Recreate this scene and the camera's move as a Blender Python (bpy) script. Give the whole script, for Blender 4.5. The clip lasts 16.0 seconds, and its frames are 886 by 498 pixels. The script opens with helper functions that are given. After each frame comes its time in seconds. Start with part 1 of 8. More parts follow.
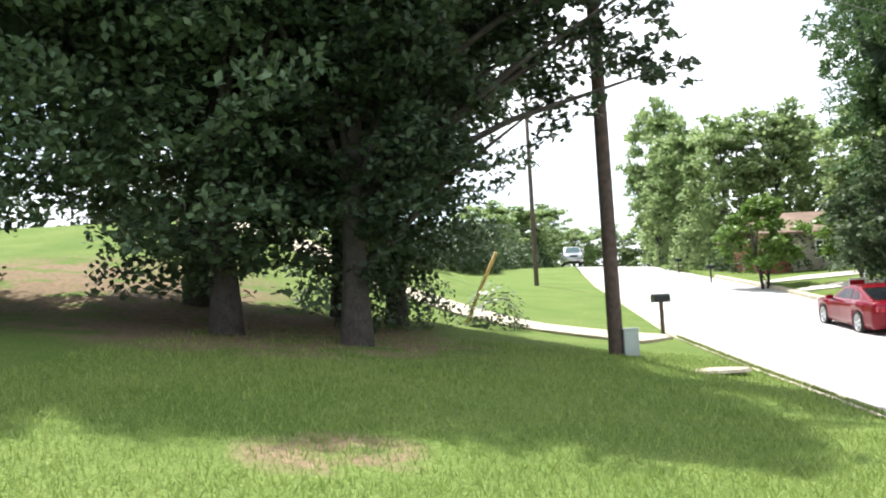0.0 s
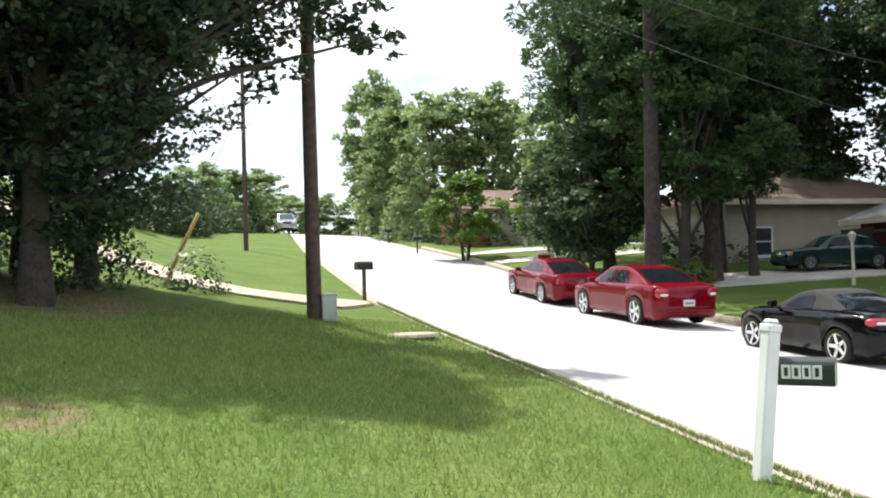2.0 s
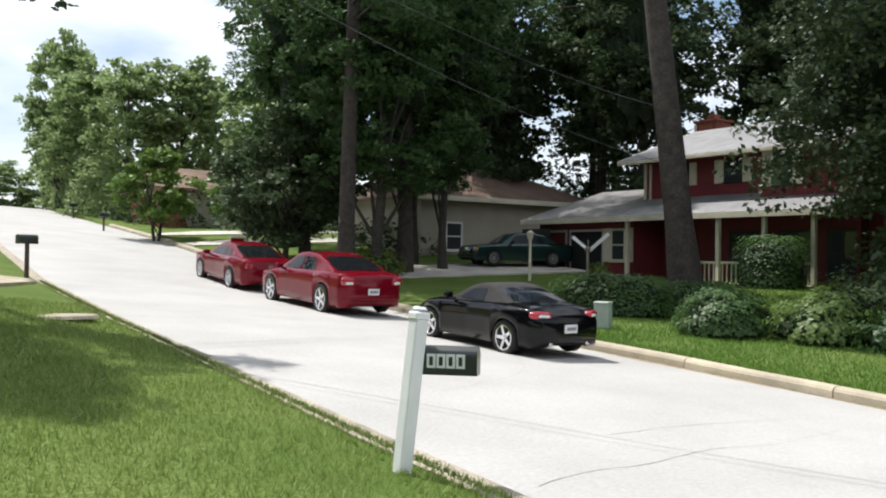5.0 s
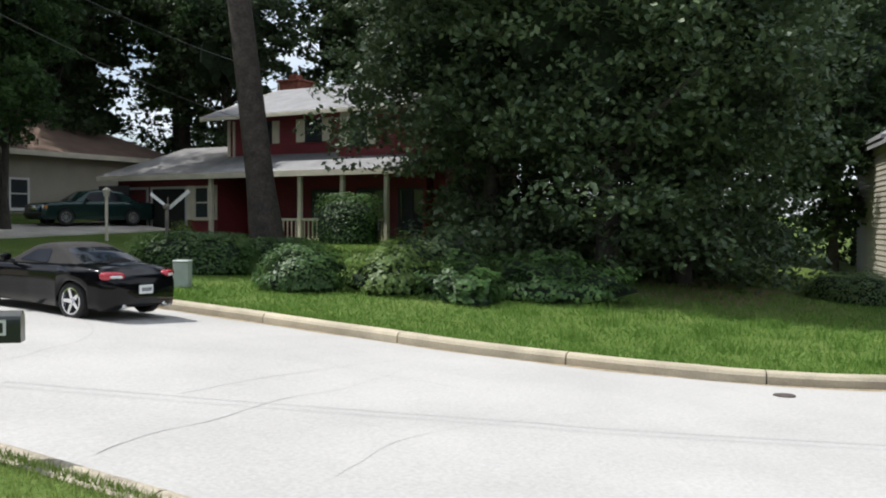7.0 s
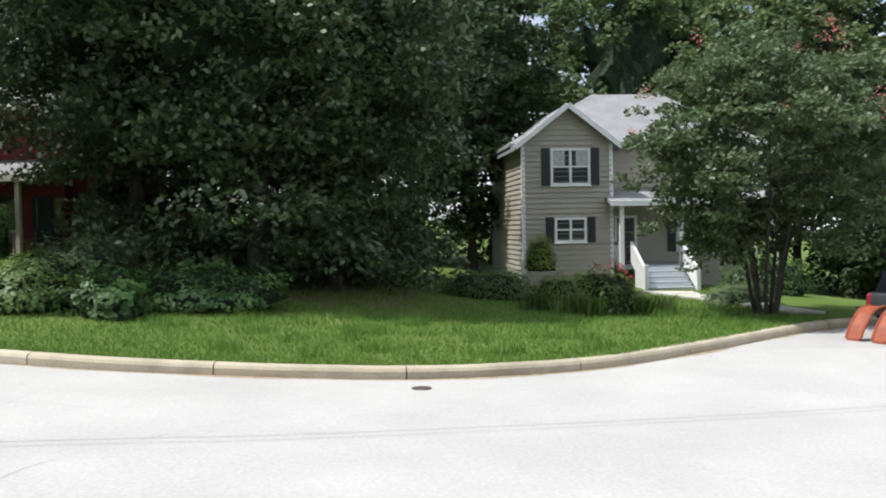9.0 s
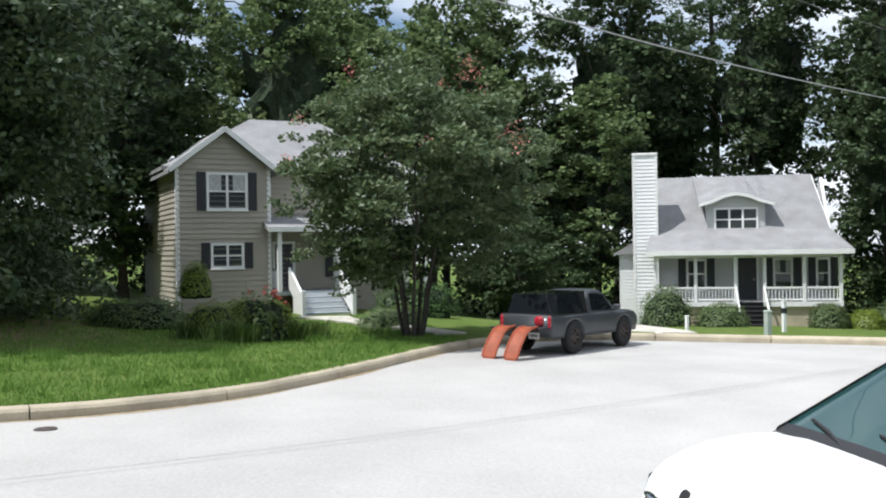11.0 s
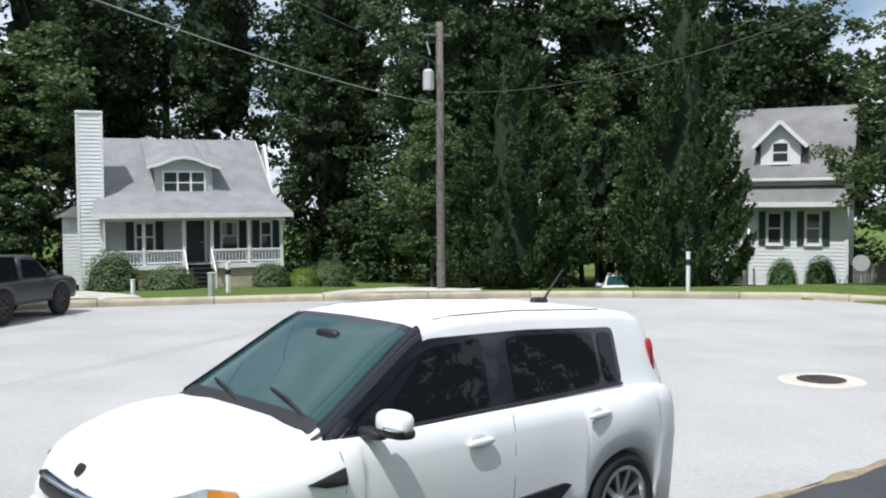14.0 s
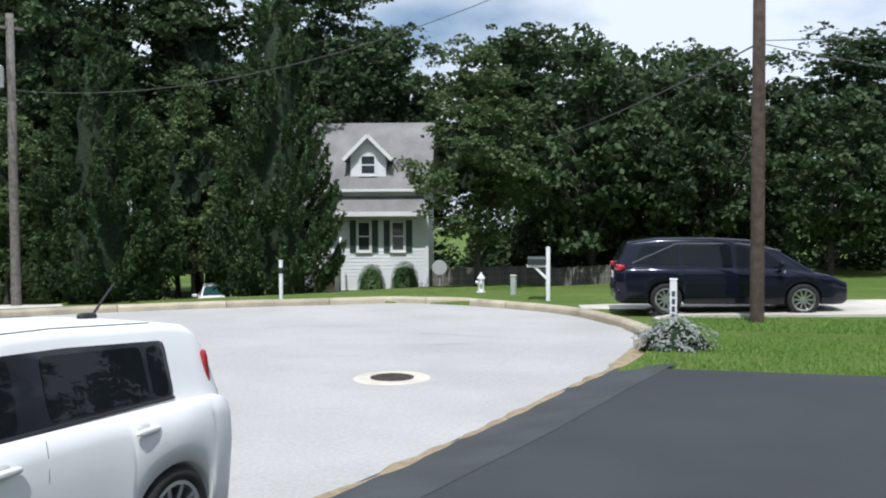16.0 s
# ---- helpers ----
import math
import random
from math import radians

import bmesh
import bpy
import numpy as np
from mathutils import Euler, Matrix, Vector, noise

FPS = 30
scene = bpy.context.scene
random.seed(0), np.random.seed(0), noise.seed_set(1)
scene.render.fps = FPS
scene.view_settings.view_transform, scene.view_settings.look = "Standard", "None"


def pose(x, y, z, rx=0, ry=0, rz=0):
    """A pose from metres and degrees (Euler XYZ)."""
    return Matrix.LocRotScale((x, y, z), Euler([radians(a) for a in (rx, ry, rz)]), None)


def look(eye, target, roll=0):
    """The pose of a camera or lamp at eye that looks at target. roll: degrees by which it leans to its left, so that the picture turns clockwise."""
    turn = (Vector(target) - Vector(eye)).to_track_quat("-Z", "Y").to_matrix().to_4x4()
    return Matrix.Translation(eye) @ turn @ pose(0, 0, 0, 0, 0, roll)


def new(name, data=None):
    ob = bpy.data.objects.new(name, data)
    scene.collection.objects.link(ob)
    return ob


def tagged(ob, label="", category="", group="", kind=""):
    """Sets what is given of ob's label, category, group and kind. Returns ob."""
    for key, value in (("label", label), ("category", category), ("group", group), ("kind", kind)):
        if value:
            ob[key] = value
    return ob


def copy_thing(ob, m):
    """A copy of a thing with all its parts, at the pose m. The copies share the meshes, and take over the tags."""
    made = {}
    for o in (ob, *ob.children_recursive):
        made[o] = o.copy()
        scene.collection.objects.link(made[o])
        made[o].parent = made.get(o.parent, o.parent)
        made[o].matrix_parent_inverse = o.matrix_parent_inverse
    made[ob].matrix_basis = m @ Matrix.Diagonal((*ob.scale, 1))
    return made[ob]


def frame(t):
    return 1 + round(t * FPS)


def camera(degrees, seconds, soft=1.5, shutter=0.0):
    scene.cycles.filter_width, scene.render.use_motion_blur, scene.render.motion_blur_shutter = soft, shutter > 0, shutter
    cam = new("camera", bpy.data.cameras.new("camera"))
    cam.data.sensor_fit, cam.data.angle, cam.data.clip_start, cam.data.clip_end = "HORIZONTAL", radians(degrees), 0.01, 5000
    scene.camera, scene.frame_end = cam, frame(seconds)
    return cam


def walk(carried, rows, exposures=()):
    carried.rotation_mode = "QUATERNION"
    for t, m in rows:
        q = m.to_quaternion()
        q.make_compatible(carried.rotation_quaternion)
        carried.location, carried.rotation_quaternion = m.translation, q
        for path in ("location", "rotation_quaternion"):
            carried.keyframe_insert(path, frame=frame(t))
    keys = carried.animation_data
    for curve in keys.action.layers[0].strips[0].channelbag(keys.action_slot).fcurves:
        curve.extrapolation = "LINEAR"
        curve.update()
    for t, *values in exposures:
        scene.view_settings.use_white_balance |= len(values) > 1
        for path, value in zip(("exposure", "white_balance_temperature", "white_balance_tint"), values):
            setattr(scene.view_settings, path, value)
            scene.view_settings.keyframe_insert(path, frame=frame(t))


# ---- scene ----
cam = camera(50.8, 16.0, 2.0)
PATH = [
    (0, (0.24, 0.264, 1.569), (0.235, 2.259, 1.719), -3.1),
    (0.5, (0.241, 0.276, 1.556), (0.499, 2.256, 1.664), -3.8),
    (1, (0.316, 0.252, 1.527), (0.666, 2.218, 1.637), -2.3),
    (1.5, (0.414, 0.225, 1.516), (0.801, 2.185, 1.614), -2.2),
    (2, (0.527, 0.212, 1.494), (1.113, 2.123, 1.55), -1.7),
    (2.5, (0.62, 0.282, 1.484), (1.267, 2.173, 1.549), -2.6),
    (3, (0.737, 0.39, 1.468), (1.381, 2.283, 1.503), -3.3),
    (3.2, (0.8, 0.422, 1.459), (1.421, 2.322, 1.529), -3.1),
    (5.3, (1.246, 0.53, 1.417), (2.498, 2.09, 1.42), 0.4),
    (5.5, (1.279, 0.525, 1.41), (2.595, 2.031, 1.397), -0.2),
    (6, (1.327, 0.483, 1.399), (2.793, 1.843, 1.366), -0.3),
    (6.5, (1.356, 0.448, 1.394), (2.968, 1.632, 1.339), 0.1),
    (7, (1.383, 0.396, 1.394), (3.109, 1.405, 1.338), 0.2),
    (7.5, (1.424, 0.327, 1.388), (3.245, 1.154, 1.33), -0.5),
    (8, (1.45, 0.26, 1.386), (3.344, 0.902, 1.325), -0.7),
    (8.5, (1.45, 0.198, 1.39), (3.394, 0.665, 1.348), -0.9),
    (9, (1.416, 0.123, 1.394), (3.386, 0.463, 1.347), -1.0),
    (9.5, (1.414, 0.028, 1.393), (3.401, 0.251, 1.336), 0.1),
    (10, (1.474, -0.078, 1.384), (3.473, -0.116, 1.336), -0.3),
    (10.2, (1.499, -0.103, 1.38), (3.494, -0.232, 1.352), -0.4),
    (12.3, (1.68, -0.307, 1.363), (3.528, -1.07, 1.291), -0.4),
    (12.5, (1.674, -0.333, 1.365), (3.479, -1.192, 1.285), -0.1),
    (13, (1.613, -0.363, 1.37), (3.331, -1.382, 1.279), -0.3),
    (13.5, (1.545, -0.397, 1.382), (3.128, -1.615, 1.289), -0.4),
    (14, (1.492, -0.448, 1.381), (2.951, -1.812, 1.286), -0.4),
    (14.5, (1.42, -0.493, 1.386), (2.701, -2.027, 1.294), -0.5),
    (15, (1.341, -0.538, 1.391), (2.445, -2.203, 1.302), -0.5),
    (15.5, (1.257, -0.579, 1.395), (2.197, -2.342, 1.307), -0.5),
    (16, (1.181, -0.635, 1.392), (1.962, -2.474, 1.311), -0.3),
]
walk(cam, [(t, look(eye, target, roll)) for t, eye, target, roll in PATH],
    [(0.0, 1.15, 6500, 10), (1.0, 0.95, 6500, 10), (2.0, 0.70, 6500, 10), (3.2, 0.45, 6500, 10), (5.3, 0.18, 6450, 10), (6.5, 0.06, 6350, 10), (8.5, 0.18, 6300, 10), (10.2, 0.18, 6250, 10), (12.3, -0.1, 6150, 10), (14.0, -0.15, 6050, 10), (16.0, -0.2, 5950, 10)])

# ---------- light ----------
SUN = Vector((-0.15, 0.52, 1.0)).normalized()
world = bpy.data.worlds.new("sky")
scene.world = world
world.use_nodes = True
wn = world.node_tree
sky = wn.nodes.new("ShaderNodeTexSky")
sky.sky_type, sky.sun_disc = "NISHITA", False
sky.sun_elevation = math.asin(SUN.z)
sky.sun_rotation = math.atan2(SUN.x, SUN.y)
sky.air_density, sky.dust_density = 1.0, 1.2
# thin summer cloud over the blue
w_co = wn.nodes.new("ShaderNodeTexCoord")
w_map = wn.nodes.new("ShaderNodeMapping")
w_map.inputs["Scale"].default_value = (1.0, 1.0, 2.6)
w_no = wn.nodes.new("ShaderNodeTexNoise")
w_no.inputs["Scale"].default_value, w_no.inputs["Detail"].default_value = 2.6, 7.0
w_ra = wn.nodes.new("ShaderNodeValToRGB")
w_ra.color_ramp.elements[0].position, w_ra.color_ramp.elements[1].position = 0.36, 0.56
w_mx = wn.nodes.new("ShaderNodeMix")
w_mx.data_type = "RGBA"
w_mx.inputs["B"].default_value = (9.0, 9.4, 10.0, 1)
wn.links.new(w_co.outputs["Generated"], w_map.inputs["Vector"])
wn.links.new(w_map.outputs[0], w_no.inputs["Vector"])
wn.links.new(w_no.outputs["Fac"], w_ra.inputs[0])
wn.links.new(w_ra.outputs[0], w_mx.inputs["Factor"])
wn.links.new(sky.outputs[0], w_mx.inputs["A"])
w_bg = wn.nodes["Background"]
w_bg.inputs["Strength"].default_value = 0.115
wn.links.new(w_mx.outputs["Result"], w_bg.inputs["Color"])
sun = new("sun", bpy.data.lights.new("sun", "SUN"))
sun.data.energy, sun.data.angle, sun.data.color = 4.6, radians(0.7), (1.0, 0.965, 0.91)
sun.matrix_world = look(SUN * 60, (0, 0, 0))

# ---------- materials ----------
def material(name, col, rough=0.7, vary=0.18, scale=6.0, bump=0.0, bscale=40.0, metal=0.0, col2=None, coat=0.0, fine=0.0, spec=0.5, per_object=0.0):
    """Principled surface with colour variation at two scales, fine relief and gloss."""
    m = bpy.data.materials.new(name)
    m.use_nodes = True
    t = m.node_tree
    p = t.nodes["Principled BSDF"]
    p.inputs["Roughness"].default_value, p.inputs["Metallic"].default_value = rough, metal
    p.inputs["Specular IOR Level"].default_value = spec
    if coat:
        p.inputs["Coat Weight"].default_value, p.inputs["Coat Roughness"].default_value = coat, 0.04
    co = t.nodes.new("ShaderNodeTexCoord")
    n1 = t.nodes.new("ShaderNodeTexNoise")
    n1.inputs["Scale"].default_value, n1.inputs["Detail"].default_value = scale, 6.0
    t.links.new(co.outputs["Object"], n1.inputs["Vector"])
    n2 = t.nodes.new("ShaderNodeTexNoise")
    n2.inputs["Scale"].default_value, n2.inputs["Detail"].default_value = bscale, 4.0
    t.links.new(co.outputs["Object"], n2.inputs["Vector"])
    mx = t.nodes.new("ShaderNodeMix")
    mx.data_type = "RGBA"
    c2 = col2 if col2 else tuple(c * (1 - vary) for c in col)
    c1 = col if col2 else tuple(min(1, c * (1 + vary)) for c in col)
    mx.inputs["A"].default_value, mx.inputs["B"].default_value = (*c1, 1), (*c2, 1)
    ra = t.nodes.new("ShaderNodeMapRange")
    ra.inputs["From Min"].default_value, ra.inputs["From Max"].default_value = 0.35, 0.65
    if fine:
        ad = t.nodes.new("ShaderNodeMix")
        ad.inputs["Factor"].default_value = fine
        t.links.new(n1.outputs["Fac"], ad.inputs["A"])
        t.links.new(n2.outputs["Fac"], ad.inputs["B"])
        t.links.new(ad.outputs[0], ra.inputs["Value"])
    else:
        t.links.new(n1.outputs["Fac"], ra.inputs["Value"])
    t.links.new(ra.outputs[0], mx.inputs["Factor"])
    out = mx.outputs["Result"]
    if per_object:
        oi = t.nodes.new("ShaderNodeObjectInfo")
        hs = t.nodes.new("ShaderNodeHueSaturation")
        mr = t.nodes.new("ShaderNodeMapRange")
        mr.inputs["To Min"].default_value, mr.inputs["To Max"].default_value = 1 - per_object, 1 + per_object
        t.links.new(oi.outputs["Random"], mr.inputs["Value"])
        t.links.new(mr.outputs[0], hs.inputs["Value"])
        t.links.new(out, hs.inputs["Color"])
        out = hs.outputs[0]
    t.links.new(out, p.inputs["Base Color"])
    if bump:
        b = t.nodes.new("ShaderNodeBump")
        b.inputs["Strength"].default_value, b.inputs["Distance"].default_value = bump, 0.02
        t.links.new(n2.outputs["Fac"], b.inputs["Height"])
        t.links.new(b.outputs[0], p.inputs["Normal"])
    return m


def leaf_material(name, a, b, gloss=0.45, shine=0.35, thin=0.3):
    """Leaves: two greens leaf by leaf, some light let through."""
    m = bpy.data.materials.new(name)
    m.use_nodes = True
    t = m.node_tree
    p = t.nodes["Principled BSDF"]
    p.inputs["Roughness"].default_value, p.inputs["Specular IOR Level"].default_value = gloss, shine
    g = t.nodes.new("ShaderNodeNewGeometry")
    oi = t.nodes.new("ShaderNodeObjectInfo")
    mx = t.nodes.new("ShaderNodeMix")
    mx.data_type = "RGBA"
    mx.inputs["A"].default_value, mx.inputs["B"].default_value = (*a, 1), (*b, 1)
    t.links.new(g.outputs["Random Per Island"], mx.inputs["Factor"])
    hs = t.nodes.new("ShaderNodeHueSaturation")
    mr = t.nodes.new("ShaderNodeMapRange")
    mr.inputs["To Min"].default_value, mr.inputs["To Max"].default_value = 0.82, 1.2
    t.links.new(oi.outputs["Random"], mr.inputs["Value"])
    t.links.new(mr.outputs[0], hs.inputs["Value"])
    t.links.new(mx.outputs["Result"], hs.inputs["Color"])
    t.links.new(hs.outputs[0], p.inputs["Base Color"])
    tr = t.nodes.new("ShaderNodeBsdfTranslucent")
    t.links.new(hs.outputs[0], tr.inputs["Color"])
    ms = t.nodes.new("ShaderNodeMixShader")
    ms.inputs[0].default_value = thin
    t.links.new(p.outputs[0], ms.inputs[1])
    t.links.new(tr.outputs[0], ms.inputs[2])
    t.links.new(ms.outputs[0], t.nodes["Material Output"].inputs["Surface"])
    return m


def glass_material(name, tint, rough=0.02, clear=0.0, spec=0.5):
    """Window glass: dark and glossy, or clear."""
    m = bpy.data.materials.new(name)
    m.use_nodes = True
    p = m.node_tree.nodes["Principled BSDF"]
    p.inputs["Base Color"].default_value = (*tint, 1)
    p.inputs["Roughness"].default_value = rough
    p.inputs["Transmission Weight"].default_value = clear
    p.inputs["IOR"].default_value = 1.45 if clear < 0.5 else 1.05
    p.inputs["Coat Weight"].default_value = 0.15 if spec > 0.4 else 0.0
    p.inputs["Specular IOR Level"].default_value = spec
    return m


M_ROAD = material("worn_concrete_asphalt", (0.435, 0.425, 0.408), 0.9, 0.13, 0.5, 0.35, 22.0, fine=0.5)
M_DRIVE = material("sealed_asphalt", (0.040, 0.043, 0.047), 0.75, 0.22, 0.6, 0.35, 90.0, fine=0.4)
M_CONC = material("concrete", (0.44, 0.385, 0.285), 0.9, 0.22, 1.6, 0.3, 30.0, fine=0.3, per_object=0.12)
M_CONCW = material("pale_concrete", (0.55, 0.52, 0.46), 0.9, 0.16, 0.9, 0.2, 40.0)
M_BARK = material("bark", (0.062, 0.054, 0.046), 0.95, 0.45, 5.0, 1.0, 22.0, fine=0.5)
M_PINEBARK = material("pine_bark", (0.052, 0.043, 0.037), 0.95, 0.5, 4.0, 1.0, 14.0, fine=0.5)
# near-black green of the solid shells that stand in for shade inside foliage
M_SHADE_CORE = material("foliage_shade_fill", (0.018, 0.034, 0.014), 0.95, 0.5, 9.0, 0.8, 30.0)
M_POLE = material("creosoted_wood", (0.085, 0.06, 0.048), 0.9, 0.3, 7.0, 0.6, 50.0)
M_GREYPOLE = material("weathered_pole_wood", (0.15, 0.135, 0.12), 0.9, 0.3, 7.0, 0.6, 50.0)
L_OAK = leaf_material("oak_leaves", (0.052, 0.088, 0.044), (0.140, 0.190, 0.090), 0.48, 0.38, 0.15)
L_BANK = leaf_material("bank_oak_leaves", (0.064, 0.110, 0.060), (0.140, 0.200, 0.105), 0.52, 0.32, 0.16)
# the backlit crown's shade is put into these dark leaves
L_SHADE = leaf_material("shaded_hickory_leaves", (0.028, 0.050, 0.028), (0.062, 0.092, 0.046), 0.55, 0.25, 0.10)
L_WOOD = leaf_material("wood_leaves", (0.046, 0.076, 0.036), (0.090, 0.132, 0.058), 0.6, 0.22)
# lighter copy of the wood leaves, sunlight put into the colour; hedges too
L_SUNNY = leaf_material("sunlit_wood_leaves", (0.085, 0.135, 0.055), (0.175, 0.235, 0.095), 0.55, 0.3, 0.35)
# distance haze and sun from behind are put into this pale leaf colour
L_FAR = leaf_material("hazy_sunlit_far_leaves", (0.17, 0.25, 0.10), (0.33, 0.42, 0.175), 0.5, 0.4, 0.48)
L_PINE = leaf_material("pine_needles", (0.042, 0.090, 0.036), (0.090, 0.150, 0.052), 0.6, 0.2)
L_CYP = leaf_material("cypress_foliage", (0.030, 0.058, 0.026), (0.074, 0.112, 0.042), 0.65, 0.2)
# brush leaves with the shade under the trees put into their colour
L_SHADED_BRUSH = leaf_material("shaded_brush_leaves", (0.030, 0.054, 0.024), (0.066, 0.100, 0.042), 0.6, 0.2)
L_BRIGHT = leaf_material("bright_leaves", (0.09, 0.17, 0.03), (0.16, 0.25, 0.05))
L_MYRTLE = leaf_material("myrtle_leaves", (0.075, 0.122, 0.058), (0.150, 0.190, 0.092))
L_HEDGE = leaf_material("hedge_leaves", (0.048, 0.110, 0.032), (0.105, 0.190, 0.052))
L_LIME = leaf_material("lime_shrub_leaves", (0.14, 0.21, 0.03), (0.22, 0.28, 0.05))
L_GRASS = leaf_material("grass_blades", (0.155, 0.235, 0.052), (0.30, 0.37, 0.115), 0.6, 0.2)
L_LUSH = leaf_material("lush_grass_blades", (0.095, 0.205, 0.032), (0.20, 0.32, 0.07), 0.6, 0.2)
L_PINK = leaf_material("pink_blossom", (0.62, 0.20, 0.19), (0.70, 0.32, 0.26))


def ground_material():
    """Lawn: greens at two scales, bare brown earth under the trees and in worn spots."""
    m = bpy.data.materials.new("lawn_soil")
    m.use_nodes = True
    t = m.node_tree
    p = t.nodes["Principled BSDF"]
    p.inputs["Roughness"].default_value, p.inputs["Specular IOR Level"].default_value = 0.95, 0.1
    geo = t.nodes.new("ShaderNodeNewGeometry")

    def noise_at(scale, detail=5.0):
        n = t.nodes.new("ShaderNodeTexNoise")
        n.inputs["Scale"].default_value, n.inputs["Detail"].default_value = scale, detail
        t.links.new(geo.outputs["Position"], n.inputs["Vector"])
        return n.outputs["Fac"]

    def ramp(v, a, b):
        r = t.nodes.new("ShaderNodeMapRange")
        r.inputs["From Min"].default_value, r.inputs["From Max"].default_value = a, b
        t.links.new(v, r.inputs["Value"])
        return r.outputs[0]

    def mixc(f, a, b):
        x = t.nodes.new("ShaderNodeMix")
        x.data_type = "RGBA"
        t.links.new(f, x.inputs["Factor"])
        for s, v in (("A", a), ("B", b)):
            if isinstance(v, tuple):
                x.inputs[s].default_value = (*v, 1)
            else:
                t.links.new(v, x.inputs[s])
        return x.outputs["Result"]

    def math2(op, a, b):
        x = t.nodes.new("ShaderNodeMath")
        x.operation, x.use_clamp = op, op != "SUBTRACT"
        for i, v in enumerate((a, b)):
            if isinstance(v, (int, float)):
                x.inputs[i].default_value = v
            else:
                t.links.new(v, x.inputs[i])
        return x.outputs[0]

    green = mixc(ramp(noise_at(0.5), 0.35, 0.65), (0.120, 0.190, 0.042), (0.215, 0.268, 0.080))
    green = mixc(ramp(noise_at(26.0, 3.0), 0.35, 0.7), (0.075, 0.120, 0.026), green)
    earth = mixc(ramp(noise_at(9.0), 0.35, 0.65), (0.16, 0.115, 0.07), (0.25, 0.19, 0.12))
    bare = None
    for cx, cy, r, lo in ((-3.6, 18.5, 6.6, 0.6), (-0.75, 8.1, 1.25, 0.62), (-9.0, 24.0, 8.0, 0.5), (27.0, 7.5, 6.5, 0.35), (26.0, 11.5, 5.0, 0.4)):
        d = t.nodes.new("ShaderNodeVectorMath")
        d.operation = "DISTANCE"
        sx = t.nodes.new("ShaderNodeVectorMath")
        sx.operation = "MULTIPLY"
        sx.inputs[1].default_value = (1, 1, 0)
        t.links.new(geo.outputs["Position"], sx.inputs[0])
        t.links.new(sx.outputs[0], d.inputs[0])
        d.inputs[1].default_value = (cx, cy, 0)
        v = ramp(d.outputs["Value"], r, r * lo * 0.6)
        bare = v if bare is None else math2("MAXIMUM", bare, v)
    mask = ramp(math2("MULTIPLY", bare, math2("ADD", ramp(noise_at(1.1), 0.3, 0.62), 0.25)), 0.35, 0.75)
    t.links.new(mixc(mask, green, earth), p.inputs["Base Color"])
    b = t.nodes.new("ShaderNodeBump")
    b.inputs["Strength"].default_value, b.inputs["Distance"].default_value = 0.8, 0.05
    t.links.new(noise_at(30.0, 4.0), b.inputs["Height"])
    t.links.new(b.outputs[0], p.inputs["Normal"])
    return m


M_LAWN = ground_material()

# ---------- the lie of the land ----------
def lerp_at(v, pts):
    return float(np.interp(v, [p[0] for p in pts], [p[1] for p in pts]))


PROFILE = [(-60, -1.6), (-30, -1.35), (-13, -1.2), (-5, -1.02), (3, -0.72), (7, -0.55), (13, -0.22), (20, 0.13), (27, 0.5), (47, 2.35), (82, 5.3), (100, 5.9), (120, 5.6), (400, 0.0)]
LEFT = [(-26.2, 13.0), (-25.4, 10.2), (-23.7, 7.4), (-21, 5.5), (-19, 4.6), (-16, 4.4), (-13, 4.7), (-10, 4.85), (-6, 5.2), (2, 5.45), (7, 5.6), (17, 6.0), (27, 6.6), (50, 8.2), (82, 11.6), (120, 19.0), (400, 90.0)]
RIGHT = [(-26.2, 13.0), (-24.5, 15.8), (-22.8, 17.8), (-20, 20.3), (-17, 22.3), (-14.5, 23.8), (-11.5, 25.0), (-9, 25.8), (-7, 25.6), (-5, 24.2), (-3.5, 22.2), (-2, 19.9), (0.1, 17.1), (1.8, 16.0), (3.7, 15.35), (8, 14.7), (13, 14.7), (22, 14.7), (34, 15.4), (50, 16.8), (82, 18.4), (120, 25.5), (400, 98.0)]


def smooth(fn):
    """A rounded version of a broken line, looked up from a fine table."""
    ys = np.arange(-60, 400, 0.25)
    v = np.array([fn(y) for y in ys])
    k = np.hanning(13)
    k /= k.sum()
    s = np.convolve(np.pad(v, 6, mode="edge"), k, mode="valid")
    return lambda y: float(np.interp(y, ys, s))


road_left, road_right, profile = smooth(lambda y: lerp_at(y, LEFT)), smooth(lambda y: lerp_at(y, RIGHT)), smooth(lambda y: lerp_at(y, PROFILE))


def road_z(x, y):
    c = lerp_at(y, [(-5, -0.015), (5, -0.05)])
    return profile(y) + c * max(-6.0, min(6.0, x - road_left(min(y, 400)) - 4.3 if y > 4 else x - 9.6))


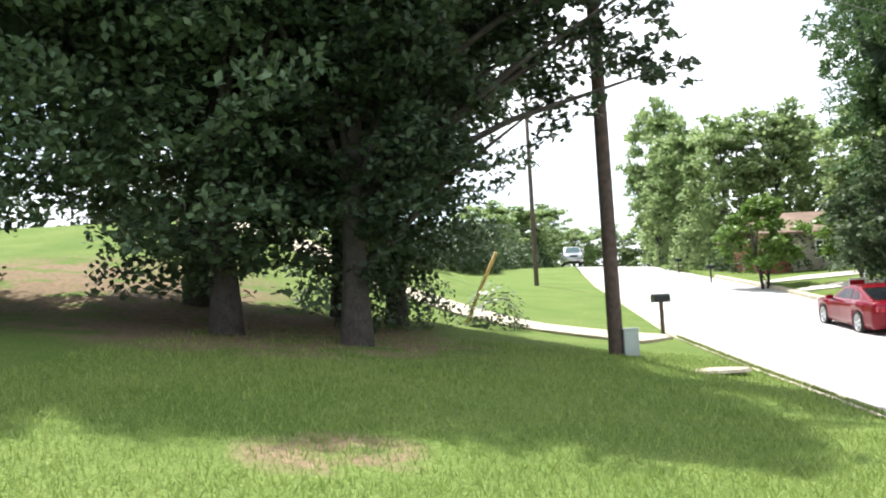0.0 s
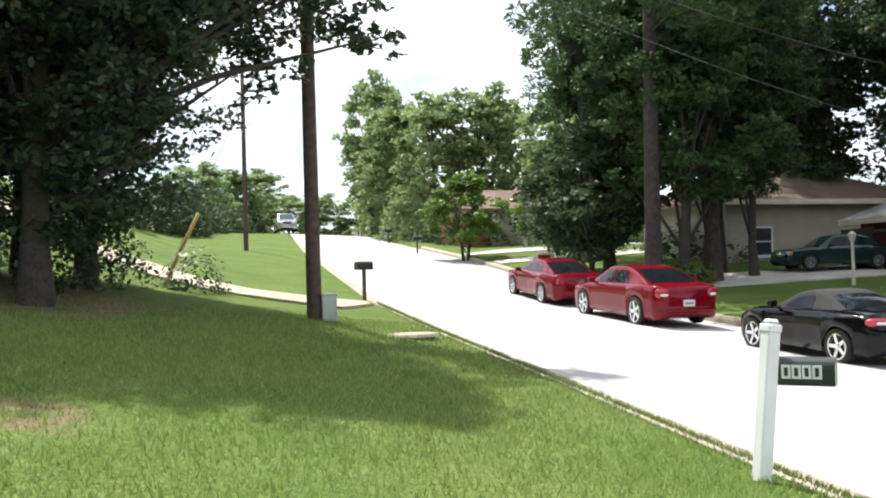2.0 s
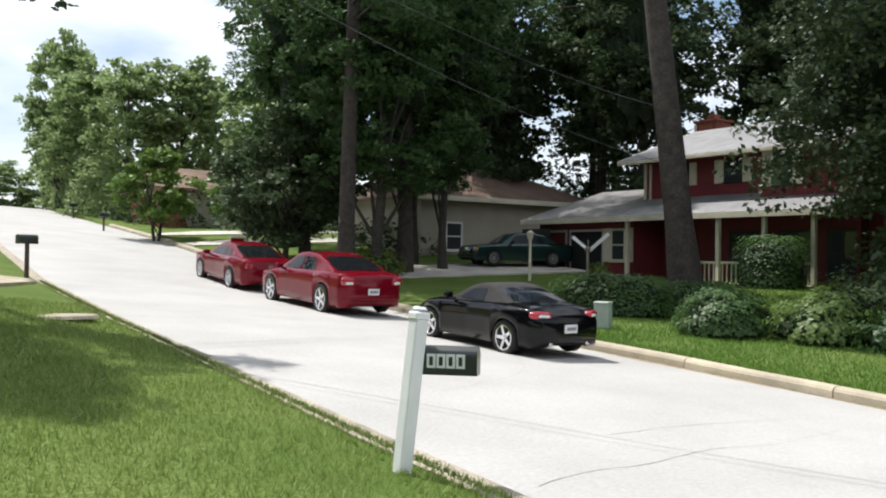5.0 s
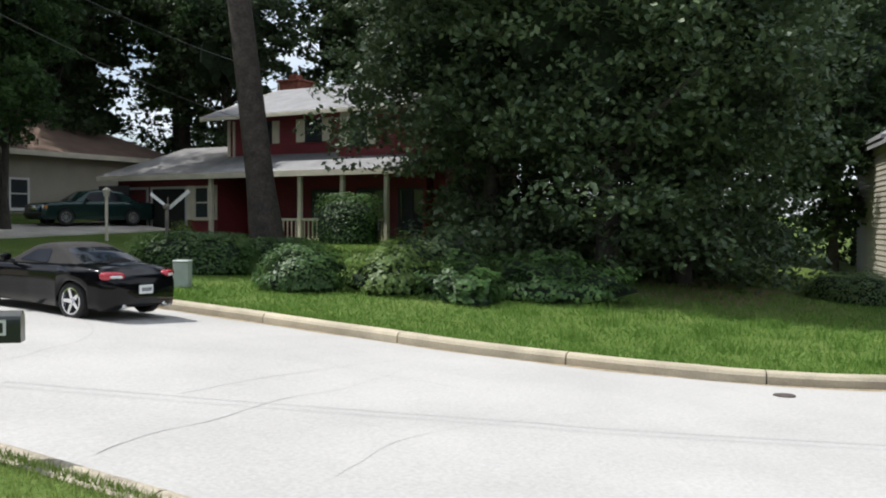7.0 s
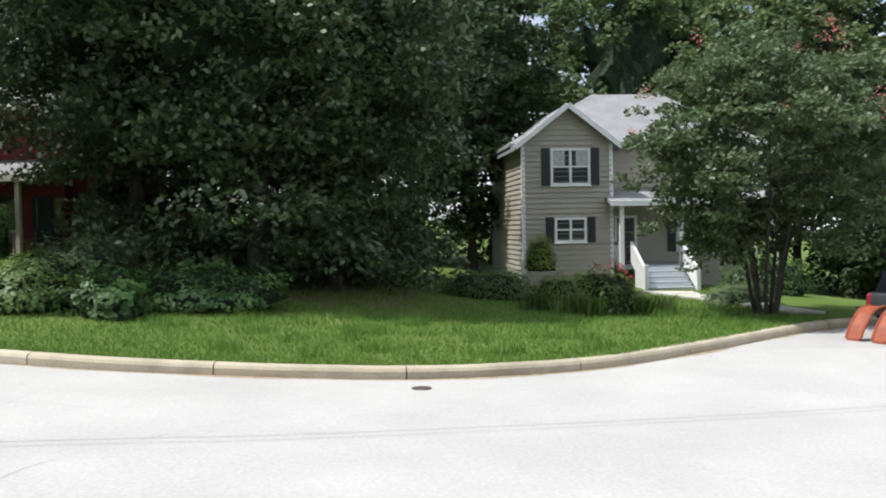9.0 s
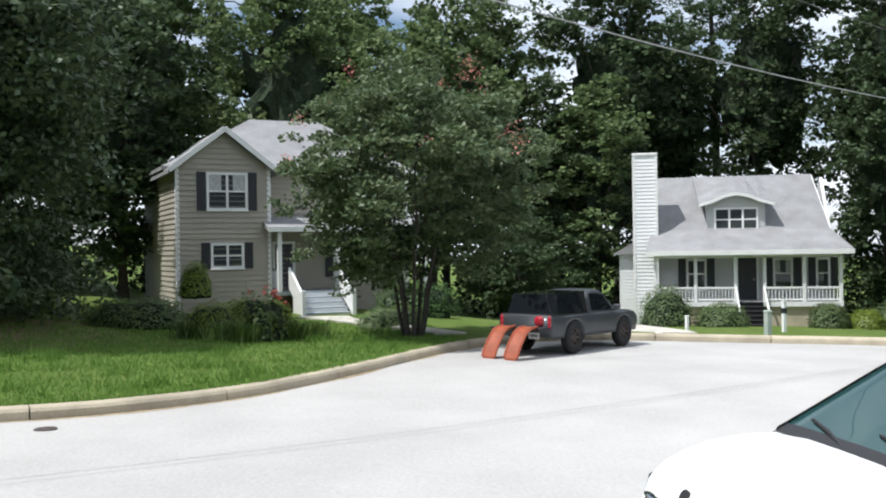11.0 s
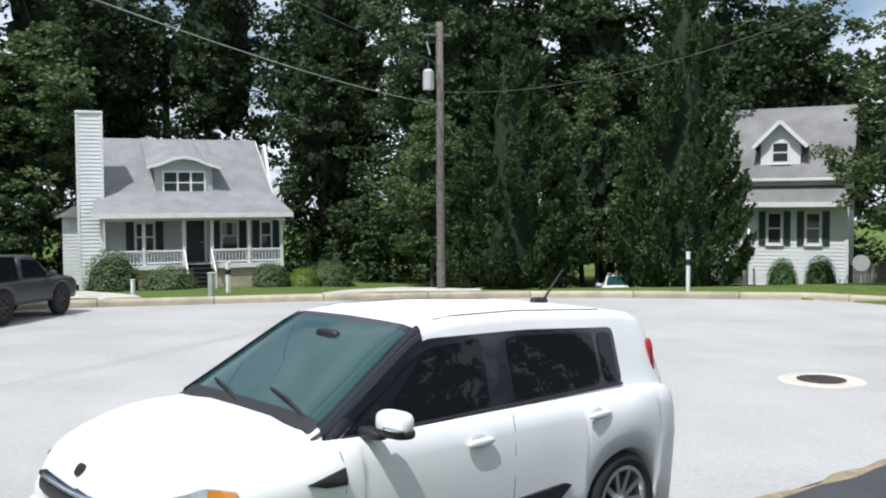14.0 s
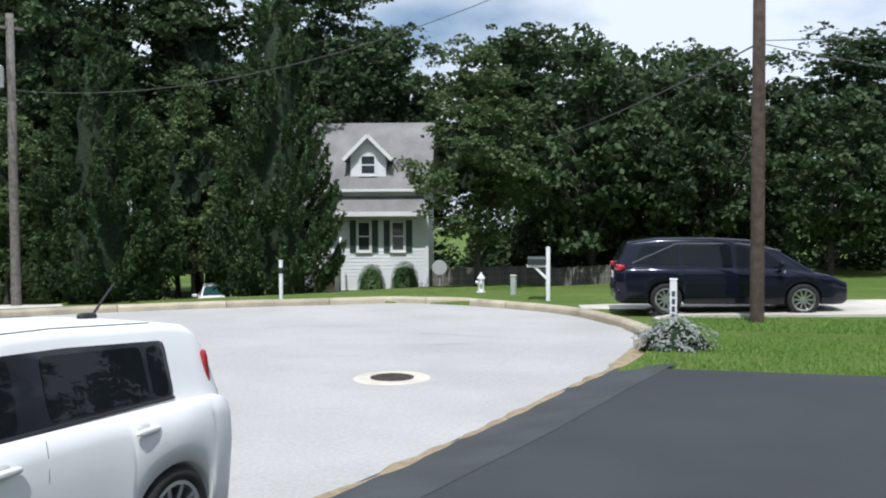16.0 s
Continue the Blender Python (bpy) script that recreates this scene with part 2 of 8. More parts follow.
def ground_z(x, y):
    """Height of the lawns and of the road bed."""
    l, r = road_left(y), road_right(y)
    if y < -26.0:
        l = r = 13.0
    z = road_z(min(max(x, l), r), y)
    if x < l:
        d = l - x
        z += (-0.06 if d < 0.17 and y > -26 else 0.07) + lerp_at(y, [(-16, 0.02), (-9, 0.05), (-3, 0.085), (5, 0.105), (14, 0.125), (40, 0.10), (60, 0.02)]) * min(d, 20)
        z += 0.115 * max(0.0, min(y - 19.0, 26.0)) * max(0.0, min(1.0, (2.5 - x) / 9.0)) ** 1.3
        if -19.5 > y > -26 and d > 0.255:
            z += 0.105
        elif y > -26 and 0.165 < d < 0.255 and y < -19.5:
            z -= 0.13
        if -15.0 < y < 2.6 and d < 0.6:
            z -= 0.09
    elif x > r:
        d = x - r
        z += (-0.06 if d < 0.255 and y > -26 else 0.175) + lerp_at(y, [(-25, -0.05), (-12, -0.062), (-4, -0.012), (4, -0.004), (10, 0.02), (18, 0.055), (26, 0.028), (45, 0.03)]) * min(d, 24)
    elif y > -26.0:
        z -= 0.12
    if y < -26.2:
        z += 0.15 * min(1, (-26.2 - y) / 0.3) - 0.045 * min(-26.2 - y, 22) * lerp_at(x, [(2, 0.0), (12, 1.0)])
    if y < -24.0 and x > 18.0:
        z -= 1.0 * math.exp(-((x - 25.6) ** 2 + (y + 33.5) ** 2) / 22.0)
    return z


def thing(name, label, category, x, y, z, turn=0.0, group="", kind=""):
    """An Empty at the base of a thing, which parents its parts."""
    ob = tagged(new(name), label, category, group, kind)
    ob.matrix_basis = pose(x, y, z, 0, 0, turn)
    return ob


def link(name, bm, mat, parent=None, label="", soft=False):
    me = bpy.data.meshes.new(name)
    bm.normal_update()
    bm.to_mesh(me)
    bm.free()
    if soft:
        for f in me.polygons:
            f.use_smooth = True
    me.materials.append(mat)
    ob = new(name, me)
    ob.parent = parent
    return tagged(ob, label)


def part(name, bm, mat, parent, label="", soft=False):
    return link(name, bm, mat, parent, label, soft)


def mesh_from(name, verts, faces, mat, parent=None, label="", soft=False):
    me = bpy.data.meshes.new(name)
    me.from_pydata([tuple(map(float, v)) for v in verts], [], faces)
    me.update()
    if soft:
        for f in me.polygons:
            f.use_smooth = True
    me.materials.append(mat)
    ob = new(name, me)
    ob.parent = parent
    return tagged(ob, label)


def box(bm, x0, y0, z0, x1, y1, z1, m=None, bevel=0.0):
    r = bmesh.ops.create_cube(bm, size=1.0)
    vs = r["verts"]
    for v in vs:
        v.co = Vector(((x0 + x1) / 2 + v.co.x * (x1 - x0), (y0 + y1) / 2 + v.co.y * (y1 - y0), (z0 + z1) / 2 + v.co.z * (z1 - z0)))
    if bevel:
        es = list({e for v in vs for e in v.link_edges})
        out = bmesh.ops.bevel(bm, geom=es, offset=bevel, segments=1, affect="EDGES")
        vs = list({v for f in out["faces"] for v in f.verts} | {v for v in vs if v.is_valid})
    if m:
        bmesh.ops.transform(bm, matrix=m, verts=vs)
    return vs


def cyl(bm, r0, r1, h, m=None, seg=12):
    """A tapered cylinder from z=0 to h."""
    r = bmesh.ops.create_cone(bm, cap_ends=True, segments=seg, radius1=r0, radius2=r1, depth=h)
    bmesh.ops.translate(bm, verts=r["verts"], vec=(0, 0, h / 2))
    if m:
        bmesh.ops.transform(bm, matrix=m, verts=r["verts"])
    return r["verts"]


def tube(verts, faces, pts, radii, seg=8):
    """Append a tapered tube along points to vertex and face lists."""
    base = len(verts)
    for i, p in enumerate(pts):
        p = Vector(p)
        a = Vector(pts[max(0, i - 1)])
        b = Vector(pts[min(len(pts) - 1, i + 1)])
        d = (b - a).normalized()
        u = d.orthogonal().normalized() if i == 0 else (u - d * u.dot(d)).normalized()
        w = d.cross(u)
        for k in range(seg):
            q = 2 * math.pi * k / seg
            verts.append(p + (u * math.cos(q) + w * math.sin(q)) * radii[i])
    for i in range(len(pts) - 1):
        for k in range(seg):
            a, b = base + i * seg + k, base + i * seg + (k + 1) % seg
            faces.append((a, b, b + seg, a + seg))


# ---------- ground, road, kerbs ----------
def axis_steps(a, b, fine_a, fine_b, fine, coarse):
    out, v = [], a
    while v < b:
        out.append(v)
        v += fine if fine_a <= v < fine_b else coarse
    out.append(b)
    return out


gy = sorted(set(axis_steps(-240, 400, -32, 60, 0.5, 10)))
side = [0.0, 0.16, 0.19, 0.24, 0.27, 0.5, 1.0] + [1.0 + 0.6 * k for k in range(1, 36)] + [24, 27, 31, 36, 42, 50, 62, 80, 110, 160, 260]
gv = []
for y in gy:
    l, r = (road_left(y), road_right(y)) if y > -26.0 else (13.0, 13.0)
    xs = [l - d for d in reversed(side)] + [l + (r - l) * k / 8 for k in range(1, 8)] + [r + d for d in side]
    for x in xs:
        gv.append((x, y, ground_z(x, y) + (0.03 * noise.noise((x * 0.7, y * 0.7, 3)) if x < l - 0.3 or x > r + 0.3 else 0.0)))
nx = len(xs)
gf = [(j * nx + i, j * nx + i + 1, (j + 1) * nx + i + 1, (j + 1) * nx + i) for j in range(len(gy) - 1) for i in range(nx - 1)]
ground = tagged(mesh_from("ground", gv, gf, M_LAWN, soft=True), "mown green lawn with bare brown patches under trees", "ground", kind="structure")

ry = axis_steps(-26.1, 130, -26.1, 40, 0.5, 2.0)
rv, rf, K = [], [], 16
for y in ry:
    a, b = road_left(y), road_right(y)
    for k in range(K + 1):
        x = a + (b - a) * k / K
        rv.append((x, y, road_z(x, y)))
for j in range(len(ry) - 1):
    for k in range(K):
        i = j * (K + 1) + k
        rf.append((i, i + 1, i + K + 2, i + K + 1))
road = tagged(mesh_from("road", rv, rf, M_ROAD, soft=True), "pale sun-bleached residential street with hairline cracks", "road", kind="structure")


def edge_line(fn, y0, y1, step=0.25):
    n = int(abs(y1 - y0) / step)
    return [Vector((fn(y0 + (y1 - y0) * i / n), y0 + (y1 - y0) * i / n, 0)) for i in range(n + 1)]


def resample(pts, step):
    out, acc = [pts[0]], 0.0
    for a, b in zip(pts, pts[1:]):
        d = (b - a).length
        while acc + d >= step:
            f = (step - acc) / d
            a = a + (b - a) * f
            out.append(a)
            d = (b - a).length
            acc = 0.0
        acc += d
    return out


def kerb_run(pts, profile_pts, parent, name, mat, per, gap):
    """Concrete kerb along a line, cast in lengths with open joints; profile as (outwards, up)."""
    made = 0
    for s in range(0, len(pts) - 1, per):
        seg = pts[s:s + per + 1]
        if len(seg) < 2:
            break
        vs, fs, n = [], [], len(profile_pts)
        for i, p in enumerate(seg):
            a, b = seg[max(0, i - 1)], seg[min(len(seg) - 1, i + 1)]
            d = (b - a).normalized()
            out = Vector((d.y, -d.x, 0))
            q = p + d * (gap if i == 0 else -gap if i == len(seg) - 1 else 0)
            z = road_z(q.x, q.y) + 0.008 * noise.noise((q.x, q.y, 9)) 
            wob = 0.015 * noise.noise((q.x * 1.3, q.y * 1.3, 5))
            for o, u in profile_pts:
                vs.append(q + out * (o + wob) + Vector((0, 0, z + u)))
        for i in range(len(seg) - 1):
            for k in range(n - 1):
                fs.append((i * n + k, i * n + k + 1, (i + 1) * n + k + 1, (i + 1) * n + k))
        fs.append(tuple(range(n)))
        fs.append(tuple(reversed(range((len(seg) - 1) * n, len(seg) * n))))
        mesh_from(name, vs, fs, mat, parent)
        made += 1
    return made


kerb_e = tagged(new("kerb_east"), "stained concrete kerb with open joints along lawn", "kerb", kind="structure")
line_e = resample(list(reversed(edge_line(road_right, -25.9, 60, 0.1))) + edge_line(road_left, -25.9, -19.5, 0.1), 0.5)
KERB = [(-0.01, -0.1), (-0.02, 0.12), (-0.05, 0.165), (-0.09, 0.185), (-0.24, 0.19), (-0.27, 0.17), (-0.28, -0.1)]
kerb_run(line_e, KERB, kerb_e, "kerb_length", M_CONC, 6, 0.012)
kerb_w = tagged(new("kerb_west"), "low worn concrete road edge overgrown with grass", "kerb", kind="structure")
line_w = resample(edge_line(road_left, 3.0, 70), 0.5)
M_LOWKERB = material("dirty_worn_concrete", (0.37, 0.325, 0.25), 0.95, 0.4, 2.5, 0.5, 30.0, fine=0.5)
LOW = [(0.10, -0.06), (0.09, 0.02), (0.04, 0.04), (-0.10, 0.075), (-0.16, 0.06), (-0.18, -0.08)]
kerb_run(line_w, [(-o, u) for o, u in LOW], kerb_w, "kerb_length", M_LOWKERB, 4, 0.01)


# ---------- trees ----------
def leaf_mesh(name, centres, size, seed, up=0.35, aspect=0.55):
    """One mesh of many small bent leaves."""
    rng = np.random.default_rng(seed)
    n = len(centres)
    nrm = rng.normal(size=(n, 3))
    nrm[:, 2] = np.abs(nrm[:, 2]) * (1 + up) + up
    nrm /= np.linalg.norm(nrm, axis=1)[:, None]
    t = np.cross(nrm, rng.normal(size=(n, 3)))
    t /= np.linalg.norm(t, axis=1)[:, None] + 1e-9
    b = np.cross(nrm, t)
    s = (size * rng.uniform(0.6, 1.35, n))[:, None]
    v = np.empty((n, 4, 3), dtype=np.float32)
    v[:, 0] = centres - t * s * 0.5
    v[:, 1] = centres + b * s * aspect * 0.5 - nrm * s * 0.06
    v[:, 2] = centres + t * s * 0.5 - nrm * s * 0.16
    v[:, 3] = centres - b * s * aspect * 0.5 - nrm * s * 0.06
    me = bpy.data.meshes.new(name)
    me.vertices.add(n * 4)
    me.vertices.foreach_set("co", v.ravel())
    idx = np.arange(n * 4, dtype=np.int32).reshape(n, 4)
    tri = np.concatenate([idx[:, [0, 1, 2]], idx[:, [0, 2, 3]]], axis=1).ravel()
    me.loops.add(n * 6)
    me.loops.foreach_set("vertex_index", tri)
    me.polygons.add(n * 2)
    me.polygons.foreach_set("loop_start", np.arange(0, n * 6, 3, dtype=np.int32))
    me.update(calc_edges=True)
    return me


def clump_leaves(rng, centres, radii, per, flat=0.7):
    """Leaves on and in clumps round the given centres."""
    out = []
    for c, r in zip(centres, radii):
        n = int(per * (r / np.mean(radii)) ** 2)
        d = rng.normal(size=(n, 3))
        d /= np.linalg.norm(d, axis=1)[:, None]
        d[:, 2] *= flat
        out.append(c + d * (r * rng.uniform(0.25, 1.0, n) ** 0.5)[:, None])
    return np.concatenate(out)


def add_mesh_part(name, me, mat, parent, label=""):
    me.materials.clear()
    me.materials.append(mat)
    ob = new(name, me)
    ob.parent = parent
    return tagged(ob, label)


def bough_leaves(rng, centres, radii, per, flat=0.42):
    """Leaves gathered in flat sprays about each clump, thick on top, with gaps between the sprays."""
    out, mean = [], float(np.mean(radii))
    for c, r in zip(centres, radii):
        pads = 6
        n = max(4, int(per * (r / mean) ** 2 / pads))
        for q in range(pads):
            d = rng.normal(size=3)
            d /= np.linalg.norm(d)
            pc = c + d * r * np.array([0.85, 0.85, 0.6]) * rng.uniform(0.35, 1.0)
            pr = r * rng.uniform(0.34, 0.58)
            v = rng.normal(size=(n, 3))
            v /= np.linalg.norm(v, axis=1)[:, None]
            v *= (pr * rng.uniform(0.08, 1.0, n) ** 0.45)[:, None]
            sag = (v[:, 0] ** 2 + v[:, 1] ** 2) / pr * 0.30
            v[:, 2] = v[:, 2] * flat - sag
            out.append(pc + v)
    return np.concatenate(out)


def broad_tree(name, label, seed, h, r, base, trunk, leafmat, nclump, per, leaf, bark=None, stems=1, droop=0.0, shift=(0.0, 0.0), aspect=0.62, boughs=(), clump=0.25, core=0.0):
    """A broad-leaved tree: crown from height base to h with radius r, and single boughs (x, y, z, radius) reaching out of it."""
    rng = np.random.default_rng(seed)
    tree = thing(name, label, "tree", 0, 0, 0)
    mid, half = (h + base) / 2, (h - base) / 2
    cs = []
    while len(cs) < nclump:
        d = rng.normal(size=3)
        d /= np.linalg.norm(d)
        k = rng.uniform(0.2, 1.0) ** 0.42
        lump = 0.80 + 0.42 * noise.noise((d[0] * 2.1 + seed, d[1] * 2.1, d[2] * 2.1))
        z = mid + d[2] * half * k
        taper = 1.0 - 0.35 * max(0, (z - mid) / half) ** 1.5
        cs.append(np.array([d[0] * r * k * lump * taper, d[1] * r * k * lump * taper, z - droop * k * k]))
    cs = np.array(cs)
    cs[:, :2] += np.array(shift) * ((cs[:, 2:3] - base) / (h - base)).clip(0, 1)
    rad = rng.uniform(0.7, 1.4, nclump) * r * clump
    for x, y, z, q in boughs:
        extra = np.array([x, y, z]) + rng.normal(size=(7, 3)) * np.array([q, q, q * 0.45]) * 0.55
        cs, rad = np.concatenate([cs, extra]), np.concatenate([rad, np.full(7, q * 0.62)])
    pts = bough_leaves(rng, cs, rad, per)
    vs, fs = [], []
    for s in range(stems):
        a = rng.uniform(0, 6.28) if stems == 1 else 6.28 * (s + rng.uniform(0, 0.6)) / stems
        off = 0.0 if stems == 1 else 0.45
        p0 = Vector((math.cos(a) * off * 0.4, math.sin(a) * off * 0.4, -0.25))
        lean = Vector((math.cos(a), math.sin(a), 0)) * (0.05 if stems == 1 else 0.50) * h * 0.5
        top = h * 0.82
        n = 8
        path = [p0 + lean * (i / n) ** 1.3 + Vector((0.12 * noise.noise((i * 0.6, seed, s)), 0.12 * noise.noise((seed, i * 0.6, s)), top * i / n)) for i in range(n + 1)]
        tube(vs, fs, path, [trunk * (1.35 if i == 0 else 1.0) * (1 - 0.85 * i / n) for i in range(n + 1)], 10)
        limbs = list(rng.choice(nclump, size=min(nclump, 16 // stems), replace=False)) + (list(range(nclump, len(cs), 7)) if s == 0 else [])
        for j in limbs:
            c = Vector(cs[j])
            f = max(0.22, min(0.85, (c.z - base * 0.4) / top * 0.7))
            st = path[int(f * n)]
            mid_p = (st + c) / 2 + Vector((0, 0, 0.25))
            tube(vs, fs, [st, mid_p, c], [trunk * 0.42 * (1 - f * 0.7), trunk * 0.24, trunk * 0.06], 6)
    mesh_from("trunk", vs, fs, bark or M_BARK, tree, soft=True)
    add_mesh_part("crown", leaf_mesh("crown", pts, leaf, seed, 0.45, aspect), leafmat, tree)
    # added solid shell: blocks the view through and darkens the crown's depth
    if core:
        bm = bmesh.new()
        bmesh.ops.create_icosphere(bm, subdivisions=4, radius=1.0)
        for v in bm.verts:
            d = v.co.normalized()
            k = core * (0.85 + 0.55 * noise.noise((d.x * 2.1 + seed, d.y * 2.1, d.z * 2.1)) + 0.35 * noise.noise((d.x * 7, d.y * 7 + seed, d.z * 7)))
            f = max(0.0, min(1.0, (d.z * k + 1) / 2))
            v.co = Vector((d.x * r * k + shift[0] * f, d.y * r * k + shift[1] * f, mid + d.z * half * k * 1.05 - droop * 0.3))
        part("shade_core", bm, M_SHADE_CORE, tree, "added dark shell standing in for the shade inside the foliage")
    return tree


def pine_tree(name, label, seed, h, bare, r, trunk, nclump, per, leaf):
    """A tall pine with a bare trunk and tufted boughs."""
    rng = np.random.default_rng(seed)
    tree = thing(name, label, "tree", 0, 0, 0)
    vs, fs = [], []
    n = 10
    lx, ly = rng.uniform(-0.5, 0.5, 2)
    path = [Vector((lx * (i / n) ** 1.5, ly * (i / n) ** 1.5, -0.3 + (h + 0.3) * i / n)) for i in range(n + 1)]
    tube(vs, fs, path, [trunk * (1.3 if i == 0 else 1.0) * (1 - 0.75 * i / n) for i in range(n + 1)], 12)
    cs, rad = [], []
    for k in range(nclump):
        z = rng.uniform(bare, h)
        f = (z - bare) / (h - bare)
        reach = r * (1 - 0.65 * f) * rng.uniform(0.35, 1.0)
        a = rng.uniform(0, 6.28)
        st = path[min(n, int(z / h * n))]
        c = Vector((st.x + math.cos(a) * reach, st.y + math.sin(a) * reach, z + rng.uniform(-0.6, 0.3)))
        cs.append(np.array(c))
        rad.append(rng.uniform(0.6, 1.15))
        if k % 2 == 0:
            tube(vs, fs, [Vector((st.x, st.y, z - 0.2)), (Vector((st.x, st.y, z)) + c) / 2 + Vector((0, 0, 0.2)), c], [trunk * 0.2, trunk * 0.13, 0.02], 5)
    pts = clump_leaves(rng, np.array(cs), np.array(rad), per, 0.55)
    mesh_from("trunk", vs, fs, M_PINEBARK, tree, soft=True)
    add_mesh_part("crown", leaf_mesh("crown", pts, leaf, seed, 0.2, 0.28), L_PINE, tree)
    return tree


def cone_tree(name, label, seed, h, r, n, leaf):
    """A dense conifer: plumes that sweep out and up from a cone reaching to the ground."""
    rng = np.random.default_rng(seed)
    tree = thing(name, label, "tree", 0, 0, 0)

    def reach(z, a):
        f = min(max(z / h, 0.0), 1.0)
        edge = (1 - f) ** 0.74 * min(1.0, 0.80 + f * 1.6)
        return r * edge * (1 + 0.16 * noise.noise((math.cos(a) * 1.6 + seed, math.sin(a) * 1.6, z * 0.45)))

    nb = 360
    per = n // nb
    out = []
    for k in range(nb):
        z = h * (1 - rng.uniform(0, 1) ** 0.60 * 0.985)
        a = rng.uniform(0, 6.28)
        q = max(0.05, reach(z, a))
        ln = rng.uniform(0.8, 1.5) * (0.6 + 0.6 * (1 - z / h))
        c = np.array([math.cos(a) * (q - ln * 0.55), math.sin(a) * (q - ln * 0.55), z - ln * 0.2])
        d = np.array([math.cos(a), math.sin(a), rng.uniform(0.35, 0.85)])
        t = rng.uniform(0, 1, per) ** 0.8
        w = (0.03 + 0.22 * np.sin(np.pi * t.clip(0, 0.95)) * ln * 0.75)[:, None]
        p = c + d * (t * ln)[:, None] + rng.normal(size=(per, 3)) * w * np.array([0.62, 0.62, 0.34])
        p[:, 2] += 0.28 * ln * t ** 2
        out.append(p)
    pts = np.concatenate(out)
    pts[:, 2] = np.maximum(pts[:, 2], 0.05)
    vs, fs = [], []
    tube(vs, fs, [(0, 0, -0.3), (0, 0, h * 0.5), (0, 0, h * 0.93)], [0.22, 0.13, 0.03], 8)
    mesh_from("trunk", vs, fs, M_BARK, tree, soft=True)
    # added dark cone inside the plumes, in place of their inner shade
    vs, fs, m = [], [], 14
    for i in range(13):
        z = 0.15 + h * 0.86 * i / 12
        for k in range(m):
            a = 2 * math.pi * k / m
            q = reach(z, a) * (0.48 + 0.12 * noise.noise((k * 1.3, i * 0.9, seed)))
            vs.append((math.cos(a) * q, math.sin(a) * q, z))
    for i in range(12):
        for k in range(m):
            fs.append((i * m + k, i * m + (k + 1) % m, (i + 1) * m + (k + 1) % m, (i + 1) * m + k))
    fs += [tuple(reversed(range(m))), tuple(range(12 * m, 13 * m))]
    mesh_from("shade_core", vs, fs, M_SHADE_CORE, tree, "added dark shell standing in for the shade inside the foliage", True)
    add_mesh_part("crown", leaf_mesh("crown", pts, leaf, seed, 0.1, 0.34), L_CYP, tree)
    return tree


def put_tree(tree, x, y, s=1.0, turn=0.0, sz=None, dz=0.0, label=""):
    ob = copy_thing(tree, pose(x, y, ground_z(x, y) + dz, 0, 0, turn))
    ob.scale = (s, s, sz or s)
    return tagged(ob, label)


def grove(tree, rows):
    """Place a tree and its copies: x, y, scale, turn, height scale."""
    for i, (x, y, s, turn, sz) in enumerate(rows[1:]):
        put_tree(tree, x, y, s, turn, sz)
    x, y, s, turn, sz = rows[0]
    tree.matrix_basis = pose(x, y, ground_z(x, y), 0, 0, turn)
    tree.scale = (s, s, sz)


oak = broad_tree("oak_tree", "dense dark green oak on the lawn bank", 3, 15.5, 4.7, 1.9, 0.27, L_BANK, 250, 225, 0.185, droop=1.3, core=0.56)
# the last oak, trunk out of view, is added to shade the near lawn
grove(oak, [(-3.94, 17.8, 1.0, 0, 1.0), (-2.3, 22.6, 0.95, 130, 1.0), (-5.6, 22.0, 1.0, 220, 1.05), (-1.0, 22.4, 0.85, 70, 0.95), (-12.6, 21.5, 1.0, 20, 1.05), (-10.4, 18.2, 0.95, 300, 0.95), (-8.3, 14.9, 0.9, 260, 0.95)])
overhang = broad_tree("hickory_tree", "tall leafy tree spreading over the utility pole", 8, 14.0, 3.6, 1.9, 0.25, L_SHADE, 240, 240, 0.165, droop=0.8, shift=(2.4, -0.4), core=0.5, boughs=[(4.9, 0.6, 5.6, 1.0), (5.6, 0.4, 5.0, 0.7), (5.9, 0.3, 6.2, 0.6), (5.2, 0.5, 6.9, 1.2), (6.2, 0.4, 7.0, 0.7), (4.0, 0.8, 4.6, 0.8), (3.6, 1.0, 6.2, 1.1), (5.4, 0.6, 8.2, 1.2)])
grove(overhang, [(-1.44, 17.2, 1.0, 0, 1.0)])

lawn_oak = broad_tree("lawn_oak_tree", "big dark spreading oak on the lawn", 5, 15.5, 5.8, 1.0, 0.33, L_OAK, 180, 290, 0.215, droop=1.2, clump=0.27, core=0.5)
grove(lawn_oak, [(25.5, 9.3, 1.0, 0, 1.0), (26.8, 13.6, 0.85, 100, 0.95), (28.6, 8.2, 0.82, 210, 0.98), (31.5, 9.0, 1.0, 60, 1.1), (29.5, 13.5, 0.9, 160, 1.0)])

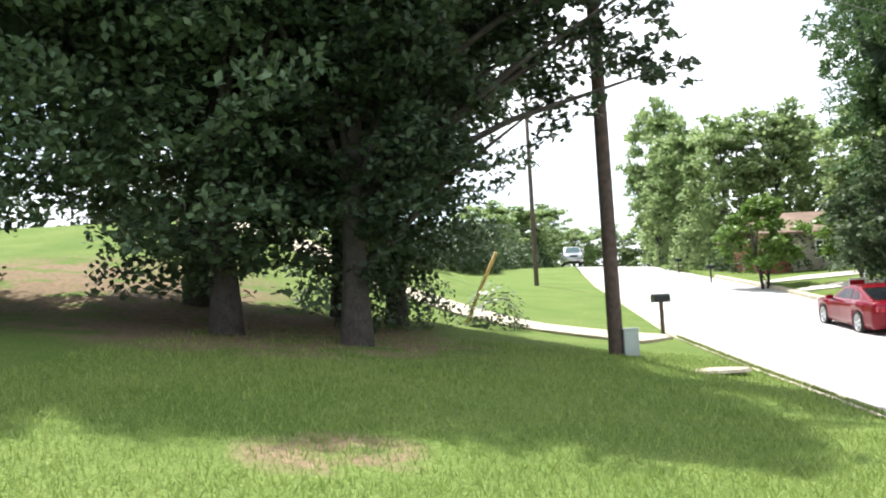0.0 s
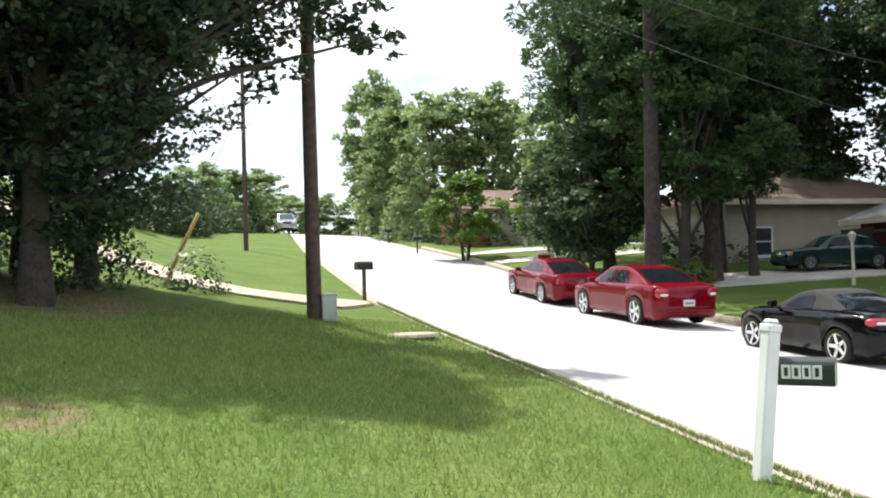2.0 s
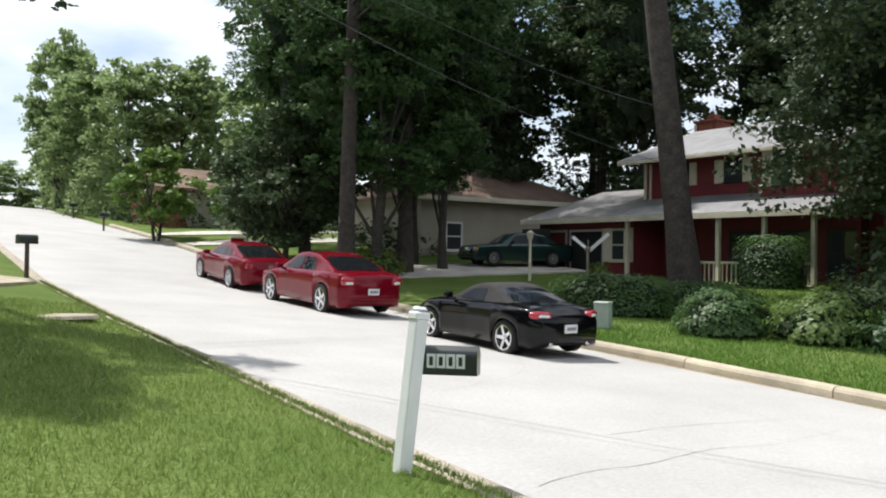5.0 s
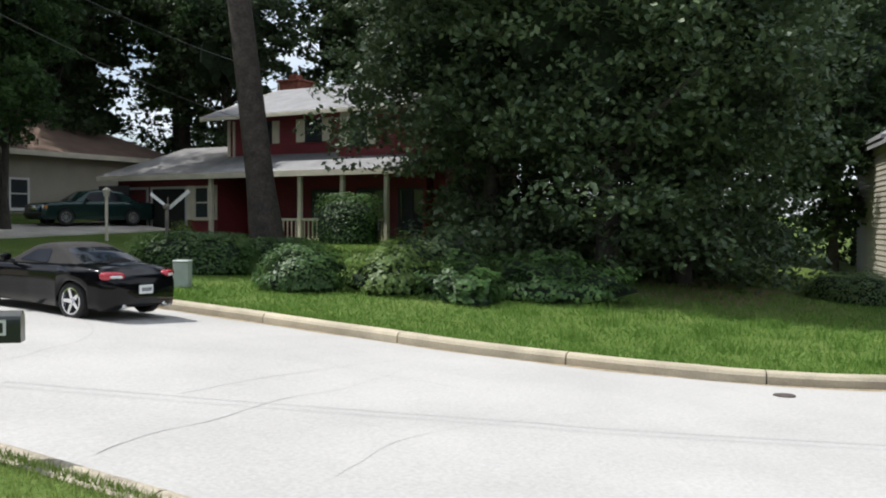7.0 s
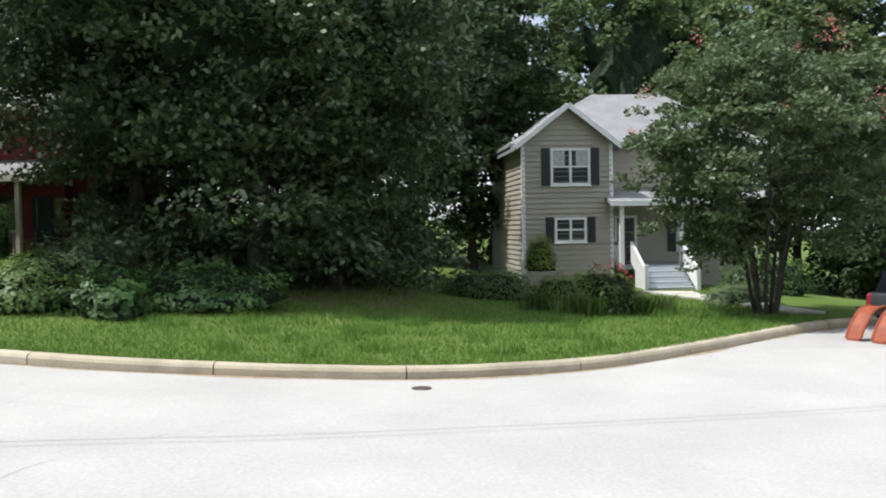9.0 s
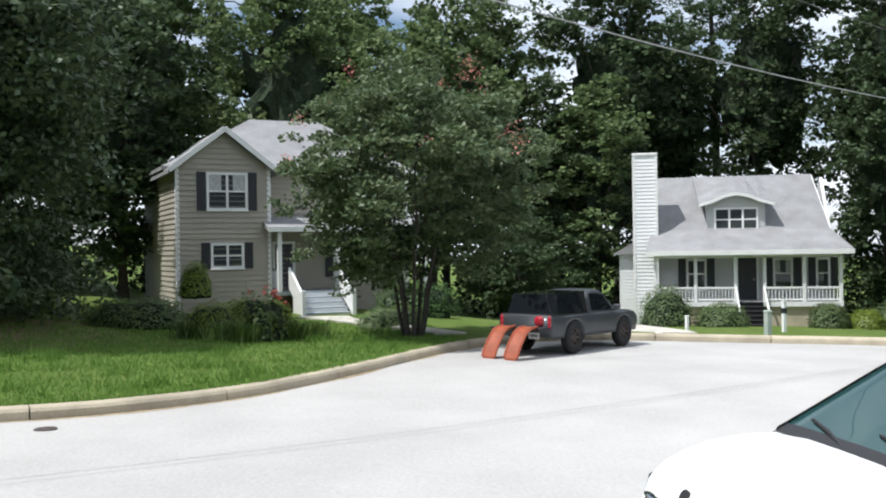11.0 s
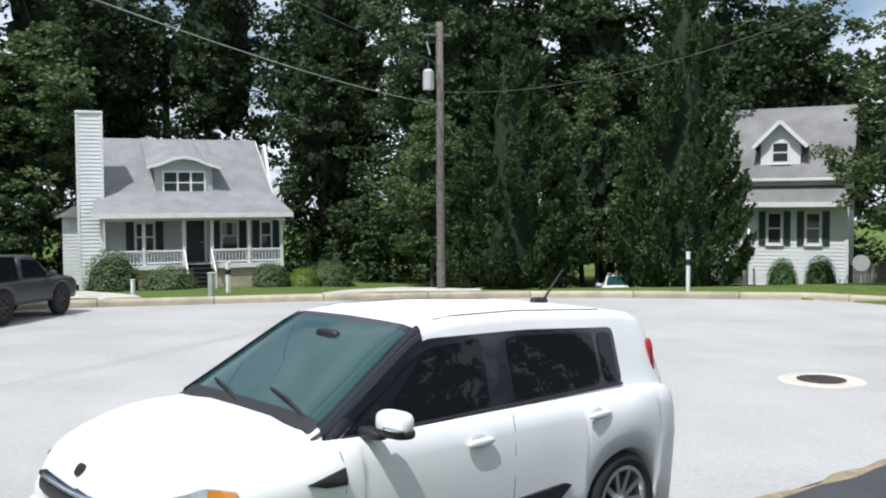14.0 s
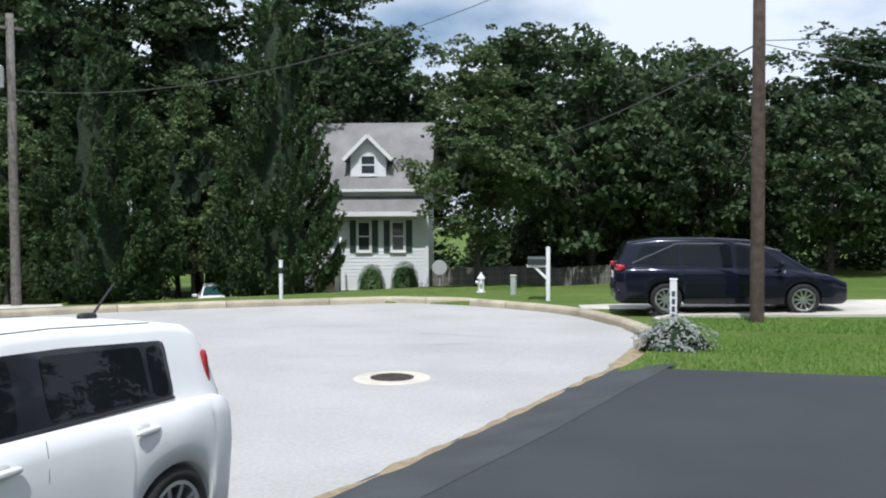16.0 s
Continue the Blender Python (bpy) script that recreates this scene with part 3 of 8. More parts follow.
wood_a = broad_tree("woodland_tree", "tall leafy woodland tree in full summer green", 11, 19.0, 5.0, 2.5, 0.25, L_WOOD, 100, 150, 0.30, aspect=0.75, clump=0.28, core=0.42)
grove(wood_a, [(-6, 64, 1.0, 0, 0.8), (-18, 52, 1.0, 90, 0.8), (-30, 40, 1.0, 180, 0.8), (30.5, -38.5, 1.0, 40, 0.95), (26.5, -43, 1.0, 140, 0.92), (34.5, -36, 0.9, 250, 0.95), (40.2, 41, 1.1, 40, 1.1), (47, 33, 1.1, 130, 1.15), (53, 22, 1.1, 60, 1.1), 
    (55.5, -21, 1.1, 160, 1.15), (54, -30, 1.1, 240, 1.2), (46.5, -33, 1.0, 290, 1.1), (40, -38, 1.0, 30, 1.0), (35.5, -32, 0.8, 80, 0.9),
    (24.9, -48, 0.9, 75, 0.82), (17.5, -50.5, 0.95, 15, 0.78), (29, -54, 1.0, 10, 0.8), (19.5, -60, 1.0, 45, 0.85), (9, -57, 0.95, 90, 0.72), (0.5, -45, 0.8, 140, 0.56), (-6, -50, 0.9, 190, 0.56), (-13, -44, 0.9, 30, 0.52), (30, 52, 1.0, 70, 1.0), (47, 46, 1.1, 90, 1.2)])
wood_b = broad_tree("woodland_tree", "tall leafy woodland tree in full summer green", 23, 17.0, 4.3, 1.5, 0.22, L_WOOD, 95, 150, 0.30, aspect=0.75, clump=0.28, core=0.42)
grove(wood_b, [(35, 44, 1.1, 90, 1.1), (44, 26.5, 1.1, 10, 1.2), (46.5, 15, 1.1, 130, 1.2), 
    (51, -14.5, 1.0, 250, 0.8), (60, -26, 1.2, 70, 1.3), (50, -37, 1.2, 120, 1.3), (42.5, -30, 0.75, 10, 0.8), (45, -43, 1.2, 170, 1.2), (34, -44, 1.1, 10, 1.0),
    (24, -51, 1.0, 220, 0.85), (13.5, -49, 0.9, 300, 0.75), (7, -45, 0.85, 60, 0.62), (4, -55, 0.9, 90, 0.68), (-4, -40, 0.7, 10, 0.5), (38, 50, 1.1, 15, 1.1), (36.5, 33.5, 1.0, 45, 1.05), (31.5, 41, 1.0, 100, 1.1), (44, 9, 1.0, 75, 1.0), (43.5, 6.0, 0.9, 165, 0.9)])
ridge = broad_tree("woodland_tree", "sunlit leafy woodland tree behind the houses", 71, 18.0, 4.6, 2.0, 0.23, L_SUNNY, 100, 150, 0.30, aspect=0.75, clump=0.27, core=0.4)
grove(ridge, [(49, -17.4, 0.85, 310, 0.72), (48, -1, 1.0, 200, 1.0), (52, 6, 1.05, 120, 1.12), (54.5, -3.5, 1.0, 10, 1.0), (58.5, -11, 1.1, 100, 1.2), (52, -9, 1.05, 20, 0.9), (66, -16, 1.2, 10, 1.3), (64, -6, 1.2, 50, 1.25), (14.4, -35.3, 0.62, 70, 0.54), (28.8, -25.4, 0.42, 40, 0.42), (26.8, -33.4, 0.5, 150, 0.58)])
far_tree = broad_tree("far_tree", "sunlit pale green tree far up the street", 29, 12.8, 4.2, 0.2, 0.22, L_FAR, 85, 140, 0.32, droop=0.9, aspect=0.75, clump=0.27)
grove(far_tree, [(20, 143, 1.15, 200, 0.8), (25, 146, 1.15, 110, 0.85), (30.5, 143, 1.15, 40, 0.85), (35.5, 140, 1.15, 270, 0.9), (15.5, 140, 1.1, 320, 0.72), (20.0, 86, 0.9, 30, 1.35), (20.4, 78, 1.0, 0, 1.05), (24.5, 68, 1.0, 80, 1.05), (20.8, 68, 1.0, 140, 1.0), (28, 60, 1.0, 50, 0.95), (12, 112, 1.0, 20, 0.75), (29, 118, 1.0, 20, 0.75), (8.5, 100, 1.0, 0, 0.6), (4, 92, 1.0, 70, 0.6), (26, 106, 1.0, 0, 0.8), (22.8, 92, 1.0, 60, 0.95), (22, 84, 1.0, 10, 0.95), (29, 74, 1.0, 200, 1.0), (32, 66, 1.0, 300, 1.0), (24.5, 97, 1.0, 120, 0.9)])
pine = pine_tree("pine_tree", "tall loblolly pine with a bare straight trunk", 31, 24.0, 8.5, 4.2, 0.30, 90, 150, 0.34)
grove(pine, [(16.4, 28.0, 1.0, 0, 1.0), (20.4, 30.6, 1.0, 90, 1.05), (22.5, 33.5, 1.1, 200, 1.0), (22.5, 44.0, 1.1, 140, 0.95), (26, 37.5, 1.0, 250, 1.05),
    (37, 37, 1.1, 60, 1.0), (60, -30, 1.2, 60, 1.0), (49.5, 26, 1.1, 0, 1.0), (57, 3, 1.1, 0, 1.0)])
evergreen = broad_tree("evergreen_tree", "dark evergreen with low boughs beside the tan house", 61, 15.0, 3.5, 3.2, 0.22, L_PINE, 130, 200, 0.22, droop=0.8, core=0.5)
grove(evergreen, [(18.6, 29.6, 1.0, 0, 1.0), (22.6, 31.2, 0.8, 60, 1.0), (17.9, 34.0, 1.0, 120, 1.1), (24.0, 36.5, 1.0, 200, 1.1)])
big_pine = pine_tree("pine_tree", "massive leaning pine trunk before the red house", 37, 25.0, 12.0, 4.5, 0.42, 70, 140, 0.34)
big_pine.matrix_basis = pose(21.4, 17.7, ground_z(21.4, 17.7), -6.2, -2.8, 0)
mid_tree = broad_tree("maple_tree", "round green maple beside the parked cars", 41, 6.2, 3.0, 0.9, 0.13, L_WOOD, 70, 130, 0.24)
grove(mid_tree, [(16.4, 32.6, 1.0, 0, 1.0), (19.0, 36.5, 1.1, 0, 1.1), (9.8, -43.5, 1.2, 130, 1.7), (8.5, -41.5, 1.2, 10, 1.5), (10.9, -40.0, 1.3, 200, 1.75), (5.5, -39, 1.1, 0, 1.4), (1.4, -37, 1.0, 90, 1.1), (48.5, -15.2, 1.1, 30, 0.95), (46.5, -12.5, 1.0, 30, 0.85), (43, -11.2, 0.9, 30, 0.75), (37.5, -30.3, 1.0, 0, 1.0), (31.5, -28.2, 1.0, 0, 1.1), (29.8, -36.0, 1.1, 20, 1.5)])
lime_tree = broad_tree("ornamental_tree", "small rounded yellow-green ornamental tree on a lawn", 43, 4.8, 2.7, 1.0, 0.10, L_BRIGHT, 60, 120, 0.24, stems=2)
grove(lime_tree, [(16.4, 48.0, 1.0, 0, 1.0), (20.3, 45.0, 0.9, 100, 0.9)])
myrtle = broad_tree("crape_myrtle", "multi-stemmed crape myrtle with fading coral blossoms", 47, 7.4, 3.9, 1.3, 0.055, L_MYRTLE, 190, 250, 0.15, stems=7, clump=0.19)
grove(myrtle, [(26.1, -3.9, 1.0, 0, 1.0)])
rng = np.random.default_rng(5)
bl = []
for k in range(17):
    a, zz = rng.uniform(0, 6.28), rng.uniform(4.2, 7.2)
    rr = 3.3 * math.sqrt(max(0.05, 1 - ((zz - 4.0) / 3.6) ** 2))
    bl.append(np.array([math.cos(a) * rr, math.sin(a) * rr, zz]) + rng.normal(size=(34, 3)) * 0.12)
add_mesh_part("blossom", leaf_mesh("blossom", np.concatenate(bl), 0.07, 6), L_PINK, myrtle, "coral pink blossom")
cypress = cone_tree("cypress_tree", "dense dark cypress reaching to the ground", 53, 10.3, 3.4, 36000, 0.27)
grove(cypress, [(25.9, -26.9, 0.84, 0, 0.98), (21.1, -31.2, 0.74, 90, 1.16)])

# unseen trees added behind the camera, to darken reflections and sky light
unseen_grove = [(-17, -32, 1.0, 0, 0.7), (-18, -24, 1.0, 50, 0.7), (-17, -16, 1.0, 90, 0.65), (-18, -8, 1.0, 140, 0.7), (-17.5, 0, 1.0, 190, 0.65), (-18.5, 8, 1.0, 240, 0.7)]
for x, y, s, turn, sz in unseen_grove:
    put_tree(mid_tree, x, y, s * 1.5, turn, sz * 2.8)

# ---------- houses ----------
M_RED = material("red_painted_siding", (0.19, 0.028, 0.035), 0.6, 0.12, 1.2, 0.1, 60.0)
M_TAUPE = material("taupe_vinyl_siding", (0.36, 0.33, 0.275), 0.6, 0.06, 0.8, 0.05, 50.0)
M_WSIDE = material("white_vinyl_siding", (0.80, 0.81, 0.82), 0.55, 0.05, 0.8, 0.05, 50.0)
M_GSIDE = material("pale_grey_siding", (0.52, 0.53, 0.53), 0.6, 0.05, 0.8, 0.05, 50.0)
M_TAN = material("tan_stucco", (0.42, 0.38, 0.31), 0.85, 0.08, 0.8, 0.2, 30.0)
M_WHITE = material("white_paint", (0.80, 0.80, 0.79), 0.5, 0.05, 2.0, 0.05, 60.0)
M_CREAM = material("cream_trim_paint", (0.66, 0.61, 0.49), 0.55, 0.08, 2.0, 0.05, 60.0)
M_SHGREY = material("grey_shingle", (0.27, 0.27, 0.275), 0.95, 0.25, 1.3, 0.5, 25.0, fine=0.55)
M_SHDARK = material("weathered_shingle", (0.22, 0.215, 0.21), 0.95, 0.3, 0.9, 0.5, 25.0, fine=0.5)
M_SHBROWN = material("brown_shingle", (0.20, 0.135, 0.10), 0.95, 0.25, 1.2, 0.5, 25.0, fine=0.5)
M_SHUT = material("black_shutter_paint", (0.02, 0.022, 0.028), 0.5, 0.1, 3.0)
M_SHUTG = material("dark_green_shutter_paint", (0.035, 0.06, 0.05), 0.5, 0.1, 3.0)
# near-black: the unlit garage inside as a colour, and the cottage's dark steps
M_DARK = material("garage_shade_and_dark_steps", (0.012, 0.012, 0.013), 0.8, 0.2, 2.0)
M_DOOR = material("dark_door_paint", (0.025, 0.025, 0.035), 0.4, 0.1, 2.0)
M_GDOOR = material("red_garage_door_paint", (0.14, 0.03, 0.035), 0.5, 0.1, 2.0)
M_BRICK = material("red_brick", (0.26, 0.09, 0.06), 0.9, 0.25, 5.0, 0.4, 40.0)
M_STEP = material("grey_painted_step", (0.36, 0.40, 0.44), 0.6, 0.1, 2.0)
M_PANE = glass_material("window_pane", (0.045, 0.055, 0.06), 0.03)
M_CURTAIN = material("net_curtain", (0.45, 0.46, 0.46), 0.9, 0.2, 12.0)


def siding(parent, name, outline, mat, m, course=0.16, out=0.022, label=""):
    """A wall of lapped boards filling a convex outline of (x, z); m maps wall space (x along, -y outwards) into the house."""
    vs, fs = [], []
    z0, z1 = min(p[1] for p in outline), max(p[1] for p in outline)

    def span(z):
        xs = []
        for (xa, za), (xb, zb) in zip(outline, outline[1:] + outline[:1]):
            if (za - z) * (zb - z) <= 0 and za != zb:
                xs.append(xa + (xb - xa) * (z - za) / (zb - za))
        return (min(xs), max(xs)) if xs else None

    z = z0
    while z < z1 - 0.01:
        t = min(z + course, z1)
        a, b = span(z + 0.001), span(t - 0.001)
        if a and b:
            i = len(vs)
            for (xl, xr), zz, o in ((a, z, out), (b, t, 0.004)):
                vs += [(xl, -o, zz), (xr, -o, zz)]
            vs += [(a[0], 0.0, z), (a[1], 0.0, z)]
            fs += [(i, i + 1, i + 3, i + 2), (i + 4, i + 5, i + 1, i)]
        z = t
    i = len(vs)
    vs += [(x, 0.0, zz) for x, zz in outline] + [(x, 0.14, zz) for x, zz in outline]
    n = len(outline)
    fs += [tuple(range(i + n, i + 2 * n))[::-1], tuple(range(i, i + n))]
    fs += [(i + k, i + (k + 1) % n, i + n + (k + 1) % n, i + n + k) for k in range(n)]
    vs = [m @ Vector(v) for v in vs]
    return tagged(mesh_from(name, vs, fs, mat, parent, label), kind="stuff")


def slab(parent, name, pts, thick, mat, label=""):
    """A sloping roof plane with thickness, from its corners in order."""
    pts = [Vector(p) for p in pts]
    n = len(pts)
    vs = pts + [p - Vector((0, 0, thick)) for p in pts]
    fs = [tuple(range(n)), tuple(reversed(range(n, 2 * n)))]
    fs += [(k, n + k, n + (k + 1) % n, (k + 1) % n) for k in range(n)]
    return mesh_from(name, vs, fs, mat, parent, label)


def bar(parent, name, a, b, w, h, mat, label=""):
    """A straight square-edged member from a to b."""
    a, b = Vector(a), Vector(b)
    d = b - a
    bm = bmesh.new()
    box(bm, -w / 2, -h / 2, 0, w / 2, h / 2, d.length, bevel=min(w, h) * 0.1)
    up = Vector((0, 0, 1)) if abs(d.normalized().z) < 0.99 else Vector((0, 1, 0))
    x = up.cross(d).normalized() if abs(d.normalized().z) < 0.99 else Vector((1, 0, 0))
    y = d.normalized().cross(x)
    r = Matrix((x, y, d.normalized())).transposed().to_4x4()
    r.translation = a
    bmesh.ops.transform(bm, matrix=r, verts=bm.verts)
    return part(name, bm, mat, parent, label)


def window(parent, m, x, z, w, h, cols=2, rows=2, shut=None, shut_w=0.33, trim=None, curtain=False, mid=True):
    """A framed window on a wall: frame, pane, glazing bars, sill and shutters."""
    trim = trim or M_WHITE
    win = new("window")
    win.parent = parent
    win.matrix_basis = m @ pose(x, 0, z)
    f = 0.09
    bm = bmesh.new()
    for a in ((0, 0, f, h), (w - f, 0, w, h), (f, 0, w - f, f), (f, h - f, w - f, h)):
        box(bm, a[0], -0.075, a[1], a[2], -0.015, a[3])
    part("window_frame", bm, trim, win)
    bm = bmesh.new()
    for k in range(1, cols):
        c = f + (w - 2 * f) * k / cols
        t = 0.045 if (mid and cols == 2) or cols == 3 else 0.022
        box(bm, c - t, -0.065, f, c + t, -0.03, h - f)
    for k in range(1, rows):
        c = f + (h - 2 * f) * k / rows
        t = 0.03 if rows == 2 else 0.016
        box(bm, f, -0.062, c - t, w - f, -0.033, c + t)
    if cols > 1 or rows > 1:
        part("glazing_bar", bm, trim, win)
    bm = bmesh.new()
    box(bm, f, -0.042, f, w - f, -0.036, h - f)
    part("pane", bm, M_PANE, win)
    bm = bmesh.new()
    box(bm, -0.04, -0.11, -0.05, w + 0.04, -0.004, -0.002, bevel=0.01)
    part("window_sill", bm, trim, win)
    if curtain:
        for a, b in ((f, w * 0.36), (w * 0.64, w - f)):
            bm = bmesh.new()
            box(bm, a, -0.048, h * 0.5, b, -0.0435, h - f)
            part("curtain", bm, M_CURTAIN, win, "pale net curtain behind the glass")
    if shut:
        for a in (-shut_w - 0.03, w + 0.03):
            bm = bmesh.new()
            box(bm, a, -0.06, -0.02, a + shut_w, -0.016, h + 0.02)
            for k in range(int(h / 0.09)):
                box(bm, a + 0.05, -0.072, 0.06 + k * 0.09, a + shut_w - 0.05, -0.055, 0.11 + k * 0.09)
            part("shutter", bm, shut, win)
    return win


def panel_door(parent, m, x, z, w, h, mat, frame_mat):
    d = new("front_door")
    d.parent = parent
    d.matrix_basis = m @ pose(x, 0, z)
    bm = bmesh.new()
    for a in ((-0.1, 0, 0, h + 0.1), (w, 0, w + 0.1, h + 0.1), (0, h, w, h + 0.1)):
        box(bm, a[0], -0.07, a[1], a[2], -0.01, a[3])
    part("door_frame", bm, frame_mat, d)
    bm = bmesh.new()
    box(bm, 0.01, -0.04, 0.01, w - 0.01, -0.008, h - 0.01)
    for k in range(3):
        for j in range(2):
            box(bm, 0.1 + j * (w / 2 - 0.04), -0.052, 0.15 + k * h * 0.31, 0.06 + w / 2 - 0.1 + j * (w / 2 - 0.04), -0.036, 0.15 + k * h * 0.31 + h * 0.25, bevel=0.006)
    leaf = part("door_leaf", bm, mat, d)
    bm = bmesh.new()
    bmesh.ops.create_uvsphere(bm, u_segments=10, v_segments=8, radius=0.035, matrix=pose(w - 0.12, -0.08, h * 0.47))
    part("door_handle", bm, M_WHITE, leaf)
    return d


def balustrade(parent, a, b, height, mat, step=0.13, lift=0.1):
    """A porch rail from a to b with square balusters."""
    a, b = Vector(a), Vector(b)
    bar(parent, "handrail", a + Vector((0, 0, height)), b + Vector((0, 0, height)), 0.07, 0.09, mat)
    bar(parent, "bottom_rail", a + Vector((0, 0, lift)), b + Vector((0, 0, lift)), 0.05, 0.07, mat)
    n = max(2, int((b - a).length / step))
    bm = bmesh.new()
    box(bm, -0.018, -0.018, lift, 0.018, 0.018, height)
    first = part("baluster", bm, mat, parent)
    first.matrix_basis = Matrix.Translation(a + (b - a) * (0.5 / n))
    for k in range(1, n):
        o = new("baluster", first.data)
        o.parent = parent
        o.matrix_basis = Matrix.Translation(a + (b - a) * ((k + 0.5) / n))


def steps_up(parent, x0, x1, y_front, z0, z1, n, mat, run=0.28, riser=None):
    """Solid steps climbing away from y_front."""
    for k in range(n):
        bm = bmesh.new()
        zt = z0 + (z1 - z0) * (k + 1) / n
        box(bm, x0, y_front + run * k, zt - 0.05, x1, y_front + run * (k + 1) + 0.02, zt, bevel=0.008)
        part("tread", bm, mat, parent)
        bm = bmesh.new()
        box(bm, x0 + 0.01, y_front + run * k + 0.03, z0 - 0.2, x1 - 0.01, y_front + run * (k + 1) + 0.015, zt - 0.052)
        part("riser", bm, riser or M_WHITE, parent)


FRONT = Matrix.Identity(4)


def wall_at(x, y, turn=0):
    """Wall space whose x axis starts at (x, y) and runs by turn degrees."""
    return pose(x, y, 0, 0, 0, turn)


# -- taupe two-storey house with a gabled wing --
gh = thing("grey_house", "taupe two-storey house with white trim and black shutters", "house", 37.28, 3.15, 0.0, -74.9)
GZ = -1.15
siding(gh, "wing_wall", [(0, GZ), (3.45, GZ), (3.45, 4.6), (1.72, 5.95), (0, 4.6)], M_TAUPE, wall_at(0, 0), 0.2, 0.045)
siding(gh, "side_wall", [(-8.2, GZ), (0, GZ), (0, 4.6), (-8.2, 4.6)], M_TAUPE, wall_at(0, 0, -90) @ pose(0, 0, 0), 0.2, 0.045)
siding(gh, "main_wall", [(0, GZ), (6.3, GZ), (6.3, 4.6), (0, 4.6)], M_TAUPE, wall_at(3.45, 1.25), 0.2, 0.045)
siding(gh, "wing_return_wall", [(0, GZ), (1.25, GZ), (1.25, 4.6), (0, 4.6)], M_TAUPE, wall_at(3.45, 0, 90), 0.2, 0.045)
siding(gh, "end_wall", [(0, GZ), (7.0, GZ), (7.0, 4.6), (0, 4.6)], M_TAUPE, wall_at(9.75, 1.25, 90), 0.2, 0.045)
siding(gh, "rear_wall", [(0, GZ), (9.75, GZ), (9.75, 4.6), (0, 4.6)], M_TAUPE, wall_at(9.75, 8.2, 180), 0.2, 0.045)
for x, y in ((0.0, 0.0), (3.45, 0.0), (9.75, 1.25)):
    bm = bmesh.new()
    box(bm, x - 0.07, y - 0.035, GZ, x + 0.07, y + 0.1, 4.6)
    part("corner_board", bm, M_WHITE, gh)
window(gh, wall_at(0, 0), 1.07, 2.92, 1.55, 1.42, 2, 2, M_SHUT, 0.33, curtain=True)
window(gh, wall_at(0, 0), 1.2, 0.72, 1.25, 0.96, 2, 2, M_SHUT, 0.32)
window(gh, wall_at(3.45, 1.25), 3.0, 0.28, 1.75, 1.42, 3, 2, M_SHUT, 0.33)
window(gh, wall_at(3.45, 1.25), 3.3, 2.92, 1.45, 1.4, 2, 2, M_SHUT, 0.33)
panel_door(gh, wall_at(3.45, 1.25), 0.55, -0.22, 0.72, 1.85, M_DOOR, M_WHITE)
slab(gh, "gable_roof", [(-0.35, -0.35, 4.42), (1.72, -0.35, 6.03), (1.72, 5.0, 6.03), (-0.35, 5.0, 4.42)], 0.16, M_SHGREY)
slab(gh, "gable_roof", [(1.72, -0.35, 6.03), (3.8, -0.35, 4.42), (3.8, 5.0, 4.42), (1.72, 5.0, 6.03)], 0.16, M_SHGREY)
for a, b in (((-0.35, -0.38, 4.36), (1.72, -0.38, 5.97)), ((3.8, -0.38, 4.36), (1.72, -0.38, 5.97))):
    bar(gh, "rake_board", a, b, 0.05, 0.2, M_WHITE)
slab(gh, "hip_roof", [(-0.4, 0.85, 4.62), (10.1, 0.85, 4.62), (7.0, 4.6, 7.05), (3.9, 4.6, 7.05)], 0.14, M_SHGREY)
slab(gh, "hip_roof", [(10.1, 0.85, 4.62), (10.1, 8.6, 4.62), (7.0, 4.6, 7.05)], 0.14, M_SHGREY)
slab(gh, "hip_roof", [(-0.4, 8.6, 4.62), (-0.4, 0.85, 4.62), (3.9, 4.6, 7.05)], 0.14, M_SHGREY)
slab(gh, "hip_roof", [(10.1, 8.6, 4.62), (-0.4, 8.6, 4.62), (3.9, 4.6, 7.05), (7.0, 4.6, 7.05)], 0.14, M_SHGREY)
bar(gh, "gutter", (3.8, 0.83, 4.55), (10.1, 0.83, 4.55), 0.1, 0.12, M_WHITE)
slab(gh, "porch_roof", [(3.2, -0.75, 2.28), (10.0, -0.75, 2.28), (10.0, 1.27, 2.78), (3.2, 1.27, 2.78)], 0.14, M_SHGREY)
bar(gh, "porch_fascia", (3.2, -0.77, 2.18), (10.0, -0.77, 2.18), 0.04, 0.2, M_WHITE)
bm = bmesh.new()
box(bm, 3.62, -0.5, -0.36, 6.3, 1.12, -0.22)
part("porch_floor", bm, M_STEP, gh)
for x in (3.72, 6.05):
    bar(gh, "porch_column", (x, -0.42, -0.22), (x, -0.42, 2.2), 0.17, 0.17, M_WHITE)
steps_up(gh, 4.2, 5.98, -2.1, -1.15, -0.22, 5, M_STEP, 0.32)
for x in (4.1, 6.06):
    slab(gh, "stair_side", [(x - 0.05, -2.15, -0.28), (x + 0.05, -2.15, -0.28), (x + 0.05, -0.45, 0.72), (x - 0.05, -0.45, 0.72)], 0.78, M_WHITE)
    bar(gh, "newel_post", (x, -2.2, -1.2), (x, -2.2, -0.12), 0.15, 0.15, M_WHITE)
balustrade(gh, (3.72, -0.42, -0.22), (3.72, 0.95, -0.22), 0.85, M_WHITE)
bar(gh, "porch_rail", (6.1, -0.42, 0.22), (9.9, -0.42, 0.22), 0.08, 0.08, M_WHITE)
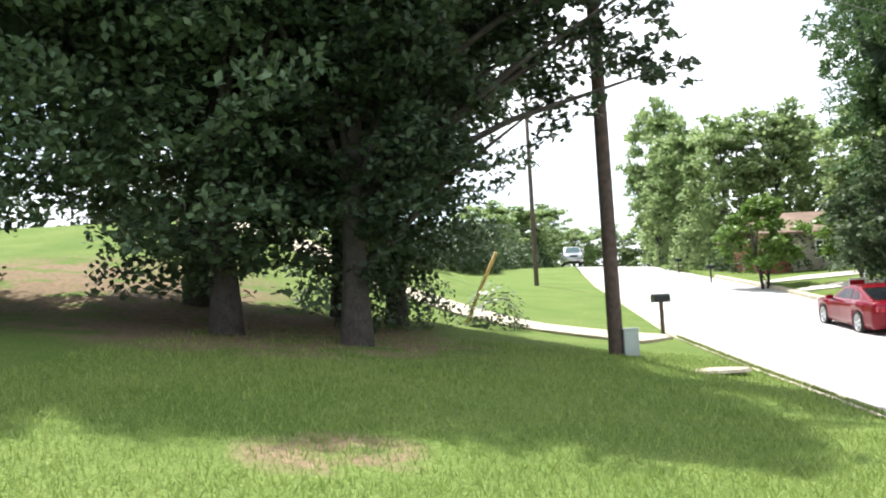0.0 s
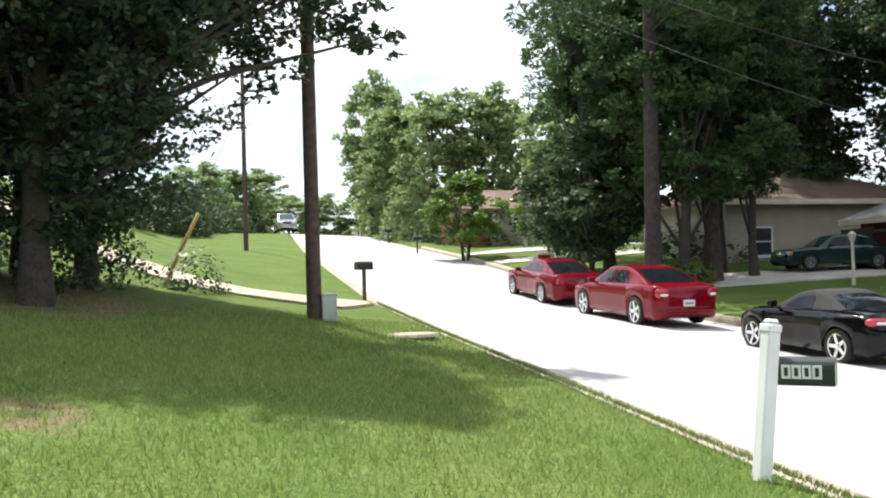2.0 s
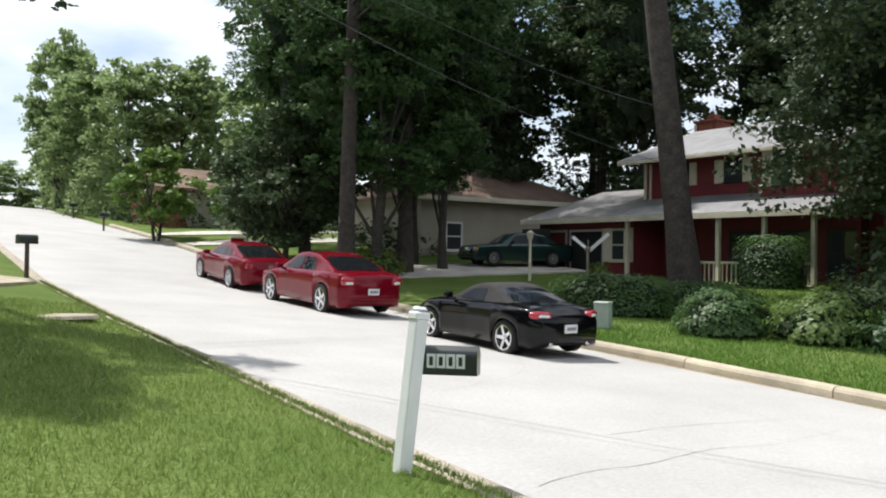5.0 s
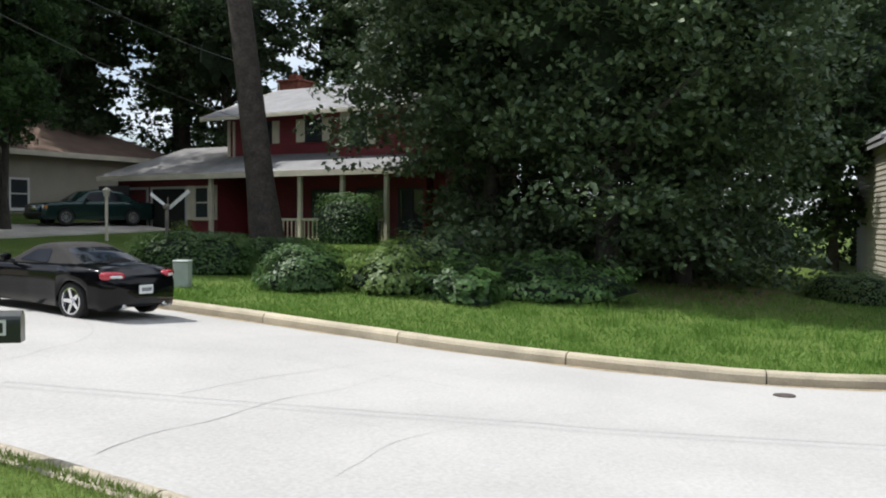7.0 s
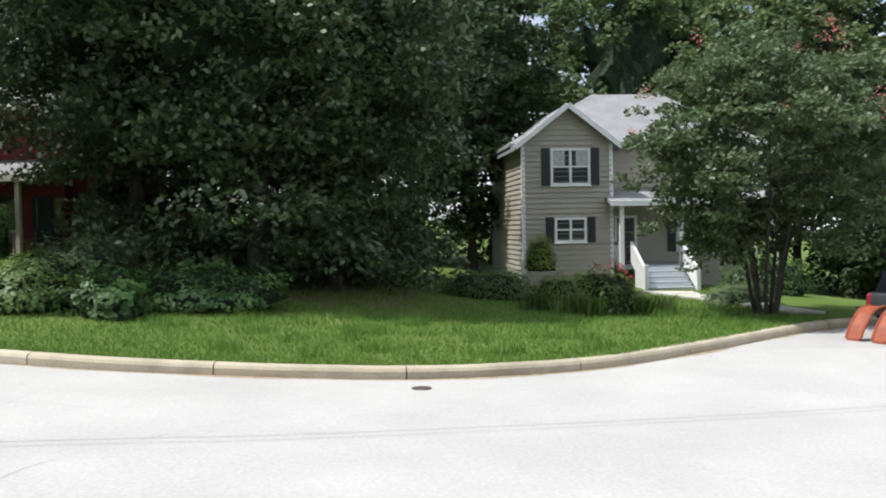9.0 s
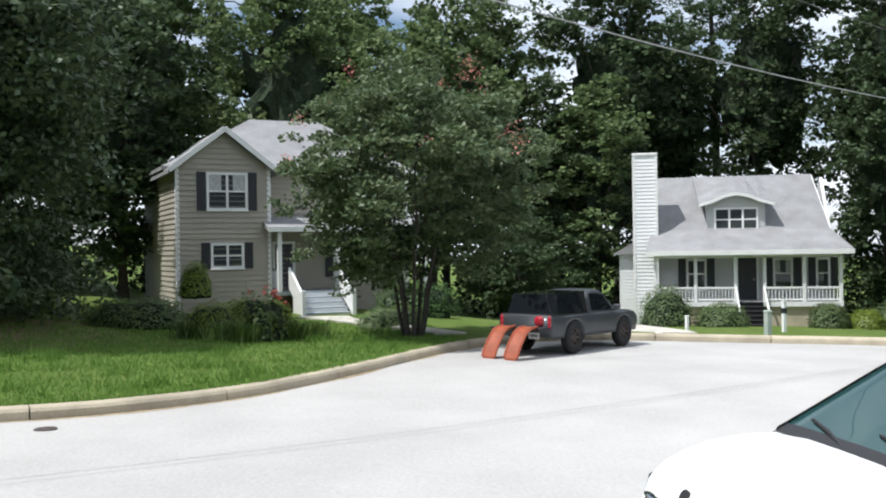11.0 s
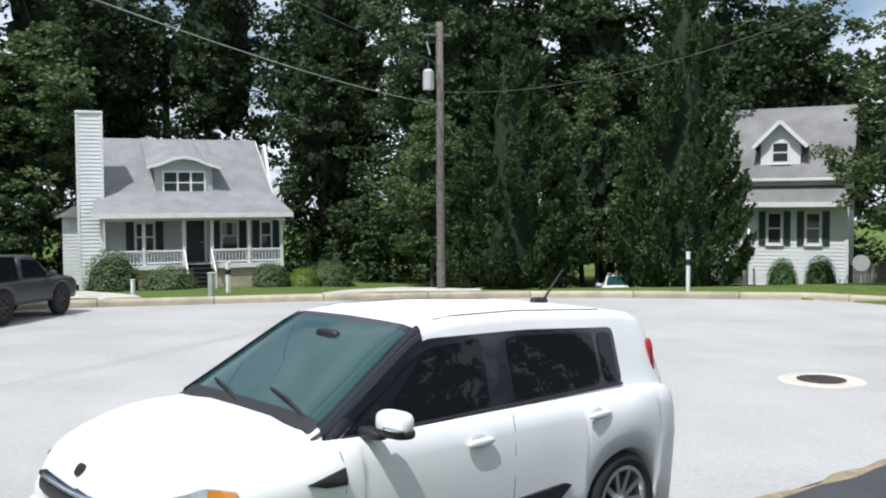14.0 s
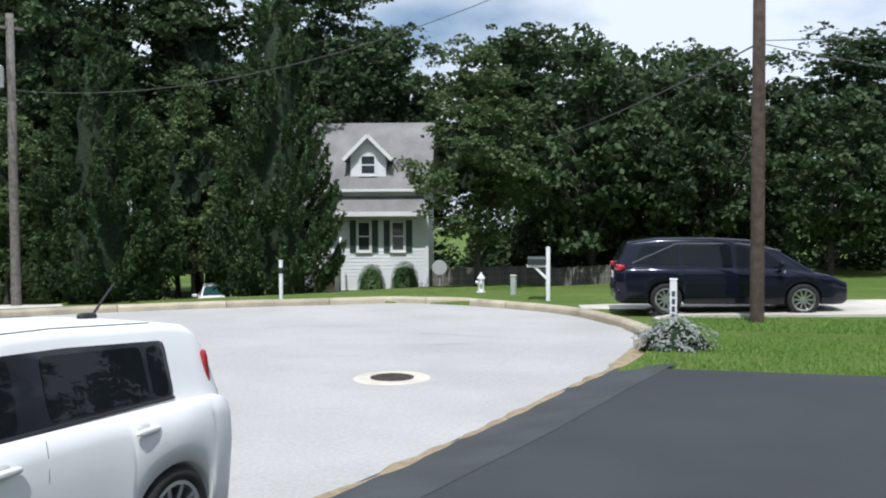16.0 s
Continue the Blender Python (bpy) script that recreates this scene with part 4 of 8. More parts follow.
bar(gh, "porch_column", (9.85, -0.42, GZ), (9.85, -0.42, 2.2), 0.17, 0.17, M_WHITE)

# -- small white house with a chimney and an arched dormer --
wh = thing("white_house", "pale grey cottage with front porch, arched dormer and white chimney", "house", 41.2, -17.2, 0.0, -112.7)
WZ, WP = -2.6, -1.22
siding(wh, "front_wall", [(0, WZ), (8.0, WZ), (8.0, 1.1), (0, 1.1)], M_GSIDE, wall_at(0, 1.9))
siding(wh, "side_wall", [(-6.6, WZ), (0, WZ), (0, 1.1), (-2.7, 4.5), (-6.6, 1.1)], M_WSIDE, wall_at(0, 1.9, -90))
siding(wh, "end_wall", [(0, WZ), (6.6, WZ), (6.6, 1.1), (2.7, 4.5), (0, 1.1)], M_WSIDE, wall_at(8.0, 1.9, 90))
slab(wh, "porch_roof", [(-0.35, -0.35, 1.08), (8.4, -0.35, 1.08), (7.75, 1.5, 2.02), (-0.05, 1.5, 2.02)], 0.12, M_SHGREY)
slab(wh, "main_roof", [(-0.05, 1.5, 2.02), (7.75, 1.5, 2.02), (7.45, 4.6, 4.68), (0.1, 4.6, 4.68)], 0.12, M_SHGREY)
slab(wh, "main_roof", [(8.2, 8.9, 0.95), (-0.2, 8.9, 0.95), (0.1, 4.6, 4.68), (7.45, 4.6, 4.68)], 0.12, M_SHGREY)
bar(wh, "porch_fascia", (-0.35, -0.37, 0.97), (8.4, -0.37, 0.97), 0.04, 0.2, M_WHITE)
bar(wh, "rake_board", (7.78, 1.5, 1.95), (7.48, 4.6, 4.62), 0.05, 0.08, M_WHITE)
bar(wh, "porch_beam", (0.02, 0.12, 0.82), (8.0, 0.12, 0.82), 0.12, 0.16, M_WHITE)
bm = bmesh.new()
box(bm, 0, 0, WP - 0.2, 8.0, 1.88, WP)
part("porch_floor", bm, M_WHITE, wh)
for a, b in ((0.05, 3.5), (4.8, 7.95)):
    bm = bmesh.new()
    box(bm, a, 0.14, WZ, b, 0.3, WP - 0.2)
    part("porch_skirt", bm, M_CONC, wh)
for x in (0.08, 1.82, 3.53, 4.76, 6.42, 7.92):
    bar(wh, "porch_column", (x, 0.12, WP), (x, 0.12, 0.78), 0.15, 0.15, M_WHITE)
for a, b in ((0.16, 1.74), (1.9, 3.45), (4.84, 6.34), (6.5, 7.84)):
    balustrade(wh, (a, 0.12, WP), (b, 0.12, WP), 0.62, M_WHITE, 0.14)
fw = wall_at(0, 1.9)
window(wh, fw, 1.5, -0.72, 0.9, 1.4, 1, 2, M_SHUT, 0.34)
window(wh, fw, 5.35, -0.72, 0.85, 1.4, 1, 2, M_SHUT, 0.34, curtain=True)
window(wh, fw, 7.2, -0.72, 0.6, 1.4, 1, 2, M_SHUT, 0.3)
panel_door(wh, fw, 3.8, WP, 0.82, 1.95, M_DOOR, M_WHITE)
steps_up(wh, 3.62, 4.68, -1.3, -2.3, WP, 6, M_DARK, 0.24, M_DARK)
for x in (3.55, 4.74):
    bar(wh, "stair_rail", (x, -1.35, -1.5), (x, 0.1, -0.6), 0.07, 0.12, M_WHITE)
    bar(wh, "newel_post", (x, -1.35, -2.5), (x, -1.35, -1.42), 0.1, 0.1, M_WHITE)
# dormer
dw = wall_at(2.45, 1.62)
siding(wh, "dormer_wall", [(0, 1.75), (2.55, 1.75), (2.55, 3.2), (1.95, 3.52), (1.27, 3.62), (0.6, 3.52), (0, 3.2)], M_GSIDE, dw, 0.14)
window(wh, dw, 0.3, 1.93, 1.95, 1.1, 3, 2)
for x in (2.47, 4.98):
    slab(wh, "dormer_cheek", [(x - 0.03, 1.62, 3.2), (x + 0.03, 1.62, 3.2), (x + 0.03, 3.6, 3.75), (x - 0.03, 3.6, 3.75)], 1.4, M_GSIDE)
roofline = [(-0.38, 3.12), (0.25, 3.3), (0.75, 3.52), (1.27, 3.62), (1.8, 3.52), (2.3, 3.3), (2.93, 3.12)]
for (xa, za), (xb, zb) in zip(roofline, roofline[1:]):
    fa, fb = 0.35 + 0.5 * (za - 3.12), 0.35 + 0.5 * (zb - 3.12)
    slab(wh, "dormer_roof", [(2.45 + xa, 1.3, za + 0.1), (2.45 + xb, 1.3, zb + 0.1), (2.3 + xb * 0.9, 4.5, 4.66), (2.3 + xa * 0.9, 4.5, 4.66)], 0.1, M_SHGREY)
    bar(wh, "dormer_trim", (2.45 + xa, 1.28, za + 0.02), (2.45 + xb, 1.28, zb + 0.02), 0.05, 0.13, M_WHITE)
# chimney
for nm, o, wdt, mm in (("chimney_front", 0, 1.02, wall_at(-0.85, 1.1)), ("chimney_side", 0, 1.0, wall_at(-0.85, 2.1, -90)), ("chimney_side", 0, 1.0, wall_at(0.17, 1.1, 90)), ("chimney_back", 0, 1.02, wall_at(0.17, 2.1, 180))):
    siding(wh, nm, [(0, WZ), (wdt, WZ), (wdt, 5.5), (0, 5.5)], M_WSIDE, mm, 0.17, 0.03)
bm = bmesh.new()
box(bm, -0.92, 1.03, 5.5, 0.24, 2.17, 5.62, bevel=0.02)
part("chimney_cap", bm, M_WHITE, wh)
for x in (-0.85, 0.17):
    bm = bmesh.new()
    box(bm, x - 0.06, 1.055, WZ, x + 0.06, 1.14, 5.5)
    part("corner_board", bm, M_WHITE, wh)
siding(wh, "side_bay_wall", [(0, WZ + 0.4), (1.3, WZ + 0.4), (1.3, 1.0), (0, 1.0)], M_WSIDE, wall_at(-1.6, 3.2))
siding(wh, "side_bay_wall", [(-3.0, WZ + 0.4), (0, WZ + 0.4), (0, 1.0), (-3.0, 1.0)], M_WSIDE, wall_at(-1.6, 3.2, -90))
slab(wh, "side_bay_roof", [(-1.85, 2.95, 0.95), (0, 2.95, 2.0), (0, 6.4, 2.0), (-1.85, 6.4, 0.95)], 0.12, M_SHGREY)
slab(wh, "side_bay_roof", [(-1.85, 2.93, 0.97), (0, 2.93, 0.97), (0, 2.96, 2.02)], 0.05, M_SHGREY)

# -- white house behind the cypress --
ah = thing("dormer_house", "white sided house with gabled dormer and green shutters", "house", 18.2, -38.85, 0.0, 201.1)
AZ = -2.15
siding(ah, "front_wall", [(-7.5, AZ), (0, AZ), (0, 2.3), (-7.5, 2.3)], M_WSIDE, wall_at(0, 0))
siding(ah, "side_wall", [(0, AZ), (7.0, AZ), (7.0, 2.3), (3.5, 5.5), (0, 2.3)], M_WSIDE, wall_at(0, 0, 90))
siding(ah, "side_wall", [(-7.0, AZ), (0, AZ), (0, 2.3), (-3.5, 5.5), (-7.0, 2.3)], M_WSIDE, wall_at(-7.5, 0, -90))
slab(ah, "main_roof", [(-7.9, -0.3, 2.42), (0.25, -0.3, 2.42), (0.25, 3.5, 5.68), (-7.9, 3.5, 5.68)], 0.14, M_SHDARK)
slab(ah, "main_roof", [(0.25, 7.3, 2.42), (-7.9, 7.3, 2.42), (-7.9, 3.5, 5.68), (0.25, 3.5, 5.68)], 0.14, M_SHDARK)
slab(ah, "porch_roof", [(-7.9, -0.75, 1.36), (0.1, -0.75, 1.36), (-0.15, 0.02, 2.12), (-7.9, 0.02, 2.12)], 0.12, M_SHDARK)
bar(ah, "porch_fascia", (-7.9, -0.77, 1.28), (0.1, -0.77, 1.28), 0.04, 0.2, M_WHITE)
bar(ah, "gutter", (-7.9, -0.32, 2.33), (0.25, -0.32, 2.33), 0.1, 0.12, M_WHITE)
bar(ah, "corner_board", (0.0, -0.03, AZ), (0.0, -0.03, 2.3), 0.16, 0.06, M_WHITE)
for x in (-3.15, -1.62):
    window(ah, FRONT, x, -0.42, 0.66, 1.4, 1, 2, M_SHUTG, 0.28, mid=False)
siding(ah, "dormer_wall", [(0, 2.1), (1.6, 2.1), (1.6, 3.95), (0.8, 4.7), (0, 3.95)], M_WSIDE, wall_at(-3.45, 0.35), 0.13)
window(ah, wall_at(-3.45, 0.35), 0.42, 3.02, 0.76, 0.95, 1, 2, mid=False)
for x in (-3.42, -1.88):
    slab(ah, "dormer_cheek", [(x - 0.03, 0.36, 3.95), (x + 0.03, 0.36, 3.95), (x + 0.03, 2.6, 3.95), (x - 0.03, 2.6, 3.95)], 1.7, M_WSIDE)
slab(ah, "dormer_roof", [(-3.75, 0.05, 3.78), (-2.65, 0.05, 4.86), (-2.65, 3.0, 4.86), (-3.75, 3.0, 3.78)], 0.12, M_SHDARK)
slab(ah, "dormer_roof", [(-2.65, 0.05, 4.86), (-1.55, 0.05, 3.78), (-1.55, 3.0, 3.78), (-2.65, 3.0, 4.86)], 0.12, M_SHDARK)
bar(ah, "rake_board", (-3.75, 0.03, 3.7), (-2.65, 0.03, 4.8), 0.05, 0.16, M_WHITE)
bar(ah, "rake_board", (-1.55, 0.03, 3.7), (-2.65, 0.03, 4.8), 0.05, 0.16, M_WHITE)
steps_up(ah, -4.75, -3.75, -2.2, AZ - 0.05, -1.1, 5, M_CONC, 0.27, M_CONC)
bar(ah, "stair_rail", (-3.72, -2.3, -1.15), (-3.72, -0.9, 0.1), 0.08, 0.5, M_WHITE)
bar(ah, "newel_post", (-3.72, -2.3, AZ - 0.2), (-3.72, -2.3, -1.1), 0.12, 0.12, M_WHITE)
bm = bmesh.new()
bmesh.ops.create_cone(bm, cap_ends=True, segments=20, radius1=0.05, radius2=0.34, depth=0.1, matrix=pose(0.55, 0.4, -1.15, 90, 0, 0))
cyl(bm, 0.025, 0.025, 1.0, pose(0.55, 0.45, -2.2), 8)
part("satellite_dish", bm, M_GSIDE, ah)

# -- red two-storey house across the street --
rh = thing("red_house", "dark red two-storey house with cream shutters and porch", "house", 28.3, 33.2, 0.0, -90.0)
RZ = 0.35
front_low = wall_at(0.5, 0.7)
siding(rh, "garage_wall", [(0, RZ), (5.75, RZ), (5.75, 3.3), (0, 3.3)], M_RED, front_low, 0.2)
siding(rh, "garage_end_wall", [(-6.0, RZ), (0, RZ), (0, 3.3), (-6.0, 3.3)], M_RED, wall_at(0.5, 0.7, -90), 0.2)
siding(rh, "porch_wall", [(0, RZ), (9.5, RZ), (9.5, 3.5), (0, 3.5)], M_RED, wall_at(6.25, 2.4), 0.2)
siding(rh, "porch_return_wall", [(0, RZ), (1.7, RZ), (1.7, 3.3), (0, 3.3)], M_RED, wall_at(6.25, 0.7, 90), 0.2)
siding(rh, "upper_wall", [(0, 3.3), (9.5, 3.3), (9.5, 5.6), (0, 5.6)], M_RED, wall_at(5.75, 1.9), 0.2)
siding(rh, "upper_bay_wall", [(0, 3.4), (4.0, 3.4), (4.0, 5.6), (0, 5.6)], M_RED, wall_at(11.75, 1.35), 0.2)
siding(rh, "upper_end_wall", [(-7.5, 3.3), (0, 3.3), (0, 5.6), (-3.75, 7.1), (-7.5, 5.6)], M_RED, wall_at(5.75, 1.9, -90), 0.2)
siding(rh, "upper_end_wall", [(0, RZ), (7.5, RZ), (7.5, 5.6), (3.75, 7.1), (0, 5.6)], M_RED, wall_at(15.25, 1.9, 90), 0.2)
slab(rh, "upper_roof", [(5.2, 0.85, 5.62), (15.8, 0.85, 5.62), (15.8, 5.6, 7.3), (5.2, 5.6, 7.3)], 0.15, M_SHGREY)
slab(rh, "upper_roof", [(15.8, 10.0, 5.62), (5.2, 10.0, 5.62), (5.2, 5.6, 7.3), (15.8, 5.6, 7.3)], 0.15, M_SHGREY)
bar(rh, "gutter", (5.2, 0.83, 5.52), (15.8, 0.83, 5.52), 0.1, 0.14, M_CREAM)
bar(rh, "rake_board", (5.17, 0.85, 5.52), (5.17, 5.6, 7.2), 0.05, 0.2, M_CREAM)
bar(rh, "corner_board", (5.77, 1.86, 3.9), (5.77, 1.86, 5.55), 0.14, 0.06, M_CREAM)
bar(rh, "downpipe", (6.1, 1.8, 4.05), (6.1, 1.8, 5.5), 0.09, 0.09, M_CREAM)
slab(rh, "garage_roof", [(0, 0, 3.32), (6.0, 0, 3.32), (6.0, 3.2, 4.65), (1.9, 3.2, 4.65)], 0.14, M_SHDARK)
slab(rh, "garage_roof", [(0, 7.0, 3.32), (0, 0, 3.32), (1.9, 3.2, 4.65)], 0.14, M_SHDARK)
slab(rh, "garage_roof", [(6.0, 7.0, 3.32), (0, 7.0, 3.32), (1.9, 3.2, 4.65), (6.0, 3.2, 4.65)], 0.14, M_SHDARK)
slab(rh, "porch_roof", [(6.0, 0, 3.32), (15.6, 0, 3.32), (15.6, 1.92, 4.1), (6.0, 1.92, 4.1)], 0.14, M_SHGREY)
bar(rh, "porch_fascia", (0, -0.02, 3.2), (15.6, -0.02, 3.2), 0.05, 0.22, M_CREAM)
for x in (6.28, 8.75, 10.75, 12.7, 14.6):
    bar(rh, "porch_column", (x, 0.3, RZ), (x, 0.3, 3.12), 0.16, 0.16, M_CREAM)
bm = bmesh.new()
box(bm, 6.3, 0.1, RZ - 0.4, 15.4, 2.38, RZ + 0.3)
part("porch_floor", bm, M_CONC, rh)
for a, b in ((8.85, 10.65), (10.85, 12.6), (12.8, 14.5)):
    balustrade(rh, (a, 0.3, RZ + 0.3), (b, 0.3, RZ + 0.3), 0.85, M_CREAM, 0.19)
window(rh, front_low, 4.5, 1.5, 0.85, 1.35, 1, 2, M_CREAM, 0.36, M_CREAM)
pw = wall_at(6.25, 2.4)
bm = bmesh.new()
box(bm, 0.15, -0.05, RZ + 0.3, 2.0, -0.012, 2.9)
part("screen_door", bm, M_DOOR, rh)
window(rh, pw, 3.4, 1.0, 1.4, 1.7, 2, 2, None, 0.4, M_SHUT)
window(rh, pw, 5.6, 1.0, 1.4, 1.7, 2, 2, None, 0.4, M_SHUT)
window(rh, pw, 7.5, 1.0, 1.2, 1.7, 2, 2, None, 0.4, M_SHUT)
uw = wall_at(5.75, 1.9)
window(rh, uw, 1.55, 4.55, 0.75, 0.85, 1, 2, M_CREAM, 0.35, M_SHUT)
window(rh, uw, 4.0, 4.55, 0.8, 0.85, 1, 2, M_CREAM, 0.42, M_SHUT)
window(rh, wall_at(11.75, 1.35), 0.55, 4.25, 0.75, 1.25, 1, 2, M_CREAM, 0.42, M_SHUT)
# red door panel, then a solid near-black panel painting the garage's inner shade
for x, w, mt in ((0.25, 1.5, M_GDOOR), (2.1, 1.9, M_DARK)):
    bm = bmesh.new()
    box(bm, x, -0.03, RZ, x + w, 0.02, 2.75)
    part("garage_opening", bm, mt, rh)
    bm = bmesh.new()
    box(bm, x - 0.1, -0.06, RZ, x, -0.02, 2.85)
    box(bm, x + w, -0.06, RZ, x + w + 0.1, -0.02, 2.85)
    box(bm, x, -0.06, 2.75, x + w, -0.02, 2.85)
    part("garage_door_frame", bm, M_GSIDE, rh)
for ob_children in [[c for c in rh.children if c.name.startswith(("garage_opening", "garage_door_frame"))]]:
    for c in ob_children:
        c.matrix_basis = front_low
bm = bmesh.new()
box(bm, 3.2, 8.0, 5.0, 4.4, 9.1, 8.1)
ch = part("chimney", bm, M_BRICK, rh)
bm = bmesh.new()
box(bm, 3.1, 7.9, 8.1, 4.5, 9.2, 8.22, bevel=0.03)
box(bm, 3.55, 8.3, 8.22, 4.05, 8.8, 8.5, bevel=0.03)
part("chimney_cap", bm, M_BRICK, ch)
bar(rh, "chimney_corner_board", (3.22, 7.97, 6.0), (3.22, 7.97, 8.05), 0.1, 0.08, M_CREAM)

# -- tan house behind the cars, and a brick one up the street --
th = thing("tan_house", "tan stucco house with a brown shingle hip roof", "house", 25.2, 36.8, 0.0)
bm = bmesh.new()
box(bm, 0, 0, 0.2, 10.6, 7.5, 4.55)
part("wall", bm, M_TAN, th)
for q in ([(-0.6, -0.6, 4.5), (11.2, -0.6, 4.5), (8.0, 3.75, 6.35), (2.6, 3.75, 6.35)], [(11.2, -0.6, 4.5), (11.2, 8.1, 4.5), (8.0, 3.75, 6.35)], [(11.2, 8.1, 4.5), (-0.6, 8.1, 4.5), (2.6, 3.75, 6.35), (8.0, 3.75, 6.35)], [(-0.6, 8.1, 4.5), (-0.6, -0.6, 4.5), (2.6, 3.75, 6.35)]):
    slab(th, "roof", q, 0.15, M_SHBROWN)
bar(th, "fascia", (-0.6, -0.63, 4.38), (11.2, -0.63, 4.38), 0.04, 0.24, M_CREAM)
window(th, FRONT, 1.4, 1.9, 1.0, 1.4, 1, 2)
bm = bmesh.new()
box(bm, 3.9, -0.03, 0.2, 9.4, 0.02, 2.3)
part("retaining_band", bm, M_TAN, th)
bh = thing("brick_house", "low brick and tan house far up the street", "house", 19.6, 57.0, 0.0, 4.0)
bz = ground_z(22.0, 58.0) - 0.2
siding(bh, "wall", [(1.6, bz), (8, bz), (8, bz + 2.5), (1.6, bz + 2.5)], M_TAN, wall_at(0, 0), 0.2)
bm = bmesh.new()
box(bm, 0, -0.05, bz, 1.6, 5.0, bz + 2.5)
part("brick_wall", bm, M_BRICK, bh)
slab(bh, "roof", [(-0.5, -0.5, bz + 2.5), (8.5, -0.5, bz + 2.5), (8.5, 3.0, bz + 4.0), (-0.5, 3.0, bz + 4.0)], 0.14, M_SHBROWN)
slab(bh, "roof", [(8.5, 6.5, bz + 2.5), (-0.5, 6.5, bz + 2.5), (-0.5, 3.0, bz + 4.0), (8.5, 3.0, bz + 4.0)], 0.14, M_SHBROWN)
window(bh, FRONT, 3.2, bz + 0.9, 1.0, 1.1, 2, 2)

# ---------- cars ----------
def paint(name, col, metal=0.3, rough=0.13, coat=0.3, spec=0.3):
    return material(name, col, rough, 0.04, 1.5, 0.0, 60.0, metal, coat=coat, spec=spec)


P_WHITE, P_RED, P_BLACK = paint("white_car_paint", (0.83, 0.83, 0.83), 0.0, 0.35, 0.0, 0.12), paint("red_car_paint", (0.165, 0.003, 0.012), 0.15, 0.15, 0.2, 0.2), paint("black_car_paint", (0.003, 0.003, 0.004), 0.0, 0.1, 0.1, 0.25)
P_GREEN, P_NAVY, P_GREY, P_SILVER = paint("dark_green_car_paint", (0.018, 0.045, 0.042), 0.4), paint("dark_blue_car_paint", (0.012, 0.014, 0.028), 0.4), paint("grey_primer_paint", (0.05, 0.056, 0.062), 0.1, 0.5), paint("silver_car_paint", (0.5, 0.51, 0.53), 0.6)
M_IRON = material("rusty_iron", (0.07, 0.055, 0.048), 0.8, 0.3, 9.0, 0.5, 60.0)
M_RUBBER = material("tyre_rubber", (0.018, 0.018, 0.019), 0.85, 0.2, 6.0, 0.2, 40.0)
M_ALLOY = material("alloy_rim", (0.62, 0.63, 0.65), 0.28, 0.05, 4.0, metal=0.9)
M_CHROME = material("chrome", (0.75, 0.76, 0.78), 0.1, 0.03, 4.0, metal=1.0)
M_BLACKP = material("black_plastic", (0.02, 0.02, 0.022), 0.55, 0.1, 4.0)
M_GLOSSB = material("gloss_black_trim", (0.012, 0.013, 0.02), 0.15, 0.1, 4.0, coat=0.5)
G_DARK = glass_material("tinted_car_glass", (0.010, 0.012, 0.015), 0.02, spec=0.3)
G_SCREEN = glass_material("windscreen_glass", (0.022, 0.066, 0.066), 0.02)
G_LAMP = material("headlamp_lens", (0.55, 0.60, 0.64), 0.12, 0.25, 5.0, metal=0.4, coat=0.8)
G_RED = material("red_lamp_lens", (0.38, 0.015, 0.03), 0.15, 0.2, 6.0, coat=0.8)
G_AMBER = material("amber_lamp_lens", (0.75, 0.28, 0.03), 0.15, 0.2, 6.0, coat=0.8)
M_PLATE = material("number_plate", (0.72, 0.74, 0.74), 0.4, 0.05, 8.0)
M_BARS = material("printed_bars", (0.05, 0.06, 0.09), 0.5, 0.05, 8.0)
M_ORANGE = material("orange_ramp_paint", (0.30, 0.07, 0.03), 0.55, 0.2, 4.0)
M_SOFT = material("soft_top_fabric", (0.03, 0.028, 0.028), 0.95, 0.15, 5.0, 0.2, 60.0)


def curve_at(pts):
    xs, vs = [p[0] for p in pts], [p[1] for p in pts]
    table = np.linspace(xs[0], xs[-1], 400)
    v = np.interp(table, xs, vs)
    k = np.hanning(15)
    k /= k.sum()
    sm = np.convolve(np.pad(v, 7, mode="edge"), k, mode="valid")
    return lambda x: float(np.interp(x, table, sm))


